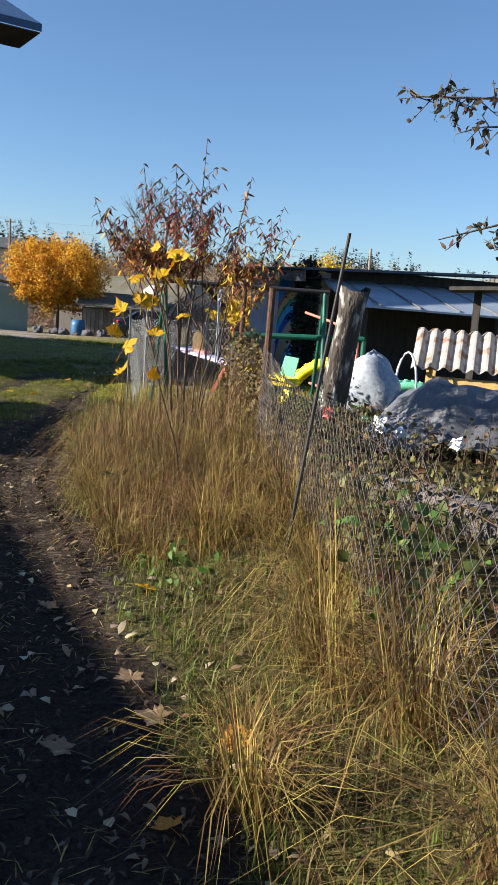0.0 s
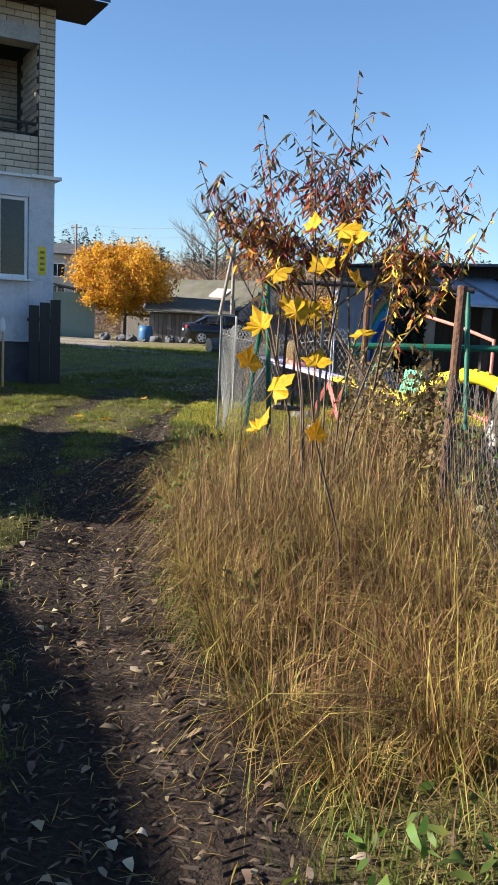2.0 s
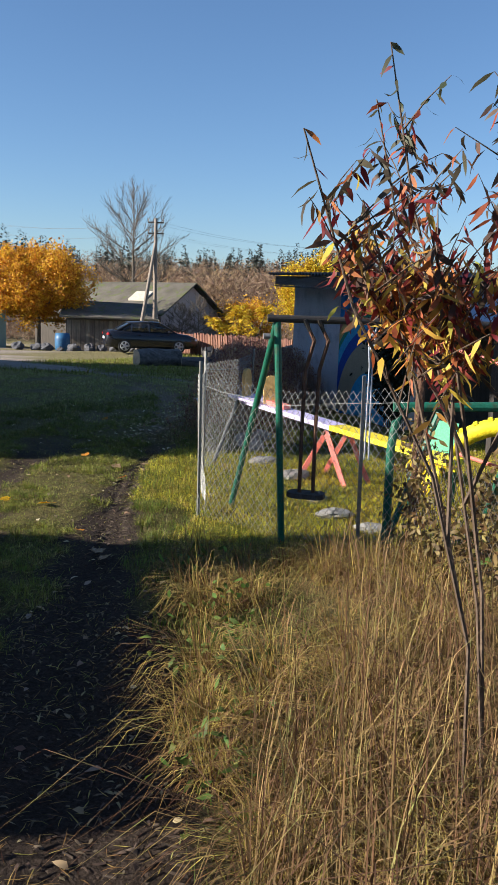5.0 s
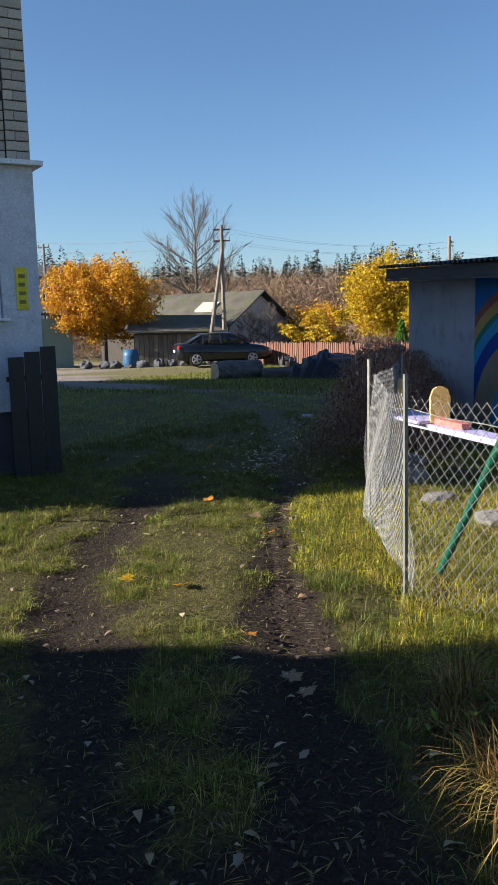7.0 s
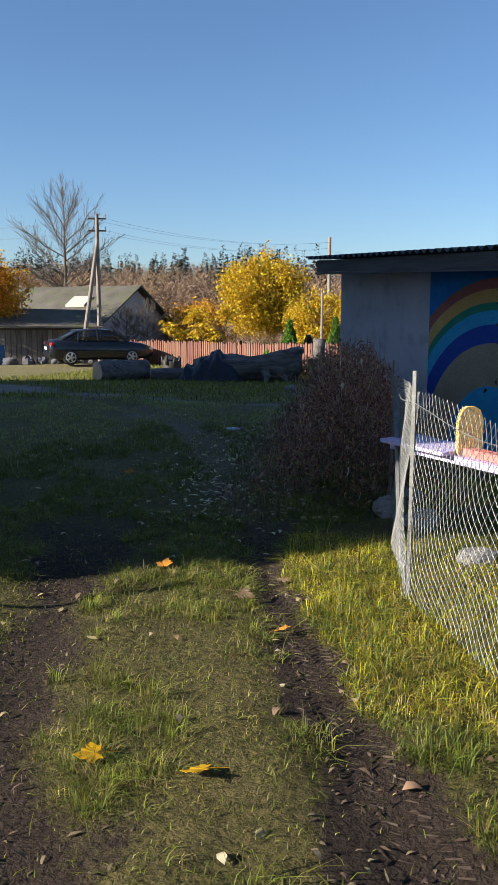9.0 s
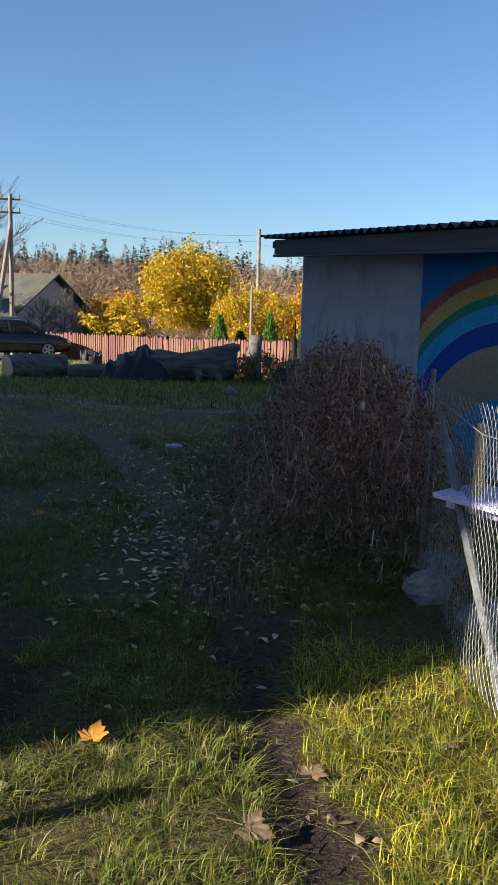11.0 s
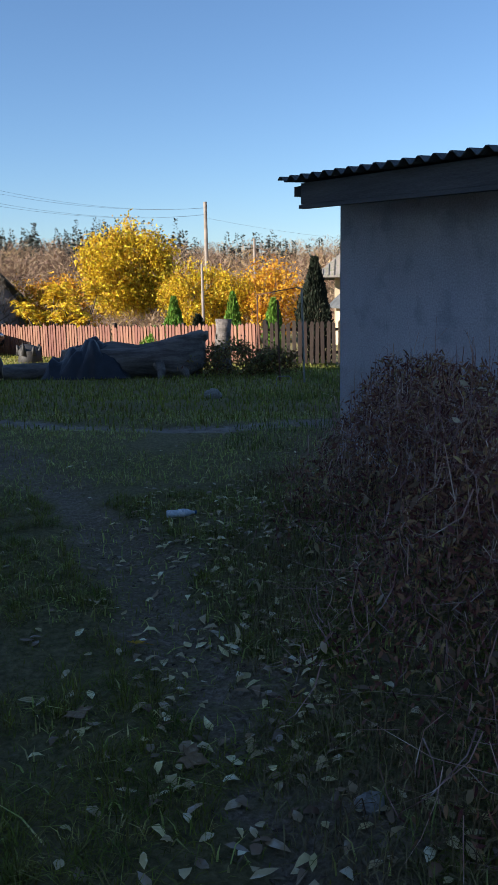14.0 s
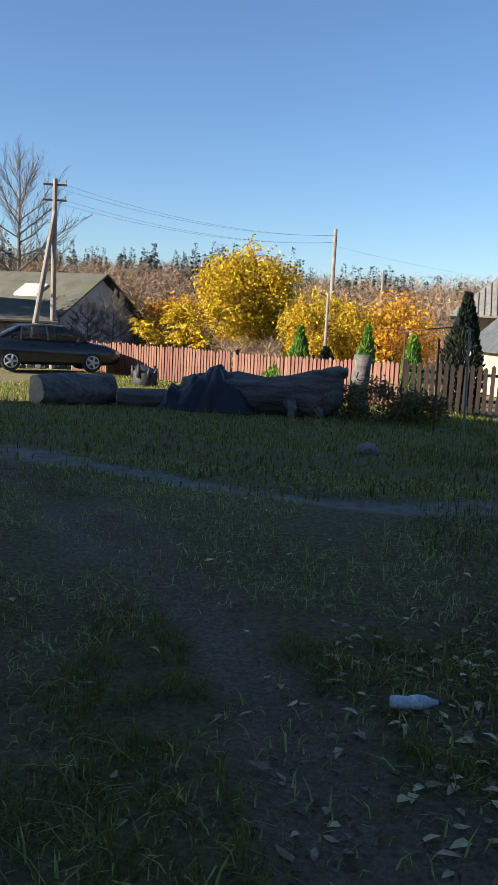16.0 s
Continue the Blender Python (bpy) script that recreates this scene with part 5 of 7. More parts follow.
def build_seesaw():
    a, b, p = Vector((-6.62, 15.55, 0.6)), Vector((-3.95, 13.3, 0.42)), Vector((-5.2, 14.35, 0))
    z = 0.0
    s = thing("seesaw", (p.x, p.y, z), "painted plank seesaw, lilac and yellow, on a pink trestle", "seesaw")
    a, b = a - Vector((p.x, p.y, 0)), b - Vector((p.x, p.y, 0))
    mid = Vector((0, 0, a.z + (b.z - a.z) * 0.54))
    d = (b - a).normalized()
    n = Vector((0, 0, 1)).cross(d).normalized()

    def plank(name, p0, p1, w, t, m, label=""):
        o = n * w
        return part(name, Geo().prism([p0 - o, p1 - o, p1 + o, p0 + o], (0, 0, t)), m, s, label)

    plank("plank", a, mid, 0.11, 0.05, paint_lilac, "lilac half of the plank")
    plank("plank", mid, b, 0.11, 0.05, paint_yellow, "yellow half of the plank")
    plank("seat", a - d * 0.02 + Vector((0, 0, 0.052)), a + d * 0.55 + Vector((0, 0, 0.052)), 0.19, 0.025, paint_lilac)
    plank("grip_rail", a + d * 0.6 + Vector((0, 0, 0.052)), a + d * 0.95 + Vector((0, 0, 0.052)), 0.05, 0.05, paint_pink)
    for k, w, h in ((0.12, 0.075, 0.34), (0.62, 0.085, 0.32)):
        c = a + d * k + Vector((0, 0, 0.06))
        m = Matrix.Translation(c) @ Matrix.Rotation(math.atan2(n.y, n.x) + (0.5 if k < 0.3 else -0.45), 4, "Z")
        out = [(-w, 0, 0), (w, 0, 0), (w * 1.05, 0, h * 0.7), (w * 0.75, 0, h * 0.93), (w * 0.3, 0, h), (-w * 0.3, 0, h), (-w * 0.75, 0, h * 0.93), (-w * 1.05, 0, h * 0.7)]
        part("backrest", Geo().prism(out, (0, 0.045, 0), m), board_wood, s, "bare yellow rounded backrest board")
    for o in (-1, 1):
        for e in (-1, 1):
            part("trestle_leg", Geo().tube([mid + n * 0.14 * o - Vector((0, 0, 0.02)), Vector((0, 0, -0.06)) + d * 0.4 * e + n * 0.16 * o], 0.035, 4), paint_pink, s, "pink trestle leg")
    part("axle", Geo().tube([mid + n * 0.18 - Vector((0, 0, 0.03)), mid - n * 0.18 - Vector((0, 0, 0.03))], 0.02, 8), rust, s)


build_seesaw()


def half_tyre(x, y, turn, r, m, label):
    g = Geo()
    pts = [(r * math.cos(math.pi * k / 18), 0, r * math.sin(math.pi * k / 18)) for k in range(19)]
    g.tube(pts, 0.085, 10)
    t = part("half_tyre", g, m, smooth=True)
    tagged(t, label, "tyre", "painted tyres")
    t.matrix_basis = pose(x, y, gh(x, y) - 0.04, 0, 0, turn)
    rb = Geo()
    for k in range(18):
        a = math.pi * (k + 0.5) / 18
        c = Vector((r * math.cos(a), 0, r * math.sin(a))) + 0.08 * Vector((math.cos(a), 0, math.sin(a)))
        rb.box(-0.02, -0.05, -0.012, 0.02, 0.05, 0.012, Matrix.Translation(c) @ Matrix.Rotation(math.pi / 2 - a, 4, "Y"))
    tagged(part("tread_blocks", rb, m, t), kind="stuff")


half_tyre(-3.5, 14.0, 0, 0.72, paint_yellow, "half-buried tyre painted yellow")
half_tyre(-2.4, 13.6, 20, 0.5, paint_mint, "half-buried tyre painted mint green")


def build_spring_seat():
    z = gh(-4.12, 13.6)
    s = thing("play_bench", (-4.12, 13.6, z), "small play bench with mint back and green steel legs", "bench")
    part("backrest", Geo().prism([(-0.12, 0, 0.42), (0.1, 0, 0.4), (0.16, 0, 0.74), (-0.04, 0, 0.76)], (0, 0.03, 0)), paint_mint, s, "mint painted back")
    part("seat", Geo().box(-0.25, -0.3, 0.36, 0.2, 0.0, 0.39, b=0.03), paint_yellow, s, "yellow seat board")
    for x in (-0.2, 0.15):
        for y in (-0.25, -0.03):
            part("leg", Geo().tube([(x, y, -0.05), (x, y, 0.36)], 0.018, 7), paint_green, s)


build_spring_seat()


def build_climber():
    z = gh(-4.2, 11.75)
    s = thing("climbing_bar", (-4.3, 11.8, z), "green steel climbing bar with a curved top", "climbing frame")
    part("post", Geo().tube([(0, 0, -0.1), (0, 0, 0.75), (0.02, 0.02, 0.92), (0.1, 0.06, 1.02)], 0.03, 10), paint_green, s)
    part("crossbar", Geo().tube([(0.0, 0.02, 1.03), (1.5, 0.5, 1.08)], 0.035, 10), paint_green, s)
    part("brace", Geo().tube([(0.3, 0.1, 1.0), (0.05, -0.15, 0.2), (0.0, -0.2, -0.1)], 0.022, 8), paint_green, s)
    part("post", Geo().tube([(1.5, 0.5, -0.1), (1.5, 0.5, 1.08)], 0.03, 10), paint_green, s)
    g = Geo()
    for k in range(16):
        c = Vector((0.12 + 0.01 * math.sin(k), 0.02, 0.62 - 0.04 * k))
        g.tube([c + Vector((0.012 * (k % 2), 0.012 * ((k + 1) % 2), 0.022)), c - Vector((0.012 * (k % 2), 0.012 * ((k + 1) % 2), 0.022))], 0.006, 5)
    part("chain", g, zinc_post, s, "hanging chain")


build_climber()
for a, b, r in (((-4.2, 14.6, 1.38), (-3.3, 14.3, 1.12), 0.02), ((-4.0, 14.4, 0.35), (-3.0, 14.1, 0.1), 0.02)):
    tagged(part("red_bar", Geo().tube([a, ((a[0] + b[0]) / 2, (a[1] + b[1]) / 2, (a[2] + b[2]) / 2 + 0.02), b], r, 8), paint_pink), "thin red painted play bar beside the seesaw", "bar", "red bars")
    tagged(part("bar_post", Geo().tube([(b[0], b[1], gh(b[0], b[1]) - 0.1), (b[0], b[1], b[2] + 0.02)], 0.02, 8), paint_pink), "short red post holding a play bar", "post", "red bars")
for x, y, w in ((-5.14, 13.3, 0.3), (-4.85, 12.7, 0.34), (-5.6, 14.2, 0.5), (-4.5, 12.4, 0.3), (-6.1, 14.75, 0.4)):
    b_ = part("flat_stone", blob(Geo(), (0, 0, 0.03), w * 0.5, w * 0.32, 0.045, int(w * 90), 12, 6, 0.15), gravel_pale)
    b_.location, b_.rotation_euler = (x, y, gh(x, y)), (0, 0, x * 7)
    tagged(b_, "pale flat stone in the playground grass", "stone", "flat stones")
for x, y in ((-7.05, 15.9), (-6.95, 16.3), (-6.8, 15.5)):
    b_ = part("rubble_piece", blob(Geo(), (0, 0, 0.05), 0.14, 0.1, 0.1, int(y * 9), 10, 6, 0.25), gravel_pale)
    b_.location = (x + 0.35, y, gh(x, y))
    tagged(b_, "pale piece of rubble at the fence foot", "rubble", "rubble")


# ---- garden things ----
def build_stump_post():
    z = gh(-2.6, 10.4)
    g = Geo()
    n = 16
    vs, fs = [], []
    for j in range(9):
        w = j / 8
        for i in range(n):
            q = 2 * math.pi * i / n
            rr = (0.145 - 0.03 * w + 0.03 * (w > 0.9)) * (1 + 0.1 * math.sin(3 * q + 2 * w) + 0.08 * math.sin(7 * q + 5 * w))
            vs.append((rr * math.cos(q) + 0.2 * w, rr * math.sin(q), -0.2 + (1.78 - z) * w + (0.05 * math.sin(2 * q) if j == 8 else 0)))
    for j in range(8):
        for i in range(n):
            fs.append((j * n + i, j * n + (i + 1) % n, (j + 1) * n + (i + 1) % n, (j + 1) * n + i))
    fs += [tuple(range(n))[::-1], tuple(range(8 * n, 9 * n))]
    o = part("tree_stump", g.add(vs, fs), bark_pale, smooth=True)
    o.location = (-2.72, 10.3, z)
    tagged(o, "tall sawn-off tree stump with peeling pale bark", "stump")


build_stump_post()
tagged(part("leaning_pole", Geo().tube([(-1.83, 6.2, 0.15), (-1.74, 6.2, 0.95), (-1.65, 6.2, 1.69)], [0.009, 0.009, 0.008], 8), iron_black), "thin rusty pole leaning out of the wire fence", "pole")
g = Geo()
blob(g, (0, 0, 0.24), 0.3, 0.26, 0.36, 9, 24, 16, 0.16, -0.75)
b_ = part("white_sack", g, bag_white, smooth=True)
b_.location = (-2.42, 10.95, gh(-2.4, 10.9) + 0.28)
tagged(b_, "full white plastic sack with a peaked top", "sack")
g = Geo()
blob(g, (0, 0, 0.14), 0.36, 0.3, 0.22, 4, 18, 10, 0.14, -0.6)
b_ = part("white_sack", g, bag_white, smooth=True)
b_.location = (-1.95, 10.95, gh(-1.9, 10.9) + 0.18)
tagged(b_, "slumped white plastic sack beside a peaked one", "sack")


def build_plastic_heap():
    n, m = 30, 16
    vs, fs = [], []
    for j in range(m + 1):
        for i in range(n + 1):
            x, y = -1.2 + 2.4 * i / n, -0.5 + 1.0 * j / m
            h = 0.62 * (1 - (x / 1.25) ** 4) * max(0, 1 - (y / 0.52) ** 2) ** 0.6 + 0.04 * math.sin(8 * x + 3 * y) + 0.025 * math.sin(19 * x - 9 * y)
            vs.append((x, y, max(0, h)))
    for j in range(m):
        for i in range(n):
            k = j * (n + 1) + i
            fs.append((k, k + 1, k + n + 2, k + n + 1))
    t = new("covered_heap", mesh_of("covered_heap", Geo().add(vs, fs), tarp_grey))
    t.matrix_basis = pose(-1.05, 9.9, gh(-1.2, 9.9), 0, 0, 8) @ Matrix.Diagonal((1, 1, 1.05, 1))
    md = t.modifiers.new("thick", "SOLIDIFY")
    md.thickness = 0.012
    tagged(t, "garden heap covered with grey plastic sheet", "heap")


build_plastic_heap()


def build_hut():
    z = gh(-1.6, 12)
    h = thing("well_house", pose(-2.0, 11.9, z, 0, 0, 4), "small wooden well house under a wavy slate roof", "well house")
    for x in (0.05, 1.25):
        for y in (0.05, 0.8):
            part("post", Geo().box(x - 0.035, y - 0.035, -0.1, x + 0.035, y + 0.035, 0.95), board_wood, h)
    for x in (0.02, 1.22):
        part("gable", Geo().prism([(x, -0.1, 0.8), (x, 0.95, 0.8), (x, 0.43, 1.25)], (0.03, 0, 0)), board_wood, h, "orange-brown gable boards")
    part("wall_board", Geo().box(0.05, 0.02, 0.0, 1.25, 0.045, 0.75), board_wood, h)
    for s in (1, -1):
        r = part("roof_sheet", corrugated(1.6, 0.68, 0.15, 0.03), slate_red, h, "weathered tan slate sheet")
        r.matrix_basis = Matrix.Translation((-0.15, 0.43, 1.26)) @ Matrix.Rotation(math.pi if s > 0 else 0, 4, "Z") @ Matrix.Translation((-1.6 if s > 0 else 0, 0, 0)) @ Matrix.Rotation(radians(-38), 4, "X")
    part("hoop", Geo().tube([(-0.18 + 0.12 * math.cos(math.pi * k / 10), -0.2, 0.55 + 0.5 * math.sin(math.pi * k / 10) * 0.9) for k in range(11)], 0.014, 6), pvc, h)


build_hut()


def build_canopy():
    z = gh(-1.5, 15)
    c = thing("plank_canopy", (-1.75, 14.95, z), "dark plank canopy on posts", "canopy")
    part("post", Geo().box(-0.05, -0.05, -0.1, 0.05, 0.05, 1.85 - z), plank_dark, c)
    part("post", Geo().box(1.95, -0.05, -0.1, 2.05, 0.05, 1.95 - z), plank_dark, c)
    part("roof", Geo().prism([(-0.35, -0.6, 1.82 - z), (2.5, -0.6, 1.98 - z), (2.5, 0.6, 2.0 - z), (-0.35, 0.6, 1.84 - z)], (0, 0, 0.05)), plank_dark, c)


build_canopy()
g = Geo().tube([(-1.75, 7.5, gh(-1.75, 7.5) + 0.1), (-1.2, 7.0, gh(-1.2, 7.0) + 0.12), (-0.5, 6.4, gh(-0.5, 6.4) + 0.1)], [0.1, 0.11, 0.1], 12)
tagged(part("border_log", g, log_grey, smooth=True), "weathered grey log edging a garden bed", "log")

# stakes with strings by the house, and the dark sheet fence at its corner
for (x, y), h in (((-9.75, 12.75), 0.95), ((-10.3, 13.95), 1.0)):
    z = gh(x, y)
    s = thing("garden_stake", (x, y, z), "pale wooden stake wrapped with rope at the top", "stake", "stakes by the house")
    part("shaft", Geo().tube([(0, 0, -0.2), (0.01, 0, h * 0.6), (0, 0.01, h)], [0.018, 0.018, 0.013], 8), board_wood, s)
    part("rope_wrap", blob(Geo(), (0, 0, h - 0.08), 0.045, 0.045, 0.11, 3, 8, 6, 0.15, -1), pvc, s, "white rope wrap")
g = Geo()
for k in range(8):
    g.tube([(-9.75, 12.75, 0.8 - 0.1 * k), (-10.02, 13.35, 0.76 - 0.1 * k), (-10.3, 13.95, 0.84 - 0.1 * k)], 0.003, 4)
tagged(part("string_netting", g, twig), "thin strings stretched between two stakes", "netting")
fd = thing("dark_sheet_fence", HM @ pose(0.0, -0.25, 0), "short dark sheet metal fence at the house corner", "fence")
for i in range(3):
    part("sheet", Geo().box(-0.02 + 0.17 * i, 0, -0.1, 0.14 + 0.17 * i, 0.02, 1.35 - 0.05 * i), iron_black, fd)
part("rail", Geo().box(-0.03, 0.021, 1.0, 0.5, 0.05, 1.05), iron_black, fd)

# thin goal-like pipe frame in front of the dark picket fence
zf = gh(-8, 31)
pf = thing("pipe_frame", (-7.98, 31.0, zf), "thin galvanised pipe frame standing in the grass", "frame")
part("post", Geo().tube([(0.03, 0, -0.1), (-0.02, 0, 1.8), (-0.1, 0, 1.83)], 0.02, 7), zinc_post, pf)
part("post", Geo().tube([(-0.45, 0.1, -0.1), (-0.48, 0.1, 1.6)], 0.018, 7), rust, pf)
part("post", Geo().tube([(-1.0, 3.5, -0.1), (-1.0, 3.5, 1.7)], 0.018, 7), rust, pf)
part("crossbar", Geo().tube([(-0.1, 0, 1.83), (-1.0, 3.5, 1.7)], 0.012, 6), rust, pf)
wf = thing("wire_frame", (-8.35, 30.1, gh(-8.3, 30.1)), "low bent white wire frame in the grass", "frame")
part("hoop", Geo().tube([(-0.14, 0, -0.05), (-0.13, 0, 0.17), (-0.1, 0, 0.2), (0.1, 0, 0.2), (0.13, 0, 0.17), (0.14, 0, -0.05)], 0.012, 6), zinc_post, wf)

# bottle and stone on the grass
zb_ = gh(-8.98, 20.25)
bo = thing("plastic_bottle", pose(-8.98, 20.16, zb_ + 0.036, 0, 0, 14) @ Matrix.Diagonal((0.78, 0.78, 0.7, 1)), "crushed clear plastic bottle lying on the track", "bottle")
part("body", Geo().tube([(-0.12, 0, 0), (-0.11, 0, 0), (-0.03, 0, -0.004), (0.02, 0, 0.004), (0.06, 0, 0), (0.1, 0, 0), (0.12, 0, 0)], [0.028, 0.037, 0.034, 0.037, 0.035, 0.016, 0.014], 14), plastic_clear, bo, smooth=True)
part("cap", Geo().tube([(0.12, 0, 0), (0.138, 0, 0)], 0.016, 12), blue_plastic, bo, "blue cap")
part("label", Geo().tube([(-0.02, 0, 0), (0.035, 0, 0)], 0.0382, 14, False), pvc, bo, "torn pale label")
b_ = part("white_stone", blob(Geo(), (0, 0, 0.05), 0.13, 0.1, 0.1, 8, 12, 8, 0.2), gravel_pale)
b_.location = (-9.4, 27.2, gh(-9.4, 27.2))
tagged(b_, "pale stone lying in the grass", "stone")
b_ = part("white_stone", blob(Geo(), (0, 0, 0.015), 0.05, 0.035, 0.035, 6, 12, 8, 0.25), gravel_pale)
b_.location = (-8.03, 17.05, gh(-8.03, 17.05))
tagged(b_, "small pale stone among fallen leaves", "stone")

# ---- plants ----
def clump_points(c, rx, ry, rz, clumps, per, spread, shell=0.55):
    """Points in many small clumps inside an uneven egg-shaped crown."""
    d = unit(RNG.normal(size=(clumps, 3)))
    k = RNG.uniform(shell, 1.0, clumps)[:, None] * (1 + 0.18 * np.sin(3 * np.arctan2(d[:, 1], d[:, 0]) + 1.7 + 2 * d[:, 2]))[:, None]
    cen = np.array(c) + d * k * np.array([rx, ry, rz])
    return np.repeat(cen, per, axis=0) + RNG.normal(size=(clumps * per, 3)) * spread


def limbs(g, base, tops, r, seed, n=7):
    """Tapered limbs from a trunk's fork to points in the crown, each with a few twigs."""
    rr = random.Random(seed)
    base = Vector(base)
    for t in tops:
        t = Vector(t)
        mid = base.lerp(t, 0.5) + Vector((rr.uniform(-0.1, 0.1), rr.uniform(-0.1, 0.1), -0.05)) * (t - base).length
        g.tube([base, mid, t], [r, r * 0.6, r * 0.15], n)
        for _ in range(3):
            k = rr.uniform(0.4, 0.9)
            p = mid.lerp(t, k)
            q = p + Vector((rr.uniform(-1, 1), rr.uniform(-1, 1), rr.uniform(0.1, 1))) * (t - base).length * 0.28
            g.tube([p, p.lerp(q, 0.5) + Vector((0, 0, 0.02)), q], [r * 0.3, r * 0.18, r * 0.06], 5)
    return g


def crown_tree(name, x, y, h, rx, rz, leaf, m, label, seed, trunk_h=0.35, clumps=120, per=60, category="tree", r=0.09, spread=None, squat=1.0):
    z = gh(x, y)
    t = thing(name, (x, y, z), label, category)
    top = h * trunk_h
    part("trunk", Geo().tube([(0, 0, -0.1), (0.03, 0, top * 0.6), (0, 0.03, top)], [r * 1.3, r, r * 0.85], 9), bark, t)
    rr = random.Random(seed)
    cz = h - rz
    tops = [(rx * 0.75 * math.cos(a), rx * 0.75 * math.sin(a), cz + rz * rr.uniform(-0.2, 0.75)) for a in [2 * math.pi * k / 9 + rr.uniform(-0.2, 0.2) for k in range(9)]] + [(0, 0, h * 0.95)]
    part("limbs", limbs(Geo(), (0, 0.03, top * 0.95), tops, r * 0.6, seed), bark, t)
    v, f = leaves(clump_points((0, 0, cz), rx, rx * squat, rz, clumps, per, spread or rx * 0.13), leaf, leaf * 0.62, 0.25, fine=False)
    part("crown", np_mesh("crown", v, f, m), m, t)
    return t


crown_tree("golden_tree", -19.9, 76.0, 7.4, 3.7, 3.4, 0.24, gold_leaf, "round golden autumn tree behind the fence", 1, 0.25, 420, 60, spread=0.3)
crown_tree("golden_shrub", -12.6, 57.6, 4.0, 2.4, 1.9, 0.15, gold_leaf, "spreading golden shrub beside the concrete pole", 2, 0.2, 300, 50, "shrub", spread=0.18)
crown_tree("golden_shrub", -9.3, 58.0, 4.1, 1.9, 1.9, 0.17, orange_leaf, "orange and yellow shrub behind the fence", 3, 0.2, 110, 50, "shrub")
crown_tree("golden_shrub", -19.6, 56.0, 3.6, 1.9, 1.6, 0.17, orange_leaf, "dull orange shrub behind the fence", 4, 0.2, 100, 45, "shrub")
# unseen tree, added only to break up the sun on the track
crown_tree("garden_tree", -14.1, 1.0, 6.0, 1.9, 2.0, 0.1, bramble, "unseen thin-leaved tree beside the outbuilding, added to dapple the track", 15, 0.35, 34, 26, spread=0.16)
crown_tree("orange_tree", -28.6, 46.2, 5.6, 2.9, 2.1, 0.16, orange_leaf, "round orange autumn tree beside the road", 5, 0.35, 420, 60, spread=0.2)


def sumac(x, y, seed):
    """A low tree whose fronds hang in feathered arcs."""
    z = gh(x, y)
    t = thing("sumac_shrub", (x, y, z), "golden sumac shrub with arching feathered fronds", "shrub", "sumac shrubs")
    rr = random.Random(seed)
    st, pts, dirs = Geo(), [], []
    for k in range(6):
        a = 2 * math.pi * k / 6 + rr.uniform(-0.4, 0.4)
        top = Vector((0.75 * math.cos(a), 0.75 * math.sin(a), rr.uniform(1.3, 2.5)))
        st.tube([(0, 0, -0.05), top * 0.5 + Vector((0, 0, 0.1)), top], [0.04, 0.028, 0.012], 6)
        for j in range(11):
            o = top * rr.uniform(0.7, 1.0)
            b = rr.uniform(0, 6.28)
            out = Vector((math.cos(b), math.sin(b), 0))
            L = rr.uniform(0.32, 0.52)
            for i in range(12):
                u = (i + 1) / 12
                p = o + out * L * u + Vector((0, 0, 0.75 * u - 0.55 * u * u + 0.05))
                side = out.cross(Vector((0, 0, 1)))
                for s in (-1, 1):
                    pts.append(p)
                    dirs.append(side * s + out * 0.5 - Vector((0, 0, 0.35)))
    part("stems", st, twig, t)
    v, f = leaves(np.array([tuple(p) for p in pts]), 0.17, 0.055, 0.1, dirs=np.array([tuple(d) for d in dirs]) * 2.5)
    part("fronds", np_mesh("fronds", v, f, gold_leaf), gold_leaf, t)


sumac(-16.9, 44.1, 1)
sumac(-15.5, 43.5, 2)


def thuja(x, y, h, r, m, label):
    t = thing("thuja", (x, y, gh(x, y)), label, "conifer")
    part("trunk", Geo().tube([(0, 0, -0.05), (0, 0, h * 0.85)], [0.05, 0.015], 6), bark, t)
    n = int(2600 * h * r / 0.6)
    u = RNG.uniform(0, 1, n) ** 0.8
    a = RNG.uniform(0, 6.28, n)
    rad = r * np.minimum(1, (1 - u) * 1.9 + 0.05) * (0.85 + 0.15 * np.sin(3 * a + 9 * u)) * RNG.uniform(0.7, 1.05, n)
    p = np.stack([rad * np.cos(a), rad * np.sin(a), 0.04 + u * h], 1)
    d = np.stack([np.cos(a) * 0.5, np.sin(a) * 0.5, np.full(n, 1.1)], 1)
    v, f = leaves(p, 0.13, 0.05, 0, dirs=d * 1.8, fine=False)
    part("foliage", np_mesh("foliage", v, f, m), m, t)


thuja(-12.1, 42.9, 1.95, 0.36, thuja_leaf, "bright green pointed thuja behind the picket fence")
thuja(-9.95, 40.3, 1.95, 0.3, thuja_leaf, "bright green pointed thuja behind the picket fence")
thuja(-8.7, 39.6, 1.75, 0.33, thuja_leaf, "broad bright green thuja beside the fence corner")
thuja(-11.2, 42.0, 1.35, 0.4, thuja_shade_green, "dark green dwarf conifer behind the fence")
# the next two stand in sun here; their leaf colour carries the shade
thuja(-7.55, 37.6, 2.75, 0.5, thuja_shade_green, "tall conifer behind the dark fence, shade put into its dark leaves")
thuja(-5.25, 37.4, 2.2, 0.36, thuja_shade_green, "conifer behind the dark fence, shade put into its dark leaves")
thuja(-12.4, 40.4, 0.95, 0.4, thuja_leaf, "low tiered pine shrub with a thin stem")


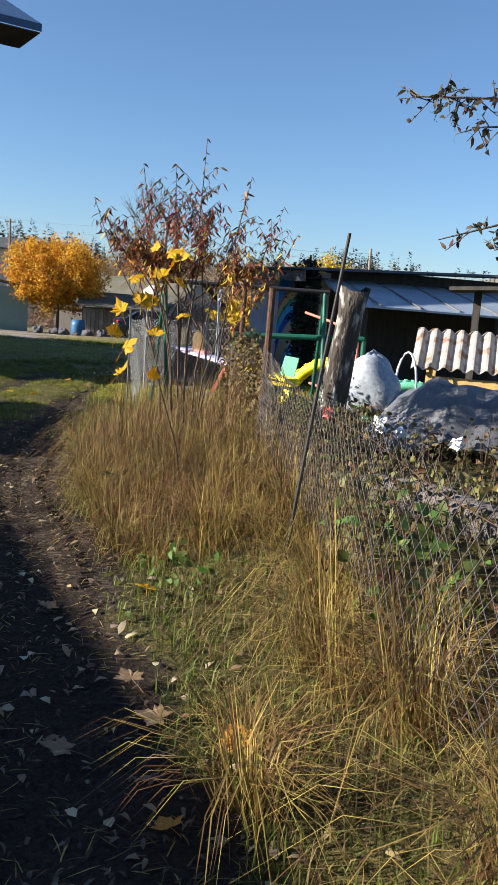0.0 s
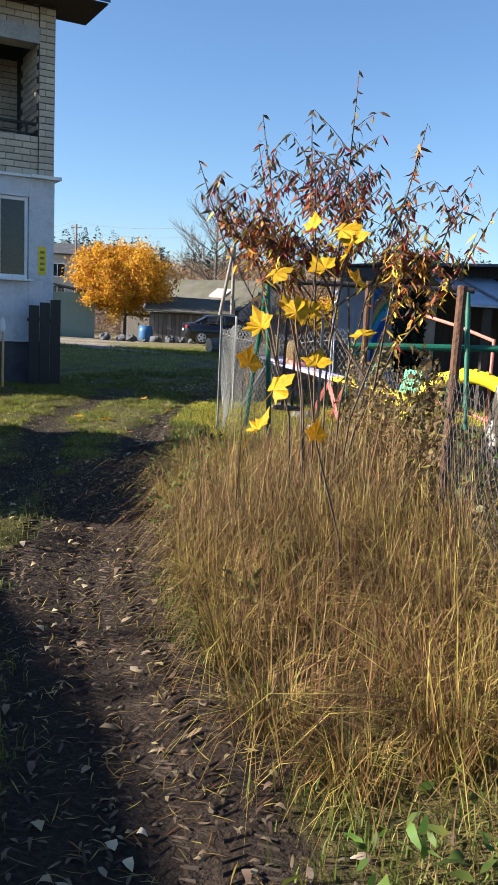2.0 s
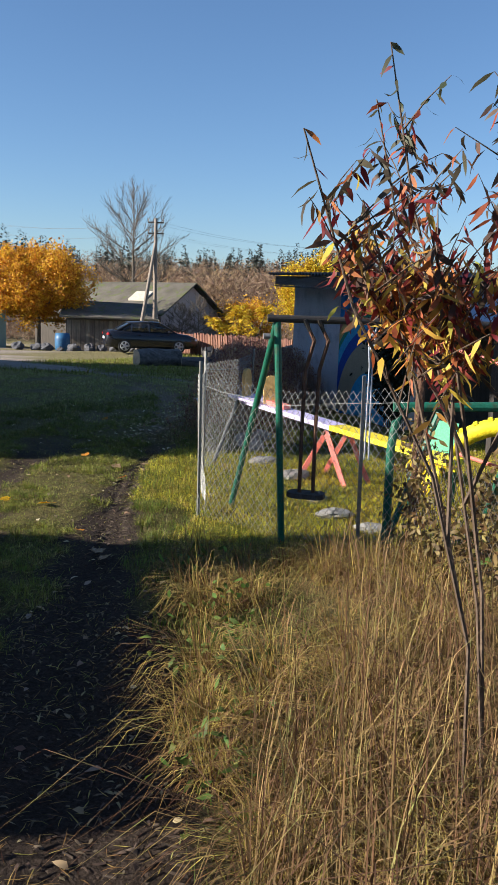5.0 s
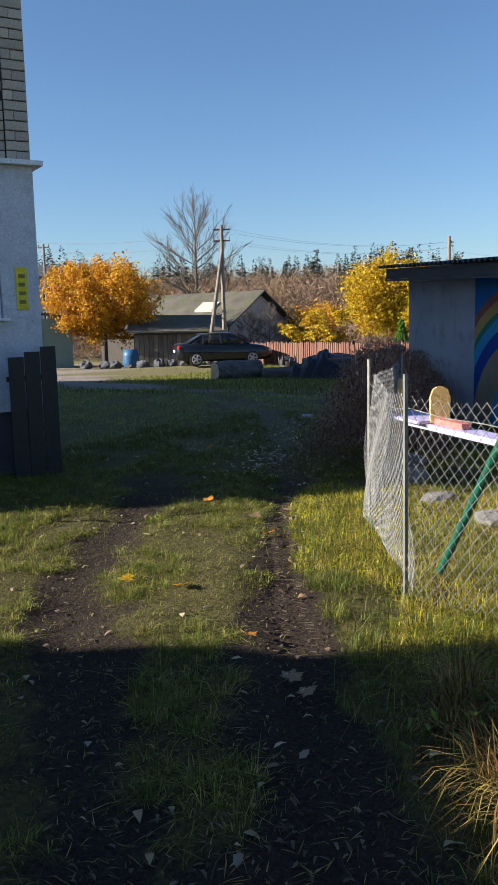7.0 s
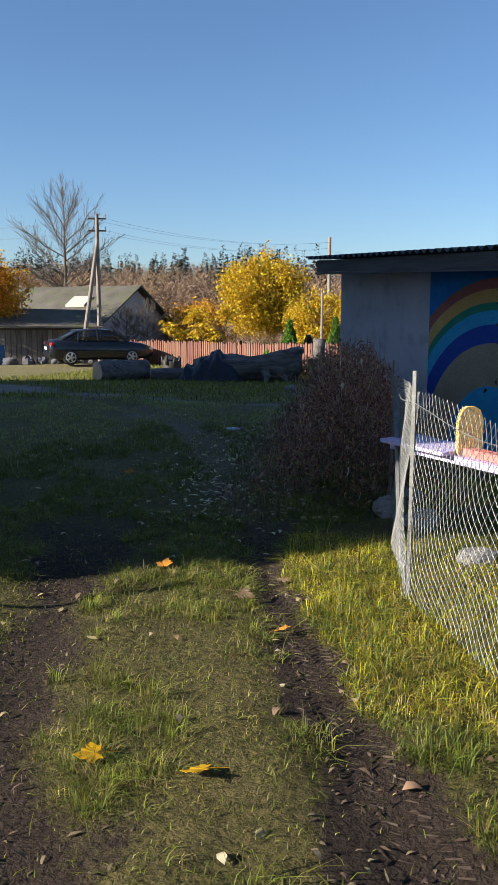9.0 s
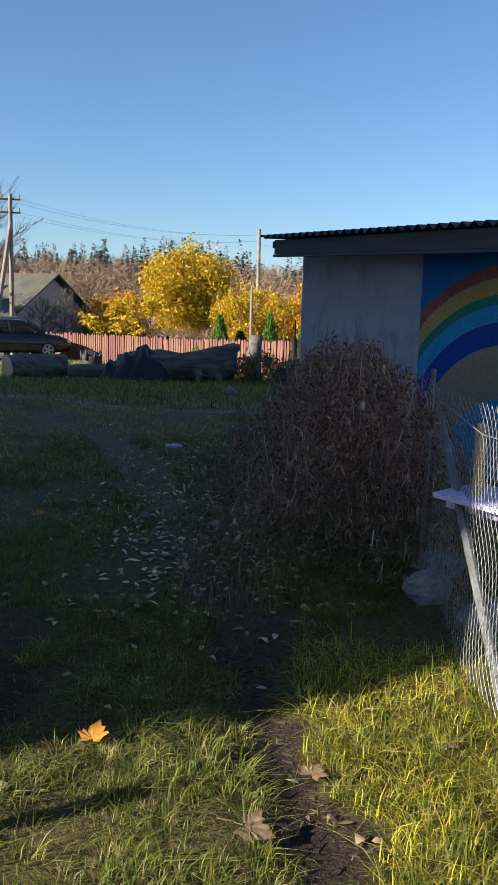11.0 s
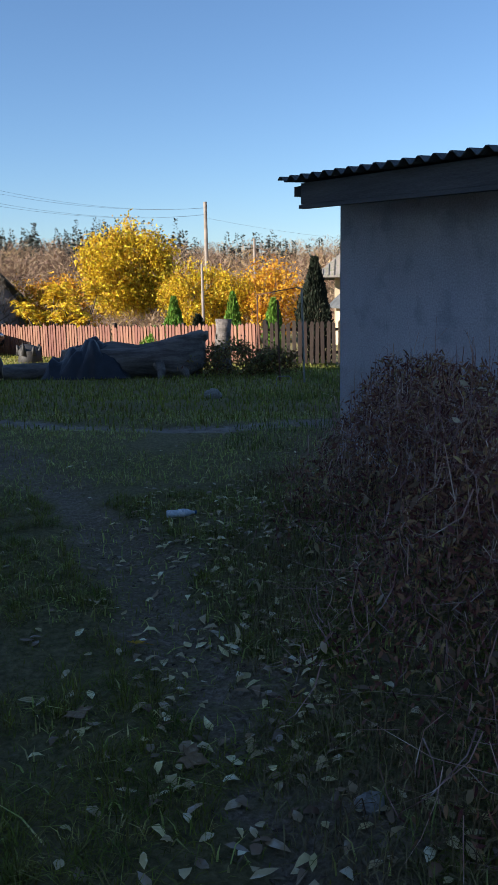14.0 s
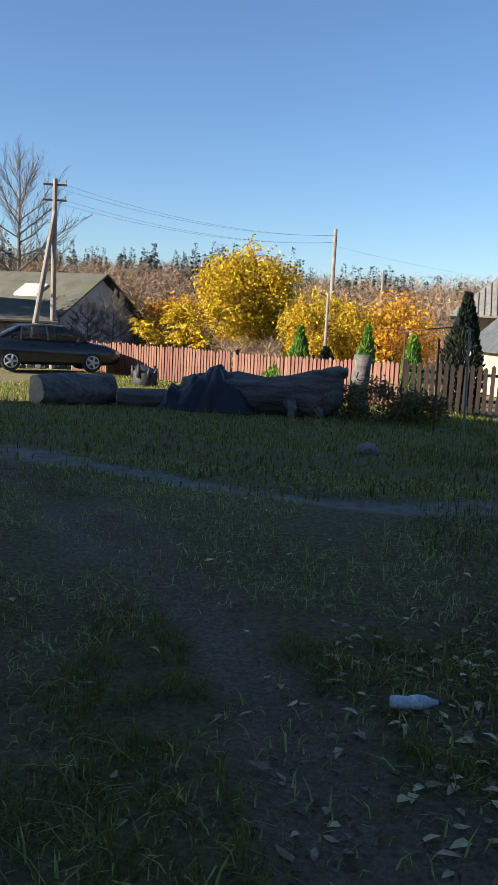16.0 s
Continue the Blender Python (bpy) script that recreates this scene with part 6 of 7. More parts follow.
def bare_tree(x, y, h, label, seed, depth=5, r=0.2, spread=0.55):
    t = thing("bare_tree", (x, y, gh(x, y)), label, "tree")
    rr = random.Random(seed)
    g, tw = Geo(), Geo()

    def bough(p, d, L, rad, k):
        """A bough that curves upward and carries smaller ones along its outer part."""
        q1 = p + d * L * 0.5
        d2 = (d + Vector((rr.uniform(-0.25, 0.25), rr.uniform(-0.25, 0.25), 0.3))).normalized()
        q2 = q1 + d2 * L * 0.5
        (g if k > 1 else tw).tube([p, q1, q2], [rad, rad * 0.75, max(rad * 0.4, 0.006)], 6 if k > 1 else 3, k > 1)
        if k == 0:
            return
        for i in range(9 if k > 1 else 7):
            u = 0.2 + 0.8 * (i + rr.random()) / (9 if k > 1 else 7)
            o = p.lerp(q1, u * 2) if u < 0.5 else q1.lerp(q2, u * 2 - 1)
            a = rr.uniform(0, 6.28)
            nd = ((d if u < 0.5 else d2) + Vector((math.cos(a), math.sin(a), rr.uniform(-0.15, 0.35))) * spread * 1.5).normalized()
            bough(o, nd, L * rr.uniform(0.38, 0.55), max(rad * 0.45, 0.008), k - 1)

    top = Vector((0.12 * r, 0, h * 0.8))
    g.tube([(0, 0, -0.1), (0.1 * r, 0, h * 0.3), (-0.3 * r, 0.2 * r, h * 0.55), top], [r, r * 0.8, r * 0.5, r * 0.2], 8)
    for i in range(depth * 4):
        u = (i + 0.5) / (depth * 4)
        a = i * 2.4
        out = math.sin(math.pi * (0.2 + 0.75 * u))
        d = Vector((math.cos(a) * out, math.sin(a) * out, 0.22 + 0.6 * u)).normalized()
        bough(Vector((0, 0, h * (0.28 + 0.5 * u))), d, h * (0.13 + 0.15 * out * (1 - 0.25 * u)), r * (0.42 - 0.25 * u), 2)
    part("trunk", g, bark, t)
    tagged(part("twig", tw, bark, t), kind="stuff")


bare_tree(-31.0, 62.9, 12.2, "tall bare leafless tree behind the barn", 12, 6, 0.16, 0.42)
bare_tree(-20.5, 49.5, 3.4, "small bare tree against the barn gable", 6, 4, 0.05)
bare_tree(-21.4, 49.0, 3.0, "small bare tree with a few leaves by the barn", 8, 4, 0.045)

# dark conifer shrub before the barn gable, brush by the stump
for (x, y), r, h, m, nm, lb in (((-22.3, 50.0), 0.9, 1.7, thuja_shade_green, "dark_shrub", "dark spreading juniper against the barn gable"), ((-9.5, 33.3), 1.15, 0.75, bramble, "low_bush", "dark low brush around a broken stump"), ((-8.6, 33.6), 0.6, 0.55, bramble, "low_bush", "low leafy brush in front of the fence")):
    n = int(2600 * r)
    v, f = leaves(clump_points((0, 0, h * 0.45), r, r * 0.7, h * 0.55, int(60 * r), 40, 0.1), 0.09, 0.04)
    b_ = new(nm, np_mesh(nm, v, f, m))
    b_.location = (x, y, gh(x, y))
    tagged(b_, lb, "shrub")


# ---- far woods ----
def far_woods():
    n = 3600
    a = np.radians(RNG.uniform(60, 152, n))
    d = RNG.uniform(110, 255, n)
    x, y = -8 + d * np.cos(a), 15 + d * np.sin(a)
    h = (3.4 + d * 0.041) * RNG.uniform(0.75, 1.12, n) * (0.92 + 0.16 * waves(x, y, 0.03, 3)) * np.where(a > math.radians(97), 1.0, 0.86)
    k = 64
    u = RNG.uniform(0.12, 1.0, (n, k))
    rad = h[:, None] * 0.27 * np.sqrt(np.maximum(0.02, 1 - (2 * u - 1.0) ** 2)) * RNG.uniform(0.1, 1, (n, k))
    b = RNG.uniform(0, 6.28, (n, k))
    p = np.stack([x[:, None] + rad * np.cos(b), y[:, None] + rad * np.sin(b), height(x, y)[:, None] + u * h[:, None]], -1).reshape(-1, 3)
    dr = np.stack([np.cos(b) * 0.8, np.sin(b) * 0.8, RNG.uniform(0.1, 1.2, (n, k))], -1).reshape(-1, 3)
    v, f = leaves(p, 1.25, 0.12, 0, dirs=dr * 2, fine=False)
    tagged(new("birch_wood", np_mesh("birch_wood", v, f, far_brown)), "hazy brown leafless woods on the far rise", "woods", kind="stuff")
    n = 620
    a = np.radians(np.concatenate([RNG.uniform(100, 150, 500), RNG.uniform(62, 100, 120)]))
    d = RNG.uniform(170, 255, n)
    x, y = -8 + d * np.cos(a), 15 + d * np.sin(a)
    h = (3.9 + d * 0.046) * RNG.uniform(0.8, 1.25, n) * np.where(a > math.radians(97), 1.0, 0.82) * (0.9 + 0.25 * waves(x, y, 0.05, 9))
    z = height(x, y)
    k = 150
    u = RNG.uniform(0.05, 0.97, (n, k))
    b = RNG.uniform(0, 6.28, (n, k))
    rad = (1.02 - u) * h[:, None] * 0.25
    p = np.stack([x[:, None] + rad * np.cos(b) * 0.3, y[:, None] + rad * np.sin(b) * 0.3, z[:, None] + u * h[:, None]], -1).reshape(-1, 3)
    dr = np.stack([np.cos(b), np.sin(b), -0.25 + 0.9 * u ** 3], -1).reshape(-1, 3)
    v, f = leaves(p, 1.0, 0.42, 0, dirs=dr * 5, fine=False)
    L = np.repeat(np.maximum(rad.ravel(), 0.55), 4)[:, None]
    v = np.repeat(p, 4, 0) + (v - np.repeat(p, 4, 0)) * L * 1.05
    tagged(new("spruce_wood", np_mesh("spruce_wood", v, f, far_spruce)), "dark spruces along the skyline", "woods", kind="stuff")
    n = 9000
    a = np.radians(RNG.uniform(62, 142, n))
    d = RNG.uniform(46, 108, n)
    x, y = -8 + d * np.cos(a), 15 + d * np.sin(a)
    keep = ~((np.abs(x + 25) < 6.5) & (np.abs(y - 54) < 9)) & ~((np.abs(x + 2) < 7) & (np.abs(y - 57) < 7)) & (dist_to(ROAD, x, y)[0] > 4) & (y > 56)
    x, y = x[keep], y[keep]
    n, k = len(x), 22
    h = RNG.uniform(0.9, 2.4, n) * (1 + 0.4 * waves(x, y, 0.1, 4))
    u = RNG.uniform(0.05, 1, (n, k))
    b = RNG.uniform(0, 6.28, (n, k))
    rad = h[:, None] * 0.42 * np.sqrt(np.maximum(0.03, 1 - u ** 2)) * RNG.uniform(0.2, 1, (n, k))
    p = np.stack([x[:, None] + rad * np.cos(b), y[:, None] + rad * np.sin(b), height(x, y)[:, None] + u * h[:, None] * 0.9], -1).reshape(-1, 3)
    dr = np.stack([np.cos(b) * 0.8, np.sin(b) * 0.8, RNG.uniform(0, 1.2, (n, k))], -1).reshape(-1, 3)
    v, f = leaves(p, 0.6, 0.04, 0, dirs=dr * 2, fine=False)
    tagged(new("dry_scrub", np_mesh("dry_scrub", v, f, far_brown)), "brown dry scrub behind the gardens", "scrub", kind="stuff")


far_woods()


# ---- peach sapling, maple sapling, apple branch ----
def build_peach():
    bx, by = -3.45, 8.5
    z = gh(bx, by)
    t = thing("peach_sapling", (bx, by, z), "many-stemmed peach sapling with long red and gold leaves", "tree")
    tips = [(-4.02, 8.02, 2.07), (-3.93, 8.6, 2.42), (-3.6, 8.5, 2.4), (-3.35, 8.5, 2.59), (-2.97, 8.5, 2.31), (-2.7, 8.5, 2.1), (-2.58, 8.5, 1.9), (-3.97, 8.65, 2.28), (-3.93, 8.3, 1.95), (-3.75, 8.15, 1.9), (-3.48, 8.25, 2.15), (-3.2, 8.3, 2.05), (-3.5, 8.8, 2.2), (-4.02, 8.45, 1.85), (-3.0, 8.4, 1.8), (-3.3, 8.6, 1.78), (-3.7, 8.5, 1.75), (-3.98, 8.2, 1.78), (-2.85, 8.5, 1.6), (-3.55, 8.3, 1.6)]
    rr = random.Random(3)
    P = {"red": [], "gold": [], "dark": []}
    D = {"red": [], "gold": [], "dark": []}

    def leafy(p, d):
        hgt, wx = p.z + z, p.x + bx
        if hgt < 1.12 + 0.43 * min(1, max(0, (-3.6 - wx) / 0.2)) or wx < -4.02 - 0.16 * (p.y + by - 8.0):
            return
        w = hgt + rr.uniform(-0.3, 0.3)
        k = ("dark" if rr.random() < 0.8 else "red") if w > 1.92 else ("red" if w > 1.68 else "gold")
        if k == "gold" and rr.random() < 0.3:
            k = rr.choice(("red", "dark"))
        P[k].append(tuple(p))
        D[k].append((d.x, d.y, d.z - 0.7))

    tw, mains = Geo(), []
    for i, tp in enumerate(tips):
        top = Vector(tp) - Vector((bx, by, z))
        g = Geo()
        root = Vector((top.x * 0.15 + rr.uniform(-0.05, 0.05), top.y * 0.15 + rr.uniform(-0.05, 0.05), -0.1))
        pts = [root, Vector((top.x * 0.24, top.y * 0.24, top.z * 0.33)), Vector((top.x * 0.45, top.y * 0.45, top.z * 0.58)), Vector((top.x * 0.8, top.y * 0.8, top.z * 0.8)), top]
        if i >= 8:  # a side branch of one of the main stems
            m = mains[i % 8]
            root = m[1].lerp(m[2], 0.2 + 0.05 * (i - 8))
            pts = [root] + [root.lerp(top, k) + Vector((0, 0, 0.08 * math.sin(math.pi * k))) for k in (0.25, 0.5, 0.75)] + [top]
        else:
            mains.append(pts)
        g.tube(pts, [0.007, 0.006, 0.005, 0.004, 0.002], 6)

        def along(u):
            j = min(3, int(u * 4))
            return pts[j].lerp(pts[j + 1], u * 4 - j)

        for k in range(30):
            u = 0.5 + 0.5 * k / 29
            a = k * 2.4
            leafy(along(u), Vector((math.cos(a), math.sin(a), rr.uniform(-0.1, 0.5))))
        for k in range(15):
            u = rr.uniform(0.5, 0.9)
            p = along(u)
            a = rr.uniform(0, 6.28)
            d = Vector((math.cos(a), math.sin(a), rr.uniform(0.5, 1.6))).normalized()
            q = p + d * rr.uniform(0.08, 0.3)
            if q.z + z < 1.5 and q.x + bx < -3.6 or q.x + bx < -4.02:
                continue
            tw.tube([p, p.lerp(q, 0.5) + Vector((0, 0, 0.01)), q], [0.003, 0.002, 0.001], 4)
            for m in range(9):
                b = a + m * 2.4
                leafy(p.lerp(q, 0.15 + 0.85 * m / 8), Vector((math.cos(b), math.sin(b), rr.uniform(-0.2, 0.4))))
        part("stem", g, twig, t)
    tagged(part("twig", tw, twig, t), kind="stuff")
    for k, m in (("red", peach_red), ("gold", peach_gold), ("dark", peach_dark)):
        v, f = leaves(np.array(P[k]), 0.066, 0.015, 0.5, dirs=np.array(D[k]))
        part("foliage", np_mesh("foliage", v, f, m), m, t)


build_peach()


def maple_leaf_mesh(name, m, curl=0.15, seed=1):
    """A five-lobed leaf, cupped and thick enough to cast an edge."""
    rr = random.Random(seed)
    out = []
    for ang, r in ((270, 0.1), (240, 0.4), (218, 0.74), (205, 0.58), (188, 0.66), (170, 0.98), (156, 0.78), (148, 0.84), (138, 0.64), (122, 0.84), (110, 0.82), (90, 1.12), (70, 0.82), (58, 0.84), (42, 0.64), (32, 0.84), (24, 0.78), (10, 0.98), (352, 0.66), (335, 0.58), (322, 0.74), (300, 0.4)):
        r *= rr.uniform(0.9, 1.08)
        a = radians(ang)
        out.append((r * math.cos(a) * 0.5, r * math.sin(a) * 0.5 + 0.1, curl * r * r * rr.uniform(0.3, 1.1)))
    g = Geo()
    k = len(out)
    vs = [(0, 0.05, 0)] + out + [(0, 0.05, -0.012)] + [(x, y, z_ - 0.012) for x, y, z_ in out]
    fs = [(0, 1 + i, 1 + (i + 1) % k) for i in range(k)] + [(k + 1, k + 2 + (i + 1) % k, k + 2 + i) for i in range(k)]
    fs += [(1 + i, k + 2 + i, k + 2 + (i + 1) % k, 1 + (i + 1) % k) for i in range(k)]
    g.add(vs, fs)
    g.tube([(0, 0.05, 0), (0.01, -0.3, -0.03), (0.03, -0.6, -0.1)], 0.012, 4)
    return mesh_of(name, g, m)


def build_maple():
    bx, by = -2.9, 7.4
    z = gh(bx, by)
    t = thing("maple_sapling", (bx, by, z), "thin maple sapling with a few large yellow leaves", "tree")
    part("stem", Geo().tube([(0, 0, -0.1), (-0.03, -0.1, 0.35), (-0.1, -0.25, 0.75), (-0.14, -0.33, 1.15), (-0.1, -0.35, 1.5)], [0.006, 0.005, 0.004, 0.003, 0.002], 6), twig, t)
    me = [maple_leaf_mesh("maple_leaf", maple_yellow, c, i) for i, c in enumerate((0.12, 0.25, -0.2))]
    rr = random.Random(5)
    for i, (x, y, zz) in enumerate([(-3.19, 6.89, 1.08), (-3.14, 6.88, 1.22), (-3.01, 6.69, 1.02), (-2.95, 6.95, 1.1), (-3.08, 7.0, 1.3), (-3.18, 7.05, 1.42), (-2.98, 7.08, 1.45), (-2.85, 7.05, 1.4), (-3.0, 6.85, 1.28), (-2.9, 6.85, 0.85), (-3.15, 6.9, 0.85), (-2.8, 7.0, 1.22), (-3.05, 7.1, 1.6), (-2.9, 7.15, 1.55), (-2.91, 6.99, 1.58), (-3.03, 7.06, 1.27), (-2.85, 6.91, 1.49)]):
        p = Vector((x - bx, y - by, zz - z + 0.04))
        o = part("leaf", me[i % 3], maple_yellow, t)
        s = rr.uniform(0.1, 0.15)
        o.matrix_basis = Matrix.Translation(p) @ Euler((radians(rr.uniform(25, 75)), radians(rr.uniform(-30, 30)), radians(rr.uniform(-60, 60)))).to_matrix().to_4x4() @ Matrix.Diagonal((s, s, s, 1))


build_maple()


def build_apple():
    bx, by = 1.3, 8.2
    z = gh(bx, by)
    t = thing("apple_tree", (bx, by, z), "apple tree whose thin leafy twigs hang over the garden", "tree")
    part("trunk", Geo().tube([(0, 0, -0.1), (-0.05, 0, 0.9), (-0.1, -0.05, 1.5)], [0.11, 0.09, 0.08], 9), bark, t)
    rr = random.Random(9)
    g, pts = Geo(), []
    for tip, n in (((-1.62, 7.4, 2.58), 60), ((-1.3, 7.45, 2.42), 26), ((-1.42, 7.44, 1.8), 16), ((-1.1, 7.4, 1.75), 24), ((-0.9, 7.5, 2.9), 50), ((0.2, 7.6, 3.2), 50), ((0.6, 8.6, 3.3), 50)):
        tip = Vector(tip) - Vector((bx, by, z))
        o = Vector((-0.1, -0.05, 1.45))
        m = o.lerp(tip, 0.55) + Vector((0, 0, 0.35))
        line = [o, o.lerp(m, 0.6) + Vector((0, 0, 0.1)), m, m.lerp(tip, 0.6) + Vector((0, 0, 0.04)), tip]
        g.tube(line, [0.05, 0.03, 0.018, 0.009, 0.004], 6)
        for k in range(n):
            u = rr.uniform(0.5, 1)
            j = min(3, int(u * 4))
            p = line[j].lerp(line[j + 1], u * 4 - j)
            q = p + Vector((rr.uniform(-1, 1), rr.uniform(-1, 1), rr.uniform(-1, 0.6))) * 0.16
            g.tube([p, q], [0.004, 0.002], 4)
            pts += [tuple(p.lerp(q, rr.uniform(0.4, 1))) for _ in range(3)]
    part("limbs", g, bark, t)
    v, f = leaves(np.array(pts), 0.055, 0.03, 0.2)
    part("foliage", np_mesh("foliage", v, f, peach_dark), peach_dark, t)


build_apple()


# ---- hedge and vine ----
def build_hedge():
    n = 30000
    u = RNG.uniform(0, 1, n)
    line = np.array([(-6.95, 15.9), (-7.15, 17.2), (-7.32, 18.6), (-7.42, 20.0), (-7.42, 21.3)])
    w = u * 4
    i = np.minimum(3, w.astype(int))
    c = line[i] + (line[i + 1] - line[i]) * (w - i)[:, None]
    v_ = RNG.uniform(0, 1, n) ** 0.85
    hz = 1.22 + 0.12 * np.sin(u * 9) + 0.1 * np.sin(u * 23 + 1) - 0.25 * np.exp(-((u) / 0.06) ** 2) - 0.06 - 0.4 * step(0.5, 1.0, u)
    half = (1.02 - 0.62 * v_) * (0.85 + 0.13 * np.sin(u * 17 + 2) + 0.09 * np.sin(u * 41 + v_ * 5)) * np.sqrt(np.maximum(0.05, 1 - (v_ * 0.92) ** 3))
    a = RNG.uniform(-1.05, 1.05, n)
    p = np.stack([c[:, 0] + half * a * 1.0, c[:, 1] + RNG.normal(size=n) * 0.12, v_ * hz], 1)
    p[:, 2] += height(p[:, 0], p[:, 1])
    dead = mat("dead_creeper_stem", (0.42, 0.25, 0.21), (0.26, 0.13, 0.1), 3, 0.85, 0, 12, c3=(0.52, 0.4, 0.33), vary=0.45, island=True)
    h = thing("creeper_hedge", (-7.2, 18.5, gh(-7.2, 18.5)), "brown tangled hedge of dying creeper beside the track", "hedge")
    p -= np.array([-7.2, 18.5, gh(-7.2, 18.5)])
    v, f = leaves(p, 0.042, 0.013, 0.7)
    part("foliage", np_mesh("foliage", v, f, hedge_leaf), hedge_leaf, h)
    k = RNG.choice(n, 1000)
    st = p[k]
    v, f = blades(st * np.array([1, 1, 0.35]), RNG.uniform(0.25, 0.6, len(k)), 0.004, 2.2, bow=True)
    tagged(part("stalk", np_mesh("stalks", v, f, twig), twig, h), kind="stuff")
    k = RNG.choice(n, 7000)
    st = p[k] * np.array([1.05, 1, 0.9]) + np.array([0, 0, 0.1])
    v, f = blades(st[:2200], RNG.uniform(0.15, 0.4, 2200), 0.004, 2.6, bow=True)
    v2, f2 = blades(st[2200:], RNG.uniform(0.2, 0.55, 4800), 0.0044, 2.4, (0, 0, -1.35), bow=True)
    v, f = np.concatenate([v, v2]), np.concatenate([f, f2 + len(v)])
    tagged(part("trailing_stem", np_mesh("trailing_stems", v, f, dead), dead, h), kind="stuff")
    k = RNG.choice(n, 800)
    v, f = leaves(p[k] * np.array([1.1, 1, 1]), 0.065, 0.026, 0.9)
    part("withered_leaves", np_mesh("withered_leaves", v, f, litter), litter, h)


build_hedge()


def build_vine():
    n = 5200
    x, zz = RNG.uniform(4.15, 5.2, n), RNG.uniform(0.2, 2.5, n)
    keep = (zz < 2.45 - 1.2 * np.abs(x - 4.7) ** 2) & (zz > 0.4 + 0.8 * np.sin(x * 5) * 0.3)
    p = np.stack([x, -0.08 - np.abs(RNG.normal(size=n)) * 0.12, zz], 1)[keep]
    t = thing("wall_vine", SM, "dark leafy vine climbing over the shed front", "vine")
    v, f = leaves(p, 0.08, 0.05, 0.5)
    part("foliage", np_mesh("foliage", v, f, thuja_shade_green), thuja_shade_green, t)
    g = Geo()
    for k in range(12):
        x0 = 4.3 + 0.06 * k
        g.tube([(x0, -0.05, 0), (x0 + 0.1, -0.08, 0.8), (x0 + 0.05 * k % 0.3, -0.1, 1.5), (x0 + 0.1, -0.06, 2.1)], 0.01, 5)
    part("stems", g, twig, t)


build_vine()


# ---- grasses, weeds and fallen leaves ----
def scatter(n, x0, x1, y0, y1):
    x, y = RNG.uniform(x0, x1, n), RNG.uniform(y0, y1, n)
    return x, y


def ground_points(x, y):
    return np.stack([x, y, height(x, y) - 0.01], 1)


def plant(name, v, f, m, label, category):
    tagged(new(name, np_mesh(name, v, f, m)), label, category, kind="stuff")


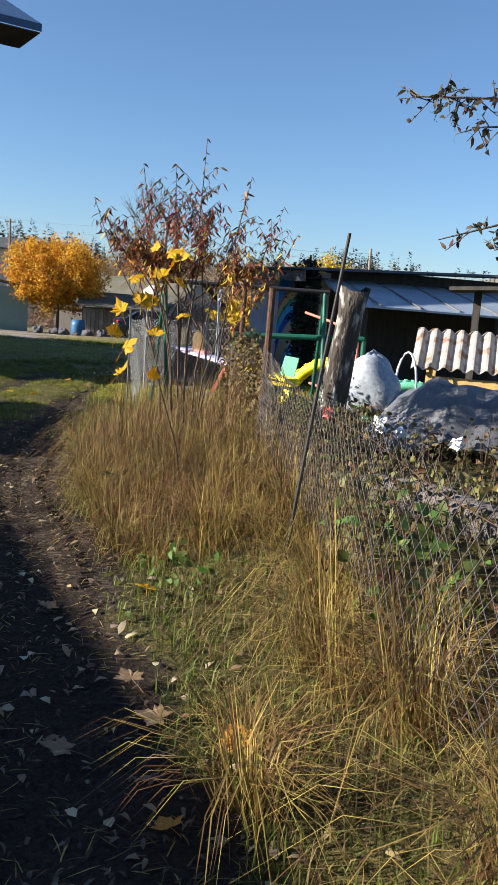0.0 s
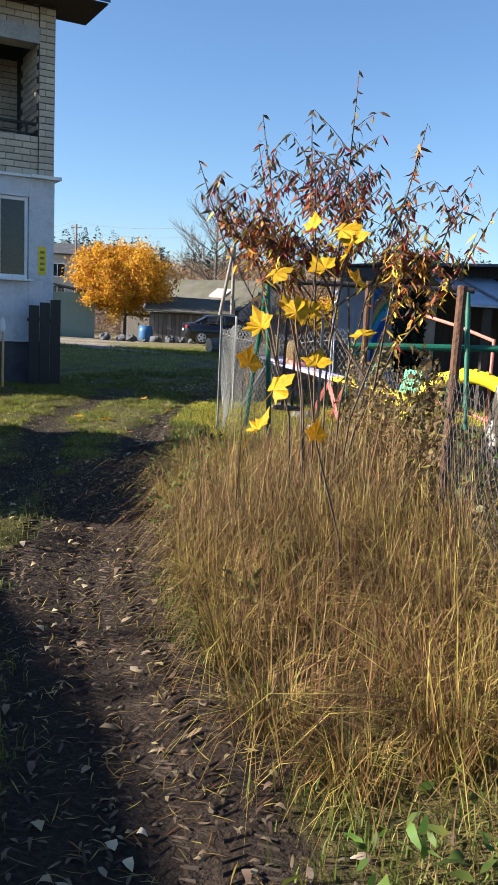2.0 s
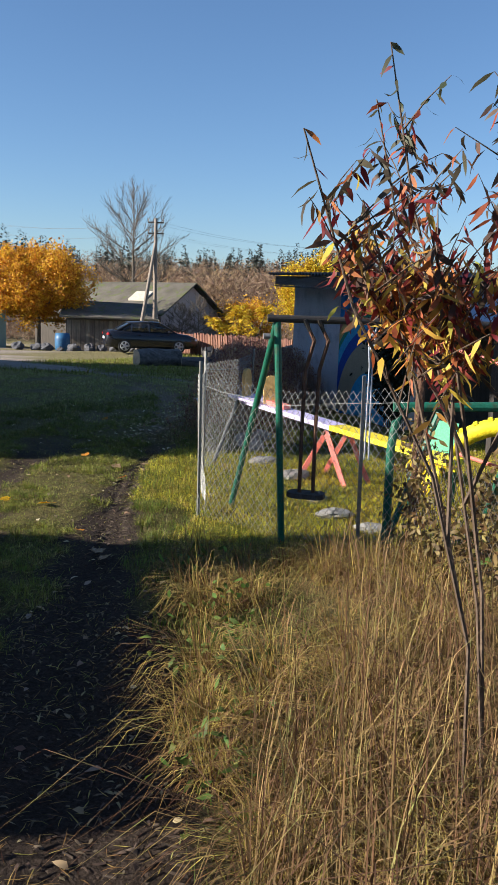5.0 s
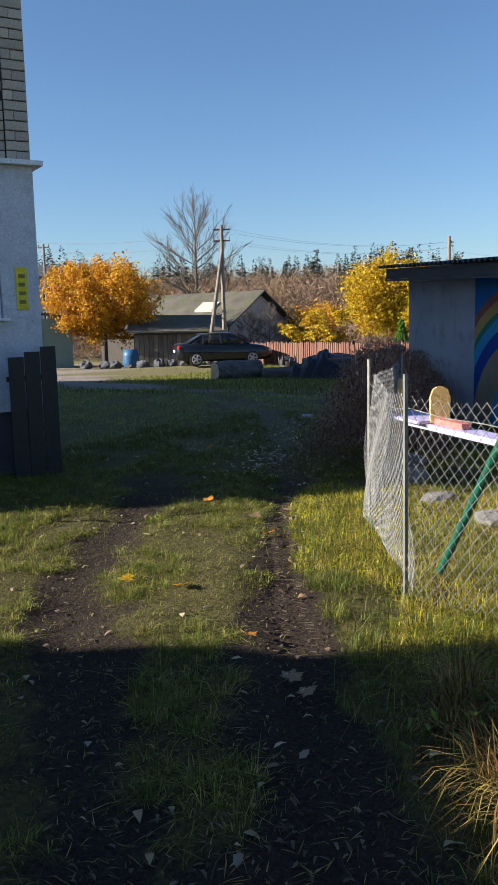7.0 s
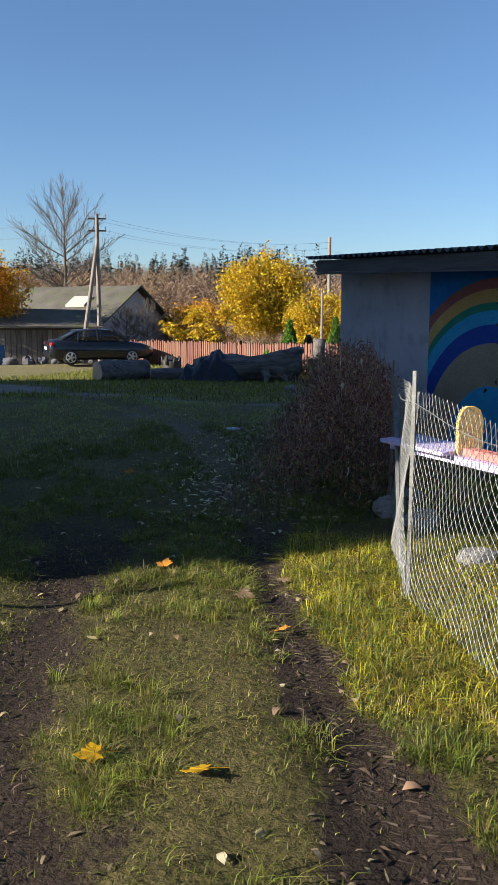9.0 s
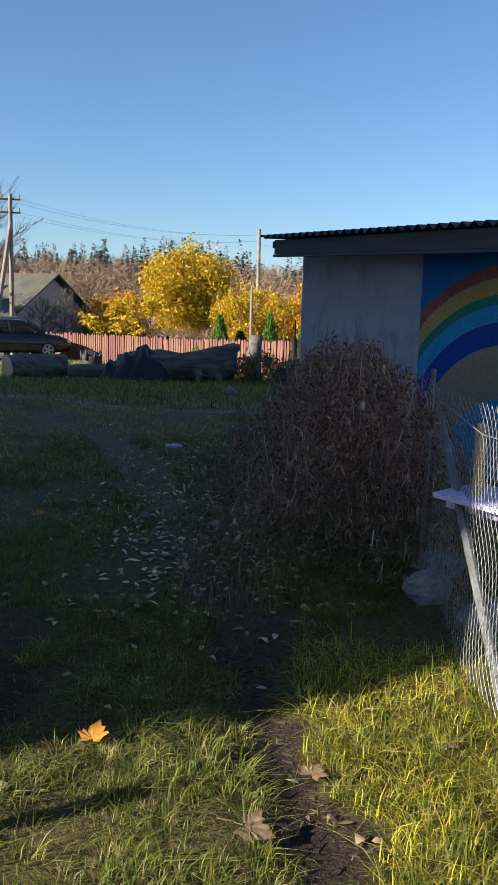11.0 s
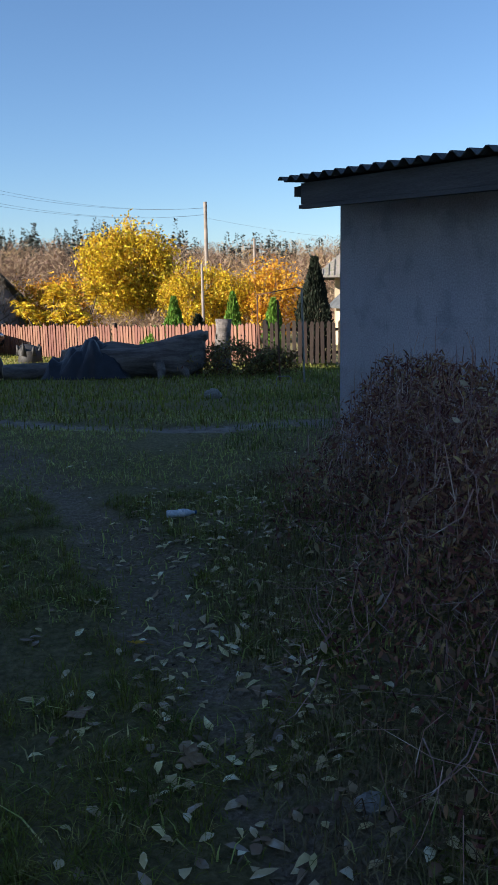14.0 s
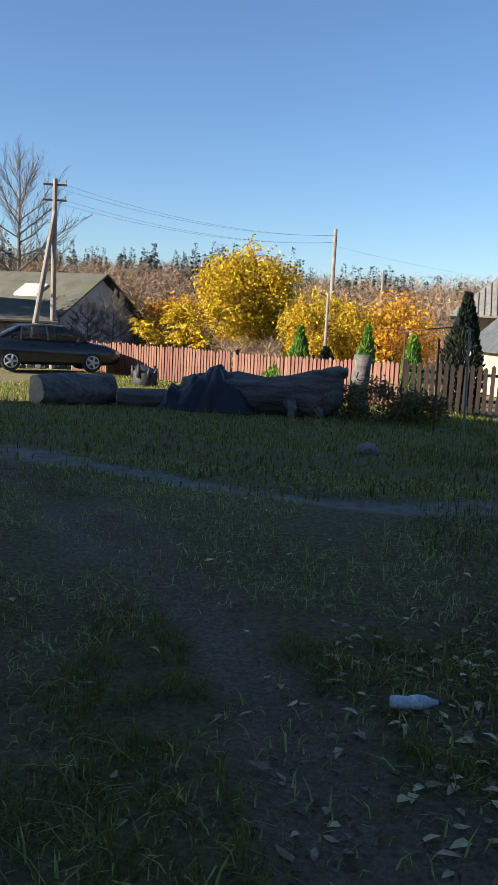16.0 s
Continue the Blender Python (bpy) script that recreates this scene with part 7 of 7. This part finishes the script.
def dry_bank():
    # tussocks along the bank between track and fence
    x, y = scatter(9000, -7.5, 1.2, 2.0, 13.6)
    q, s = dist_to(BANK, x, y)
    fq, fs = dist_to(FENCE, x, y)
    patch = waves(x, y, 3.2, 51)
    k = (((s > 0) & (q < 1.3)) | (q < 0.08)) & ((fs < 0) | (fq < 0.25)) & (patch > -0.35 + 0.3 * (q < 0.3))
    k &= y < 11.0 + 0.4 * patch
    x, y, q = x[k], y[k], q[k]
    # keep tussocks a hand's breadth apart, so that dark gaps stay between them
    kept = []
    for i in range(len(x)):
        if all((x[i] - x[o]) ** 2 + (y[i] - y[o]) ** 2 > 0.045 for o in kept):
            kept.append(i)
    x, y, q = x[kept], y[kept], q[kept]
    L = (0.22 + 0.26 * RNG.uniform(size=len(x)) ** 1.3) * np.where(q < 0.25, 0.75, 1.0) * np.where(y > 9.6, 0.8, 1.0)
    per = 190
    px = np.repeat(x, per) + RNG.normal(size=len(x) * per) * 0.05
    py = np.repeat(y, per) + RNG.normal(size=len(x) * per) * 0.05
    to = np.arctan2(py - np.repeat(y, per), px - np.repeat(x, per))
    v, f = blades(ground_points(px, py), np.repeat(L, per) * 1.25, 0.0038, 2.6, (-0.1, -0.14, 0), True, to)
    plant("dry_grass_tussocks", v, f, dry_grass, "straw-yellow dry grass tussocks arching on the bank", "grass")
    x, y = x[::4], y[::4]
    px = np.repeat(x, 5) + RNG.normal(size=len(x) * 5) * 0.1
    py = np.repeat(y, 5) + RNG.normal(size=len(x) * 5) * 0.1
    v, f = blades(ground_points(px, py), RNG.uniform(0.3, 0.55, len(px)), 0.0034, 1.6, (-0.08, -0.05, 0), True)
    plant("grass_stems", v, f, dry_grass, "long pale grass stems standing out of the tussocks", "grass")
    # low matted brown grass between the tussocks
    x, y = scatter(150000, -7.5, 1.2, 2.0, 13.4)
    q, s = dist_to(BANK, x, y)
    fq, fs = dist_to(FENCE, x, y)
    k = (s > 0) & (q < 1.4) & ((fs < 0) | (fq < 0.2)) & (RNG.uniform(size=len(x)) < 0.6) & (y < 11.4)
    v, f = blades(ground_points(x[k], y[k]), RNG.uniform(0.06, 0.2, k.sum()), 0.004, 2.2, bow=True)
    plant("matted_grass", v, f, mat("matted_straw", (0.26, 0.19, 0.075), (0.14, 0.1, 0.045), 6, 0.9, 0, 12, c3=(0.13, 0.16, 0.035), vary=0.45, trans=0.2, island=True), "low matted brown grass between tussocks", "grass")
    # dead brown stalks by the fence
    x, y = scatter(34000, -6.2, -0.5, 6.2, 12.6)
    fq, fs = dist_to(FENCE, x, y)
    k = (fq < 0.55) & (y > 6.9) & (y < 11.2) & (RNG.uniform(size=len(x)) < 0.75)
    v, f = blades(ground_points(x[k], y[k]), RNG.uniform(0.2, 0.55, k.sum()), 0.004, 2.0, bow=True)
    plant("dead_stalks", v, f, mat("dead_stalk", (0.24, 0.15, 0.075), (0.17, 0.1, 0.05), 3, 0.9, 0, 12, vary=0.4, island=True), "brown dead stalks along the wire fence", "weeds")
    # a stand of taller dead stalks round the maple sapling
    x, y = scatter(3000, -3.8, -1.9, 5.9, 7.8)
    k = (np.hypot((x + 2.85) / 0.75, (y - 6.85) / 0.75) < 1 + 0.3 * waves(x, y, 5.0, 91)) & (dist_to(BANK, x, y)[1] > 0)
    v, f = blades(ground_points(x[k], y[k]), RNG.uniform(0.25, 0.58, k.sum()), 0.004, 1.5, bow=True)
    plant("reed_stalks", v, f, mat("brown_reed", (0.28, 0.16, 0.075), (0.16, 0.085, 0.04), 5, 0.9, 0, 12, vary=0.5, trans=0.2, island=True), "tall brown dead stalks round the maple sapling", "weeds")
    # withered vines and weeds hanging about the sapling and the fence
    x, y = scatter(9500, -4.4, -2.5, 7.4, 9.8)
    fq, fs = dist_to(FENCE, x, y)
    k = (np.hypot(x + 3.45, (y - 8.5) * 0.8) < 0.75) & (RNG.uniform(size=len(x)) < 0.8)
    v, f = blades(ground_points(x[k], y[k]), RNG.uniform(0.3, 0.95, k.sum()), 0.004, 1.6, bow=True)
    plant("withered_vines", v, f, mat("withered_vine", (0.26, 0.16, 0.07), (0.17, 0.1, 0.05), 3, 0.9, 0, 12, c3=(0.16, 0.15, 0.05), vary=0.5, trans=0.2, island=True), "withered brown vines and weeds under the sapling", "weeds")
    # green tufts at the bank's foot
    x, y = scatter(90000, -7.5, 0.5, 2.2, 15.0)
    q, s = dist_to(BANK, x, y)
    w = waves(x, y, 2.5, 12)
    k = (q < 0.55) & (w > -0.35) & (dirt_mask(x, y) < 0.85)
    v, f = blades(ground_points(x[k], y[k]), RNG.uniform(0.05, 0.14, k.sum()), 0.005, 1.3)
    plant("green_grass_tufts", v, f, green_grass, "green grass tufts along the track's edge", "grass")
    # dead creeper over the wire of the garden fence
    n = 3600
    u = RNG.uniform(0, 1, n)
    a, b = np.array(FENCE[2]), np.array(FENCE[3])
    c = a + (b - a) * u[:, None] + RNG.normal(size=(n, 2)) * 0.05
    hz = 0.25 + 0.75 * np.clip(0.5 + 0.7 * waves(c[:, 0] * 2, c[:, 1] * 2, 2.4, 77), 0, 1)
    p = np.stack([c[:, 0], c[:, 1], height(c[:, 0], c[:, 1]) + RNG.uniform(0.05, 1, n) * hz], 1)
    v, f = leaves(p, 0.055, 0.024, 0.8)
    plant("fence_creeper", v, f, leafmat("dry_creeper_leaf", (0.17, 0.1, 0.04), (0.1, 0.08, 0.025), (0.2, 0.14, 0.06), 0.5, 0.3, 5.0), "withered creeper leaves hanging on the wire fence", "creeper")
    # broad-leaved weeds
    cx = [(-3.3, 7.3), (-4.75, 9.5), (-4.9, 10.0), (-4.55, 9.2), (-2.2, 5.75), (-4.35, 8.7), (-5.3, 10.6)]
    pts = []
    for (a, b) in cx:
        m = 60
        p = np.stack([a + RNG.normal(size=m) * 0.12, b + RNG.normal(size=m) * 0.12, RNG.uniform(0.02, 0.24, m)], 1)
        p[:, 2] += height(p[:, 0], p[:, 1])
        pts.append(p)
    v, f = leaves(np.concatenate(pts), 0.065, 0.022, 0.2)
    plant("broadleaf_weeds", v, f, weed_green, "leafy green weeds at the bank's foot", "weeds")


dry_bank()


def lawn():
    x, y = scatter(100000, -11.0, -4.8, 8.8, 19.5)
    near = np.exp(-np.maximum(0, y - 16) / 5)
    k = (RNG.uniform(size=len(x)) > dirt_mask(x, y) * 0.85) & (RNG.uniform(size=len(x)) < 0.25 + 0.75 * near)
    v, f = blades(ground_points(x[k], y[k]), RNG.uniform(0.02, 0.05, k.sum()), 0.0038, 2.0)
    plant("lawn_grass", v, f, lawn_grass, "short trampled autumn grass between the ruts", "grass")
    # low tufts that stand out of it
    x, y = scatter(11000, -11.0, -4.8, 8.8, 21.0)
    k = (dirt_mask(x, y) < 0.45) & (waves(x, y, 4.0, 81) > -0.35) & (RNG.uniform(size=len(x)) < 0.35 + 0.65 * np.exp(-np.maximum(0, y - 16) / 5))
    x, y = x[k], y[k]
    per = 34
    px, py = np.repeat(x, per) + RNG.normal(size=len(x) * per) * 0.026, np.repeat(y, per) + RNG.normal(size=len(x) * per) * 0.026
    to = np.arctan2(py - np.repeat(y, per), px - np.repeat(x, per))
    v, f = blades(ground_points(px, py), np.repeat(RNG.uniform(0.035, 0.09, len(x)), per), 0.0036, 2.2, toward=to)
    plant("lawn_tufts", v, f, lawn_grass, "low tufts of autumn grass in the lawn", "grass")
    x, y = scatter(60000, -9, -0.8, 3.2, 9)
    k = (RNG.uniform(size=len(x)) > dirt_mask(x, y) * 1.04) & (dist_to(BANK, x, y)[1] < 0)
    v, f = blades(ground_points(x[k], y[k]), RNG.uniform(0.04, 0.1, k.sum()), 0.0055, 0.8)
    plant("track_grass", v, f, green_grass, "sparse grass on the shaded track", "grass")
    # taller grass round the fence and in the playground
    x, y = scatter(130000, -7.6, -2.6, 11.0, 17.5)
    q, s = dist_to(FENCE, x, y)
    k = ((s > 0) | (q < 0.75)) & (waves(x, y, 1.6, 15) > -0.45) & ~((x < -6.6) & (y > 15.2)) & (dirt_mask(x, y) < 0.5)
    v, f = blades(ground_points(x[k], y[k]), RNG.uniform(0.03, 0.1, k.sum()), 0.0034, 2.4)
    plant("playground_grass", v, f, leafmat("lush_verge_grass", (0.66, 0.53, 0.055), (0.4, 0.38, 0.045), (0.64, 0.46, 0.15), 0.5, 0.5, 4.0), "longer yellow-green grass round the wire fence", "grass")
    x, y = scatter(50000, -19, -7, 24, 44)
    k = (RNG.uniform(size=len(x)) > sand_mask(x, y)) & (RNG.uniform(size=len(x)) > dirt_mask(x, y))
    v, f = blades(ground_points(x[k], y[k]), RNG.uniform(0.05, 0.14, k.sum()), 0.016, 0.8)
    plant("far_lawn_grass", v, f, lawn_grass, "short grass round the logs and fence", "grass")
    # coarser grass of the yard in the house's shade, coloured paler to brighten it
    x, y = scatter(95000, -17, -7.2, 14, 25.5)
    k = (RNG.uniform(size=len(x)) > dirt_mask(x, y) * 0.9) & (RNG.uniform(size=len(x)) > sand_mask(x, y)) & ((x < -10.5) | (y > 16.5 + 2 * RNG.uniform(size=len(x)))) & (waves(x, y, 3.0, 23) > -0.5)
    v, f = blades(ground_points(x[k], y[k]), RNG.uniform(0.03, 0.09, k.sum()), 0.0075, 1.9)
    plant("yard_grass", v, f, leafmat("yard_grass", (0.42, 0.42, 0.12), (0.28, 0.31, 0.08), (0.54, 0.44, 0.22), 0.5, 0.35, 3.0), "short green yard grass in the shade", "grass")
    x, y = scatter(9000, -8.9, -6.2, 22.5, 36)
    k = waves(x, y, 1.3, 21) > 0.1
    v, f = blades(ground_points(x[k], y[k]), RNG.uniform(0.05, 0.16, k.sum()), 0.01, 1.3)
    plant("rough_grass", v, f, green_grass, "rough grass behind the shed", "grass")


lawn()


def hedge_skirt():
    x, y = scatter(36000, -9.4, -6.6, 15.2, 22.0)
    q = dist_to([(-7.7, 15.9), (-7.95, 17.2), (-8.2, 18.6), (-8.35, 20.0), (-8.3, 21.3)], x, y)[0]
    k = (q < 0.42) & (waves(x, y, 3.0, 61) > -0.3)
    v, f = blades(ground_points(x[k], y[k]), RNG.uniform(0.06, 0.2, k.sum()) * (1.15 - q[k] * 1.6), 0.004, 2.0, bow=True)
    plant("hedge_foot_grass", v, f, mat("withered_grass", (0.26, 0.21, 0.1), (0.17, 0.12, 0.06), 3, 0.9, 0, 12, c3=(0.16, 0.18, 0.05), vary=0.45, island=True), "dry drooping grass at the hedge's foot", "grass")


hedge_skirt()


def garden_plants():
    n = 17000
    x, y = scatter(n, -3.9, 1.6, 5.0, 12.0)
    q, s = dist_to(FENCE, x, y)
    hmax = 0.12 + 0.34 * np.clip(waves(x, y, 2.0, 31) * 0.6 + 0.5, 0, 1)
    k = (s > 0) & (RNG.uniform(size=n) < 0.35 + 0.65 * hmax / 0.46)
    p = ground_points(x[k], y[k])
    p[:, 2] += RNG.uniform(0, 1, k.sum()) * hmax[k]
    v, f = leaves(p, 0.06, 0.04, 0.1)
    plant("bramble_bed", v, f, bramble, "withered low garden plants and brambles", "plants")
    x, y = x[k][:2600], y[k][:2600]
    p = ground_points(x, y)
    p[:, 2] += RNG.uniform(0.05, 0.4, len(x))
    sel = waves(x, y, 1.7, 40) > 0.35
    v, f = leaves(p[sel], 0.08, 0.055, 0.05)
    plant("green_bed_plants", v, f, weed_green, "still green plants in the garden bed", "plants")
    v, f = blades(ground_points(x, y), RNG.uniform(0.2, 0.6, len(x)), 0.005, 0.5)
    plant("bed_stalks", v, f, twig, "thin dry stalks in the garden bed", "plants")
    for i, (a, b, c, m, nm) in enumerate(((-2.2, 8.35, 0.42, paint_pink, "red"), (-1.75, 8.0, 0.42, pvc, "white"), (-1.62, 8.1, 0.38, pvc, "white"), (-1.2, 7.6, 0.4, pvc, "white"))):
        fl = thing("garden_rose", (a, b, gh(a, b)), nm + " late rose on a thin stem in the garden bed", "flower", "late roses")
        part("stem", Geo().tube([(0, 0, -0.02), (0.02, 0, c * 0.6), (0, 0.01, c)], 0.004, 5), twig, fl)
        v, f = leaves(np.repeat([[0, 0, c]], 26, 0) + RNG.normal(size=(26, 3)) * 0.012, 0.05, 0.045, 0)
        part("blossom", np_mesh("blossom", v, f, m), m, fl)


garden_plants()


def litter_leaves():
    x, y = scatter(44000, -11.0, -1.0, 2.6, 24.0)
    hedge = np.exp(-((dist_to([(-7.9, 15.9), (-8.2, 17.2), (-8.45, 18.6), (-8.55, 20.6)], x, y)[0]) / 0.58) ** 2)
    early = step(9, 6.5, y) * step(1.3, 0.5, dist_to(RUT_R, x, y)[0])
    k = RNG.uniform(size=len(x)) < np.where(y > 15, 0.022, 0.04) + 0.85 * hedge + 0.12 * early
    p = ground_points(x[k], y[k])
    p[:, 2] += 0.02
    far = p[:, 1] > 15
    v, f = leaves(p[~far], 0.055, 0.03, 0, flat=0.75, fold=0.3)
    plant("fallen_leaves", v, f, litter, "scattered brown fallen leaves on the track", "leaves")
    pale = leafmat("pale_fallen_leaf", (0.58, 0.48, 0.28), (0.36, 0.24, 0.12), (0.66, 0.6, 0.46), 0.6, 0.15, 5.0)
    v, f = leaves(p[far], 0.064, 0.034, 0, flat=0.8, fold=0.25)
    plant("pale_fallen_leaves", v, f, pale, "pale dry leaves fallen along the hedge", "leaves")
    x, y = scatter(60000, -9.5, 0.0, 2.4, 21.5)
    k = (RNG.uniform(size=len(x)) < dirt_mask(x, y) * np.where(y < 10.5, 0.9, 0.5))
    p = ground_points(x[k], y[k])
    p[:, 2] += 0.015
    v, f = leaves(p, 0.04, 0.012, 0, flat=0.8, fold=0.5)
    plant("dark_litter", v, f, mat("dark_litter", (0.13, 0.09, 0.06), (0.07, 0.05, 0.035), 3, 0.9, 0, 12, c3=(0.25, 0.19, 0.1), vary=0.5, island=True), "dark crumbled leaf litter on the track", "leaves")
    x, y = scatter(16000, -6.5, -0.5, 2.4, 10.5)
    k = (dist_to(RUT_R, x, y)[0] < 0.9) & (waves(x, y, 3.0, 71) > -0.2)
    p = ground_points(x[k], y[k])
    p[:, 2] += 0.014
    v, f = leaves(p, 0.085, 0.0045, 0, flat=0.9, fold=0.3)
    plant("straw_litter", v, f, dry_grass, "pale straw trodden into the track", "straw")
    me = [maple_leaf_mesh("fallen_maple_leaf", m, c, i + 5) for i, (m, c) in enumerate(((leafmat("brown_maple", (0.26, 0.17, 0.09), (0.19, 0.11, 0.06), (0.32, 0.24, 0.15), 0.3, 0.15), 0.08), (leafmat("orange_maple", (0.6, 0.28, 0.04), (0.5, 0.2, 0.03), None, 0.2, 0.3), 0.15), (maple_yellow, 0.1)))]
    rr = random.Random(2)
    spots = [(-1.49, 4.67, 1), (-1.94, 4.44, 0), (-1.95, 4.86, 0), (-2.63, 5.38, 0), (-1.76, 4.7, 0), (-2.76, 5.24, 0), (-0.75, 4.0, 1), (-1.5, 4.2, 1), (-0.95, 3.9, 1), (-2.0, 4.0, 0), (-7.97, 14.14, 1), (-7.4, 13.74, 0), (-7.23, 14.08, 0), (-6.05, 10.9, 0), (-6.15, 11.0, 0), (-7.5, 12.0, 2), (-7.1, 11.95, 2), (-9.4, 17.3, 1), (-9.03, 17.6, 0), (-9.5, 19.6, 0), (-8.6, 17.3, 0), (-2.3, 5.67, 2), (-6.8, 14.3, 0), (-8.9, 18.2, 2), (-7.1, 13.3, 1), (-6.5, 11.4, 1)]
    for x, y, c in spots:
        o = part("fallen_maple_leaf", me[c], None)
        s = rr.uniform(0.09, 0.14)
        o.matrix_basis = Matrix.Translation((x, y, gh(x, y) + 0.035)) @ Euler((rr.uniform(-0.35, 0.35), rr.uniform(-0.35, 0.35), rr.uniform(0, 6.28))).to_matrix().to_4x4() @ Matrix.Diagonal((s, s, s, 1))
        tagged(o, ("curled brown", "orange", "yellow")[c] + " maple leaf fallen on the grass", "leaf", "fallen maple leaves")


litter_leaves()


def tyre_tread():
    """Chevron ridges that tyres pressed into the earth of the rut."""
    pts = []
    for (ax, ay), (bx, by) in zip(RUT_R, RUT_R[1:]):
        n = max(1, int(math.hypot(bx - ax, by - ay) / 0.04))
        pts += [(ax + (bx - ax) * k / n, ay + (by - ay) * k / n, bx - ax, by - ay) for k in range(n)]
    rr = random.Random(4)
    g = Geo()
    for shift, y0, y1, w in ((-0.05, 4.0, 15.2, 0.045), (0.07, 4.0, 15.2, 0.045), (-0.34, 4.0, 9.4, 0.07), (0.26, 4.0, 8.6, 0.07)):
        for x, y, dx, dy in pts:
            if not y0 < y < y1 or rr.random() < 0.12:
                continue
            k = math.hypot(dx, dy)
            f_, r_ = Vector((dx / k, dy / k)), Vector((dy / k, -dx / k))
            c = Vector((x, y)) + r_ * (shift + rr.uniform(-0.012, 0.012))
            for sd in (-1, 1):
                a, b = c + r_ * sd * 0.008 + f_ * 0.012, c + r_ * sd * w * rr.uniform(0.8, 1.15) - f_ * 0.014
                t = f_ * 0.009
                za, zb, h = gh(*a), gh(*b), rr.uniform(0.001, 0.006)
                g.add([(a.x - t.x, a.y - t.y, za - 0.01), (a.x + t.x, a.y + t.y, za - 0.01), (a.x, a.y, za + h), (b.x - t.x, b.y - t.y, zb - 0.01), (b.x + t.x, b.y + t.y, zb - 0.01), (b.x, b.y, zb + h * 1.3)], [(0, 1, 2), (3, 5, 4), (0, 2, 5, 3), (1, 4, 5, 2)])
    tagged(part("tyre_tread_marks", g, mat("pressed_earth", (0.05, 0.036, 0.027), (0.025, 0.018, 0.014), 8, 0.9, 0.3, 50, c3=(0.08, 0.058, 0.043))), "tyre tread pressed into the dark earth of the rut", "earth", kind="stuff")


tyre_tread()

# ---- bricks of the balcony ----
def brick_mesh(l, h, d, name="brick"):
    """A brick with chamfered face edges; x along, y outward is negative."""
    c = 0.006
    vs = [(0, 0, 0), (l, 0, 0), (l, 0, h), (0, 0, h), (0, c - d, 0), (l, c - d, 0), (l, c - d, h), (0, c - d, h), (c, -d, c), (l - c, -d, c), (l - c, -d, h - c), (c, -d, h - c)]
    fs = [(0, 1, 5, 4), (1, 2, 6, 5), (2, 3, 7, 6), (3, 0, 4, 7), (4, 5, 9, 8), (5, 6, 10, 9), (6, 7, 11, 10), (7, 4, 8, 11), (8, 9, 10, 11)]
    return mesh_of(name, Geo().add(vs, fs), brick_cream)


FULL, HALF, THREE = brick_mesh(0.243, 0.088, 0.02), brick_mesh(0.118, 0.088, 0.02), brick_mesh(0.146, 0.088, 0.02)


def lay(me, m):
    b = part("brick", me, brick_cream, house_wall)
    b.matrix_basis = m


def brick_field(u0, u1, z0, z1, v, first=0):
    k = 0
    z = z0
    while z + 0.08 < z1:
        u = u0
        if (k + first) % 2:
            lay(HALF, pose(u, v, z))
            u += 0.125
        while u + 0.24 < u1:
            lay(FULL, pose(u, v, z))
            u += 0.25
        if u + 0.11 < u1:
            lay(HALF, pose(u, v, z))
        z += 0.1
        k += 1


brick_field(0.28, 1.9, 3.275, 3.87, 0.12)
brick_field(0.28, 1.9, 5.475, 5.79, 0.12)
for k in range(25):
    z = 3.278 + 0.1 * k
    if k % 2:
        lay(FULL, pose(0.03, 0.09, z))
    else:
        lay(THREE, pose(0.03, 0.09, z))
        lay(mesh_of("brick", Geo().box(0, -0.02, 0, 0.092, 0, 0.088), brick_cream) if k == 0 else SMALL, pose(0.181, 0.09, z))
    if k == 0:
        SMALL = bpy.data.objects[[o.name for o in house_wall.children][-1]].data
brick_field(0.3, 2.1, 3.9, 5.3, 1.5, 1)
for k in range(13):
    z = 3.98 + 0.1 * k
    for i in range(4):
        lay(FULL, pose(0.27, 0.14 + 0.25 * i + (0.125 if k % 2 else 0), z, 0, 0, 90))
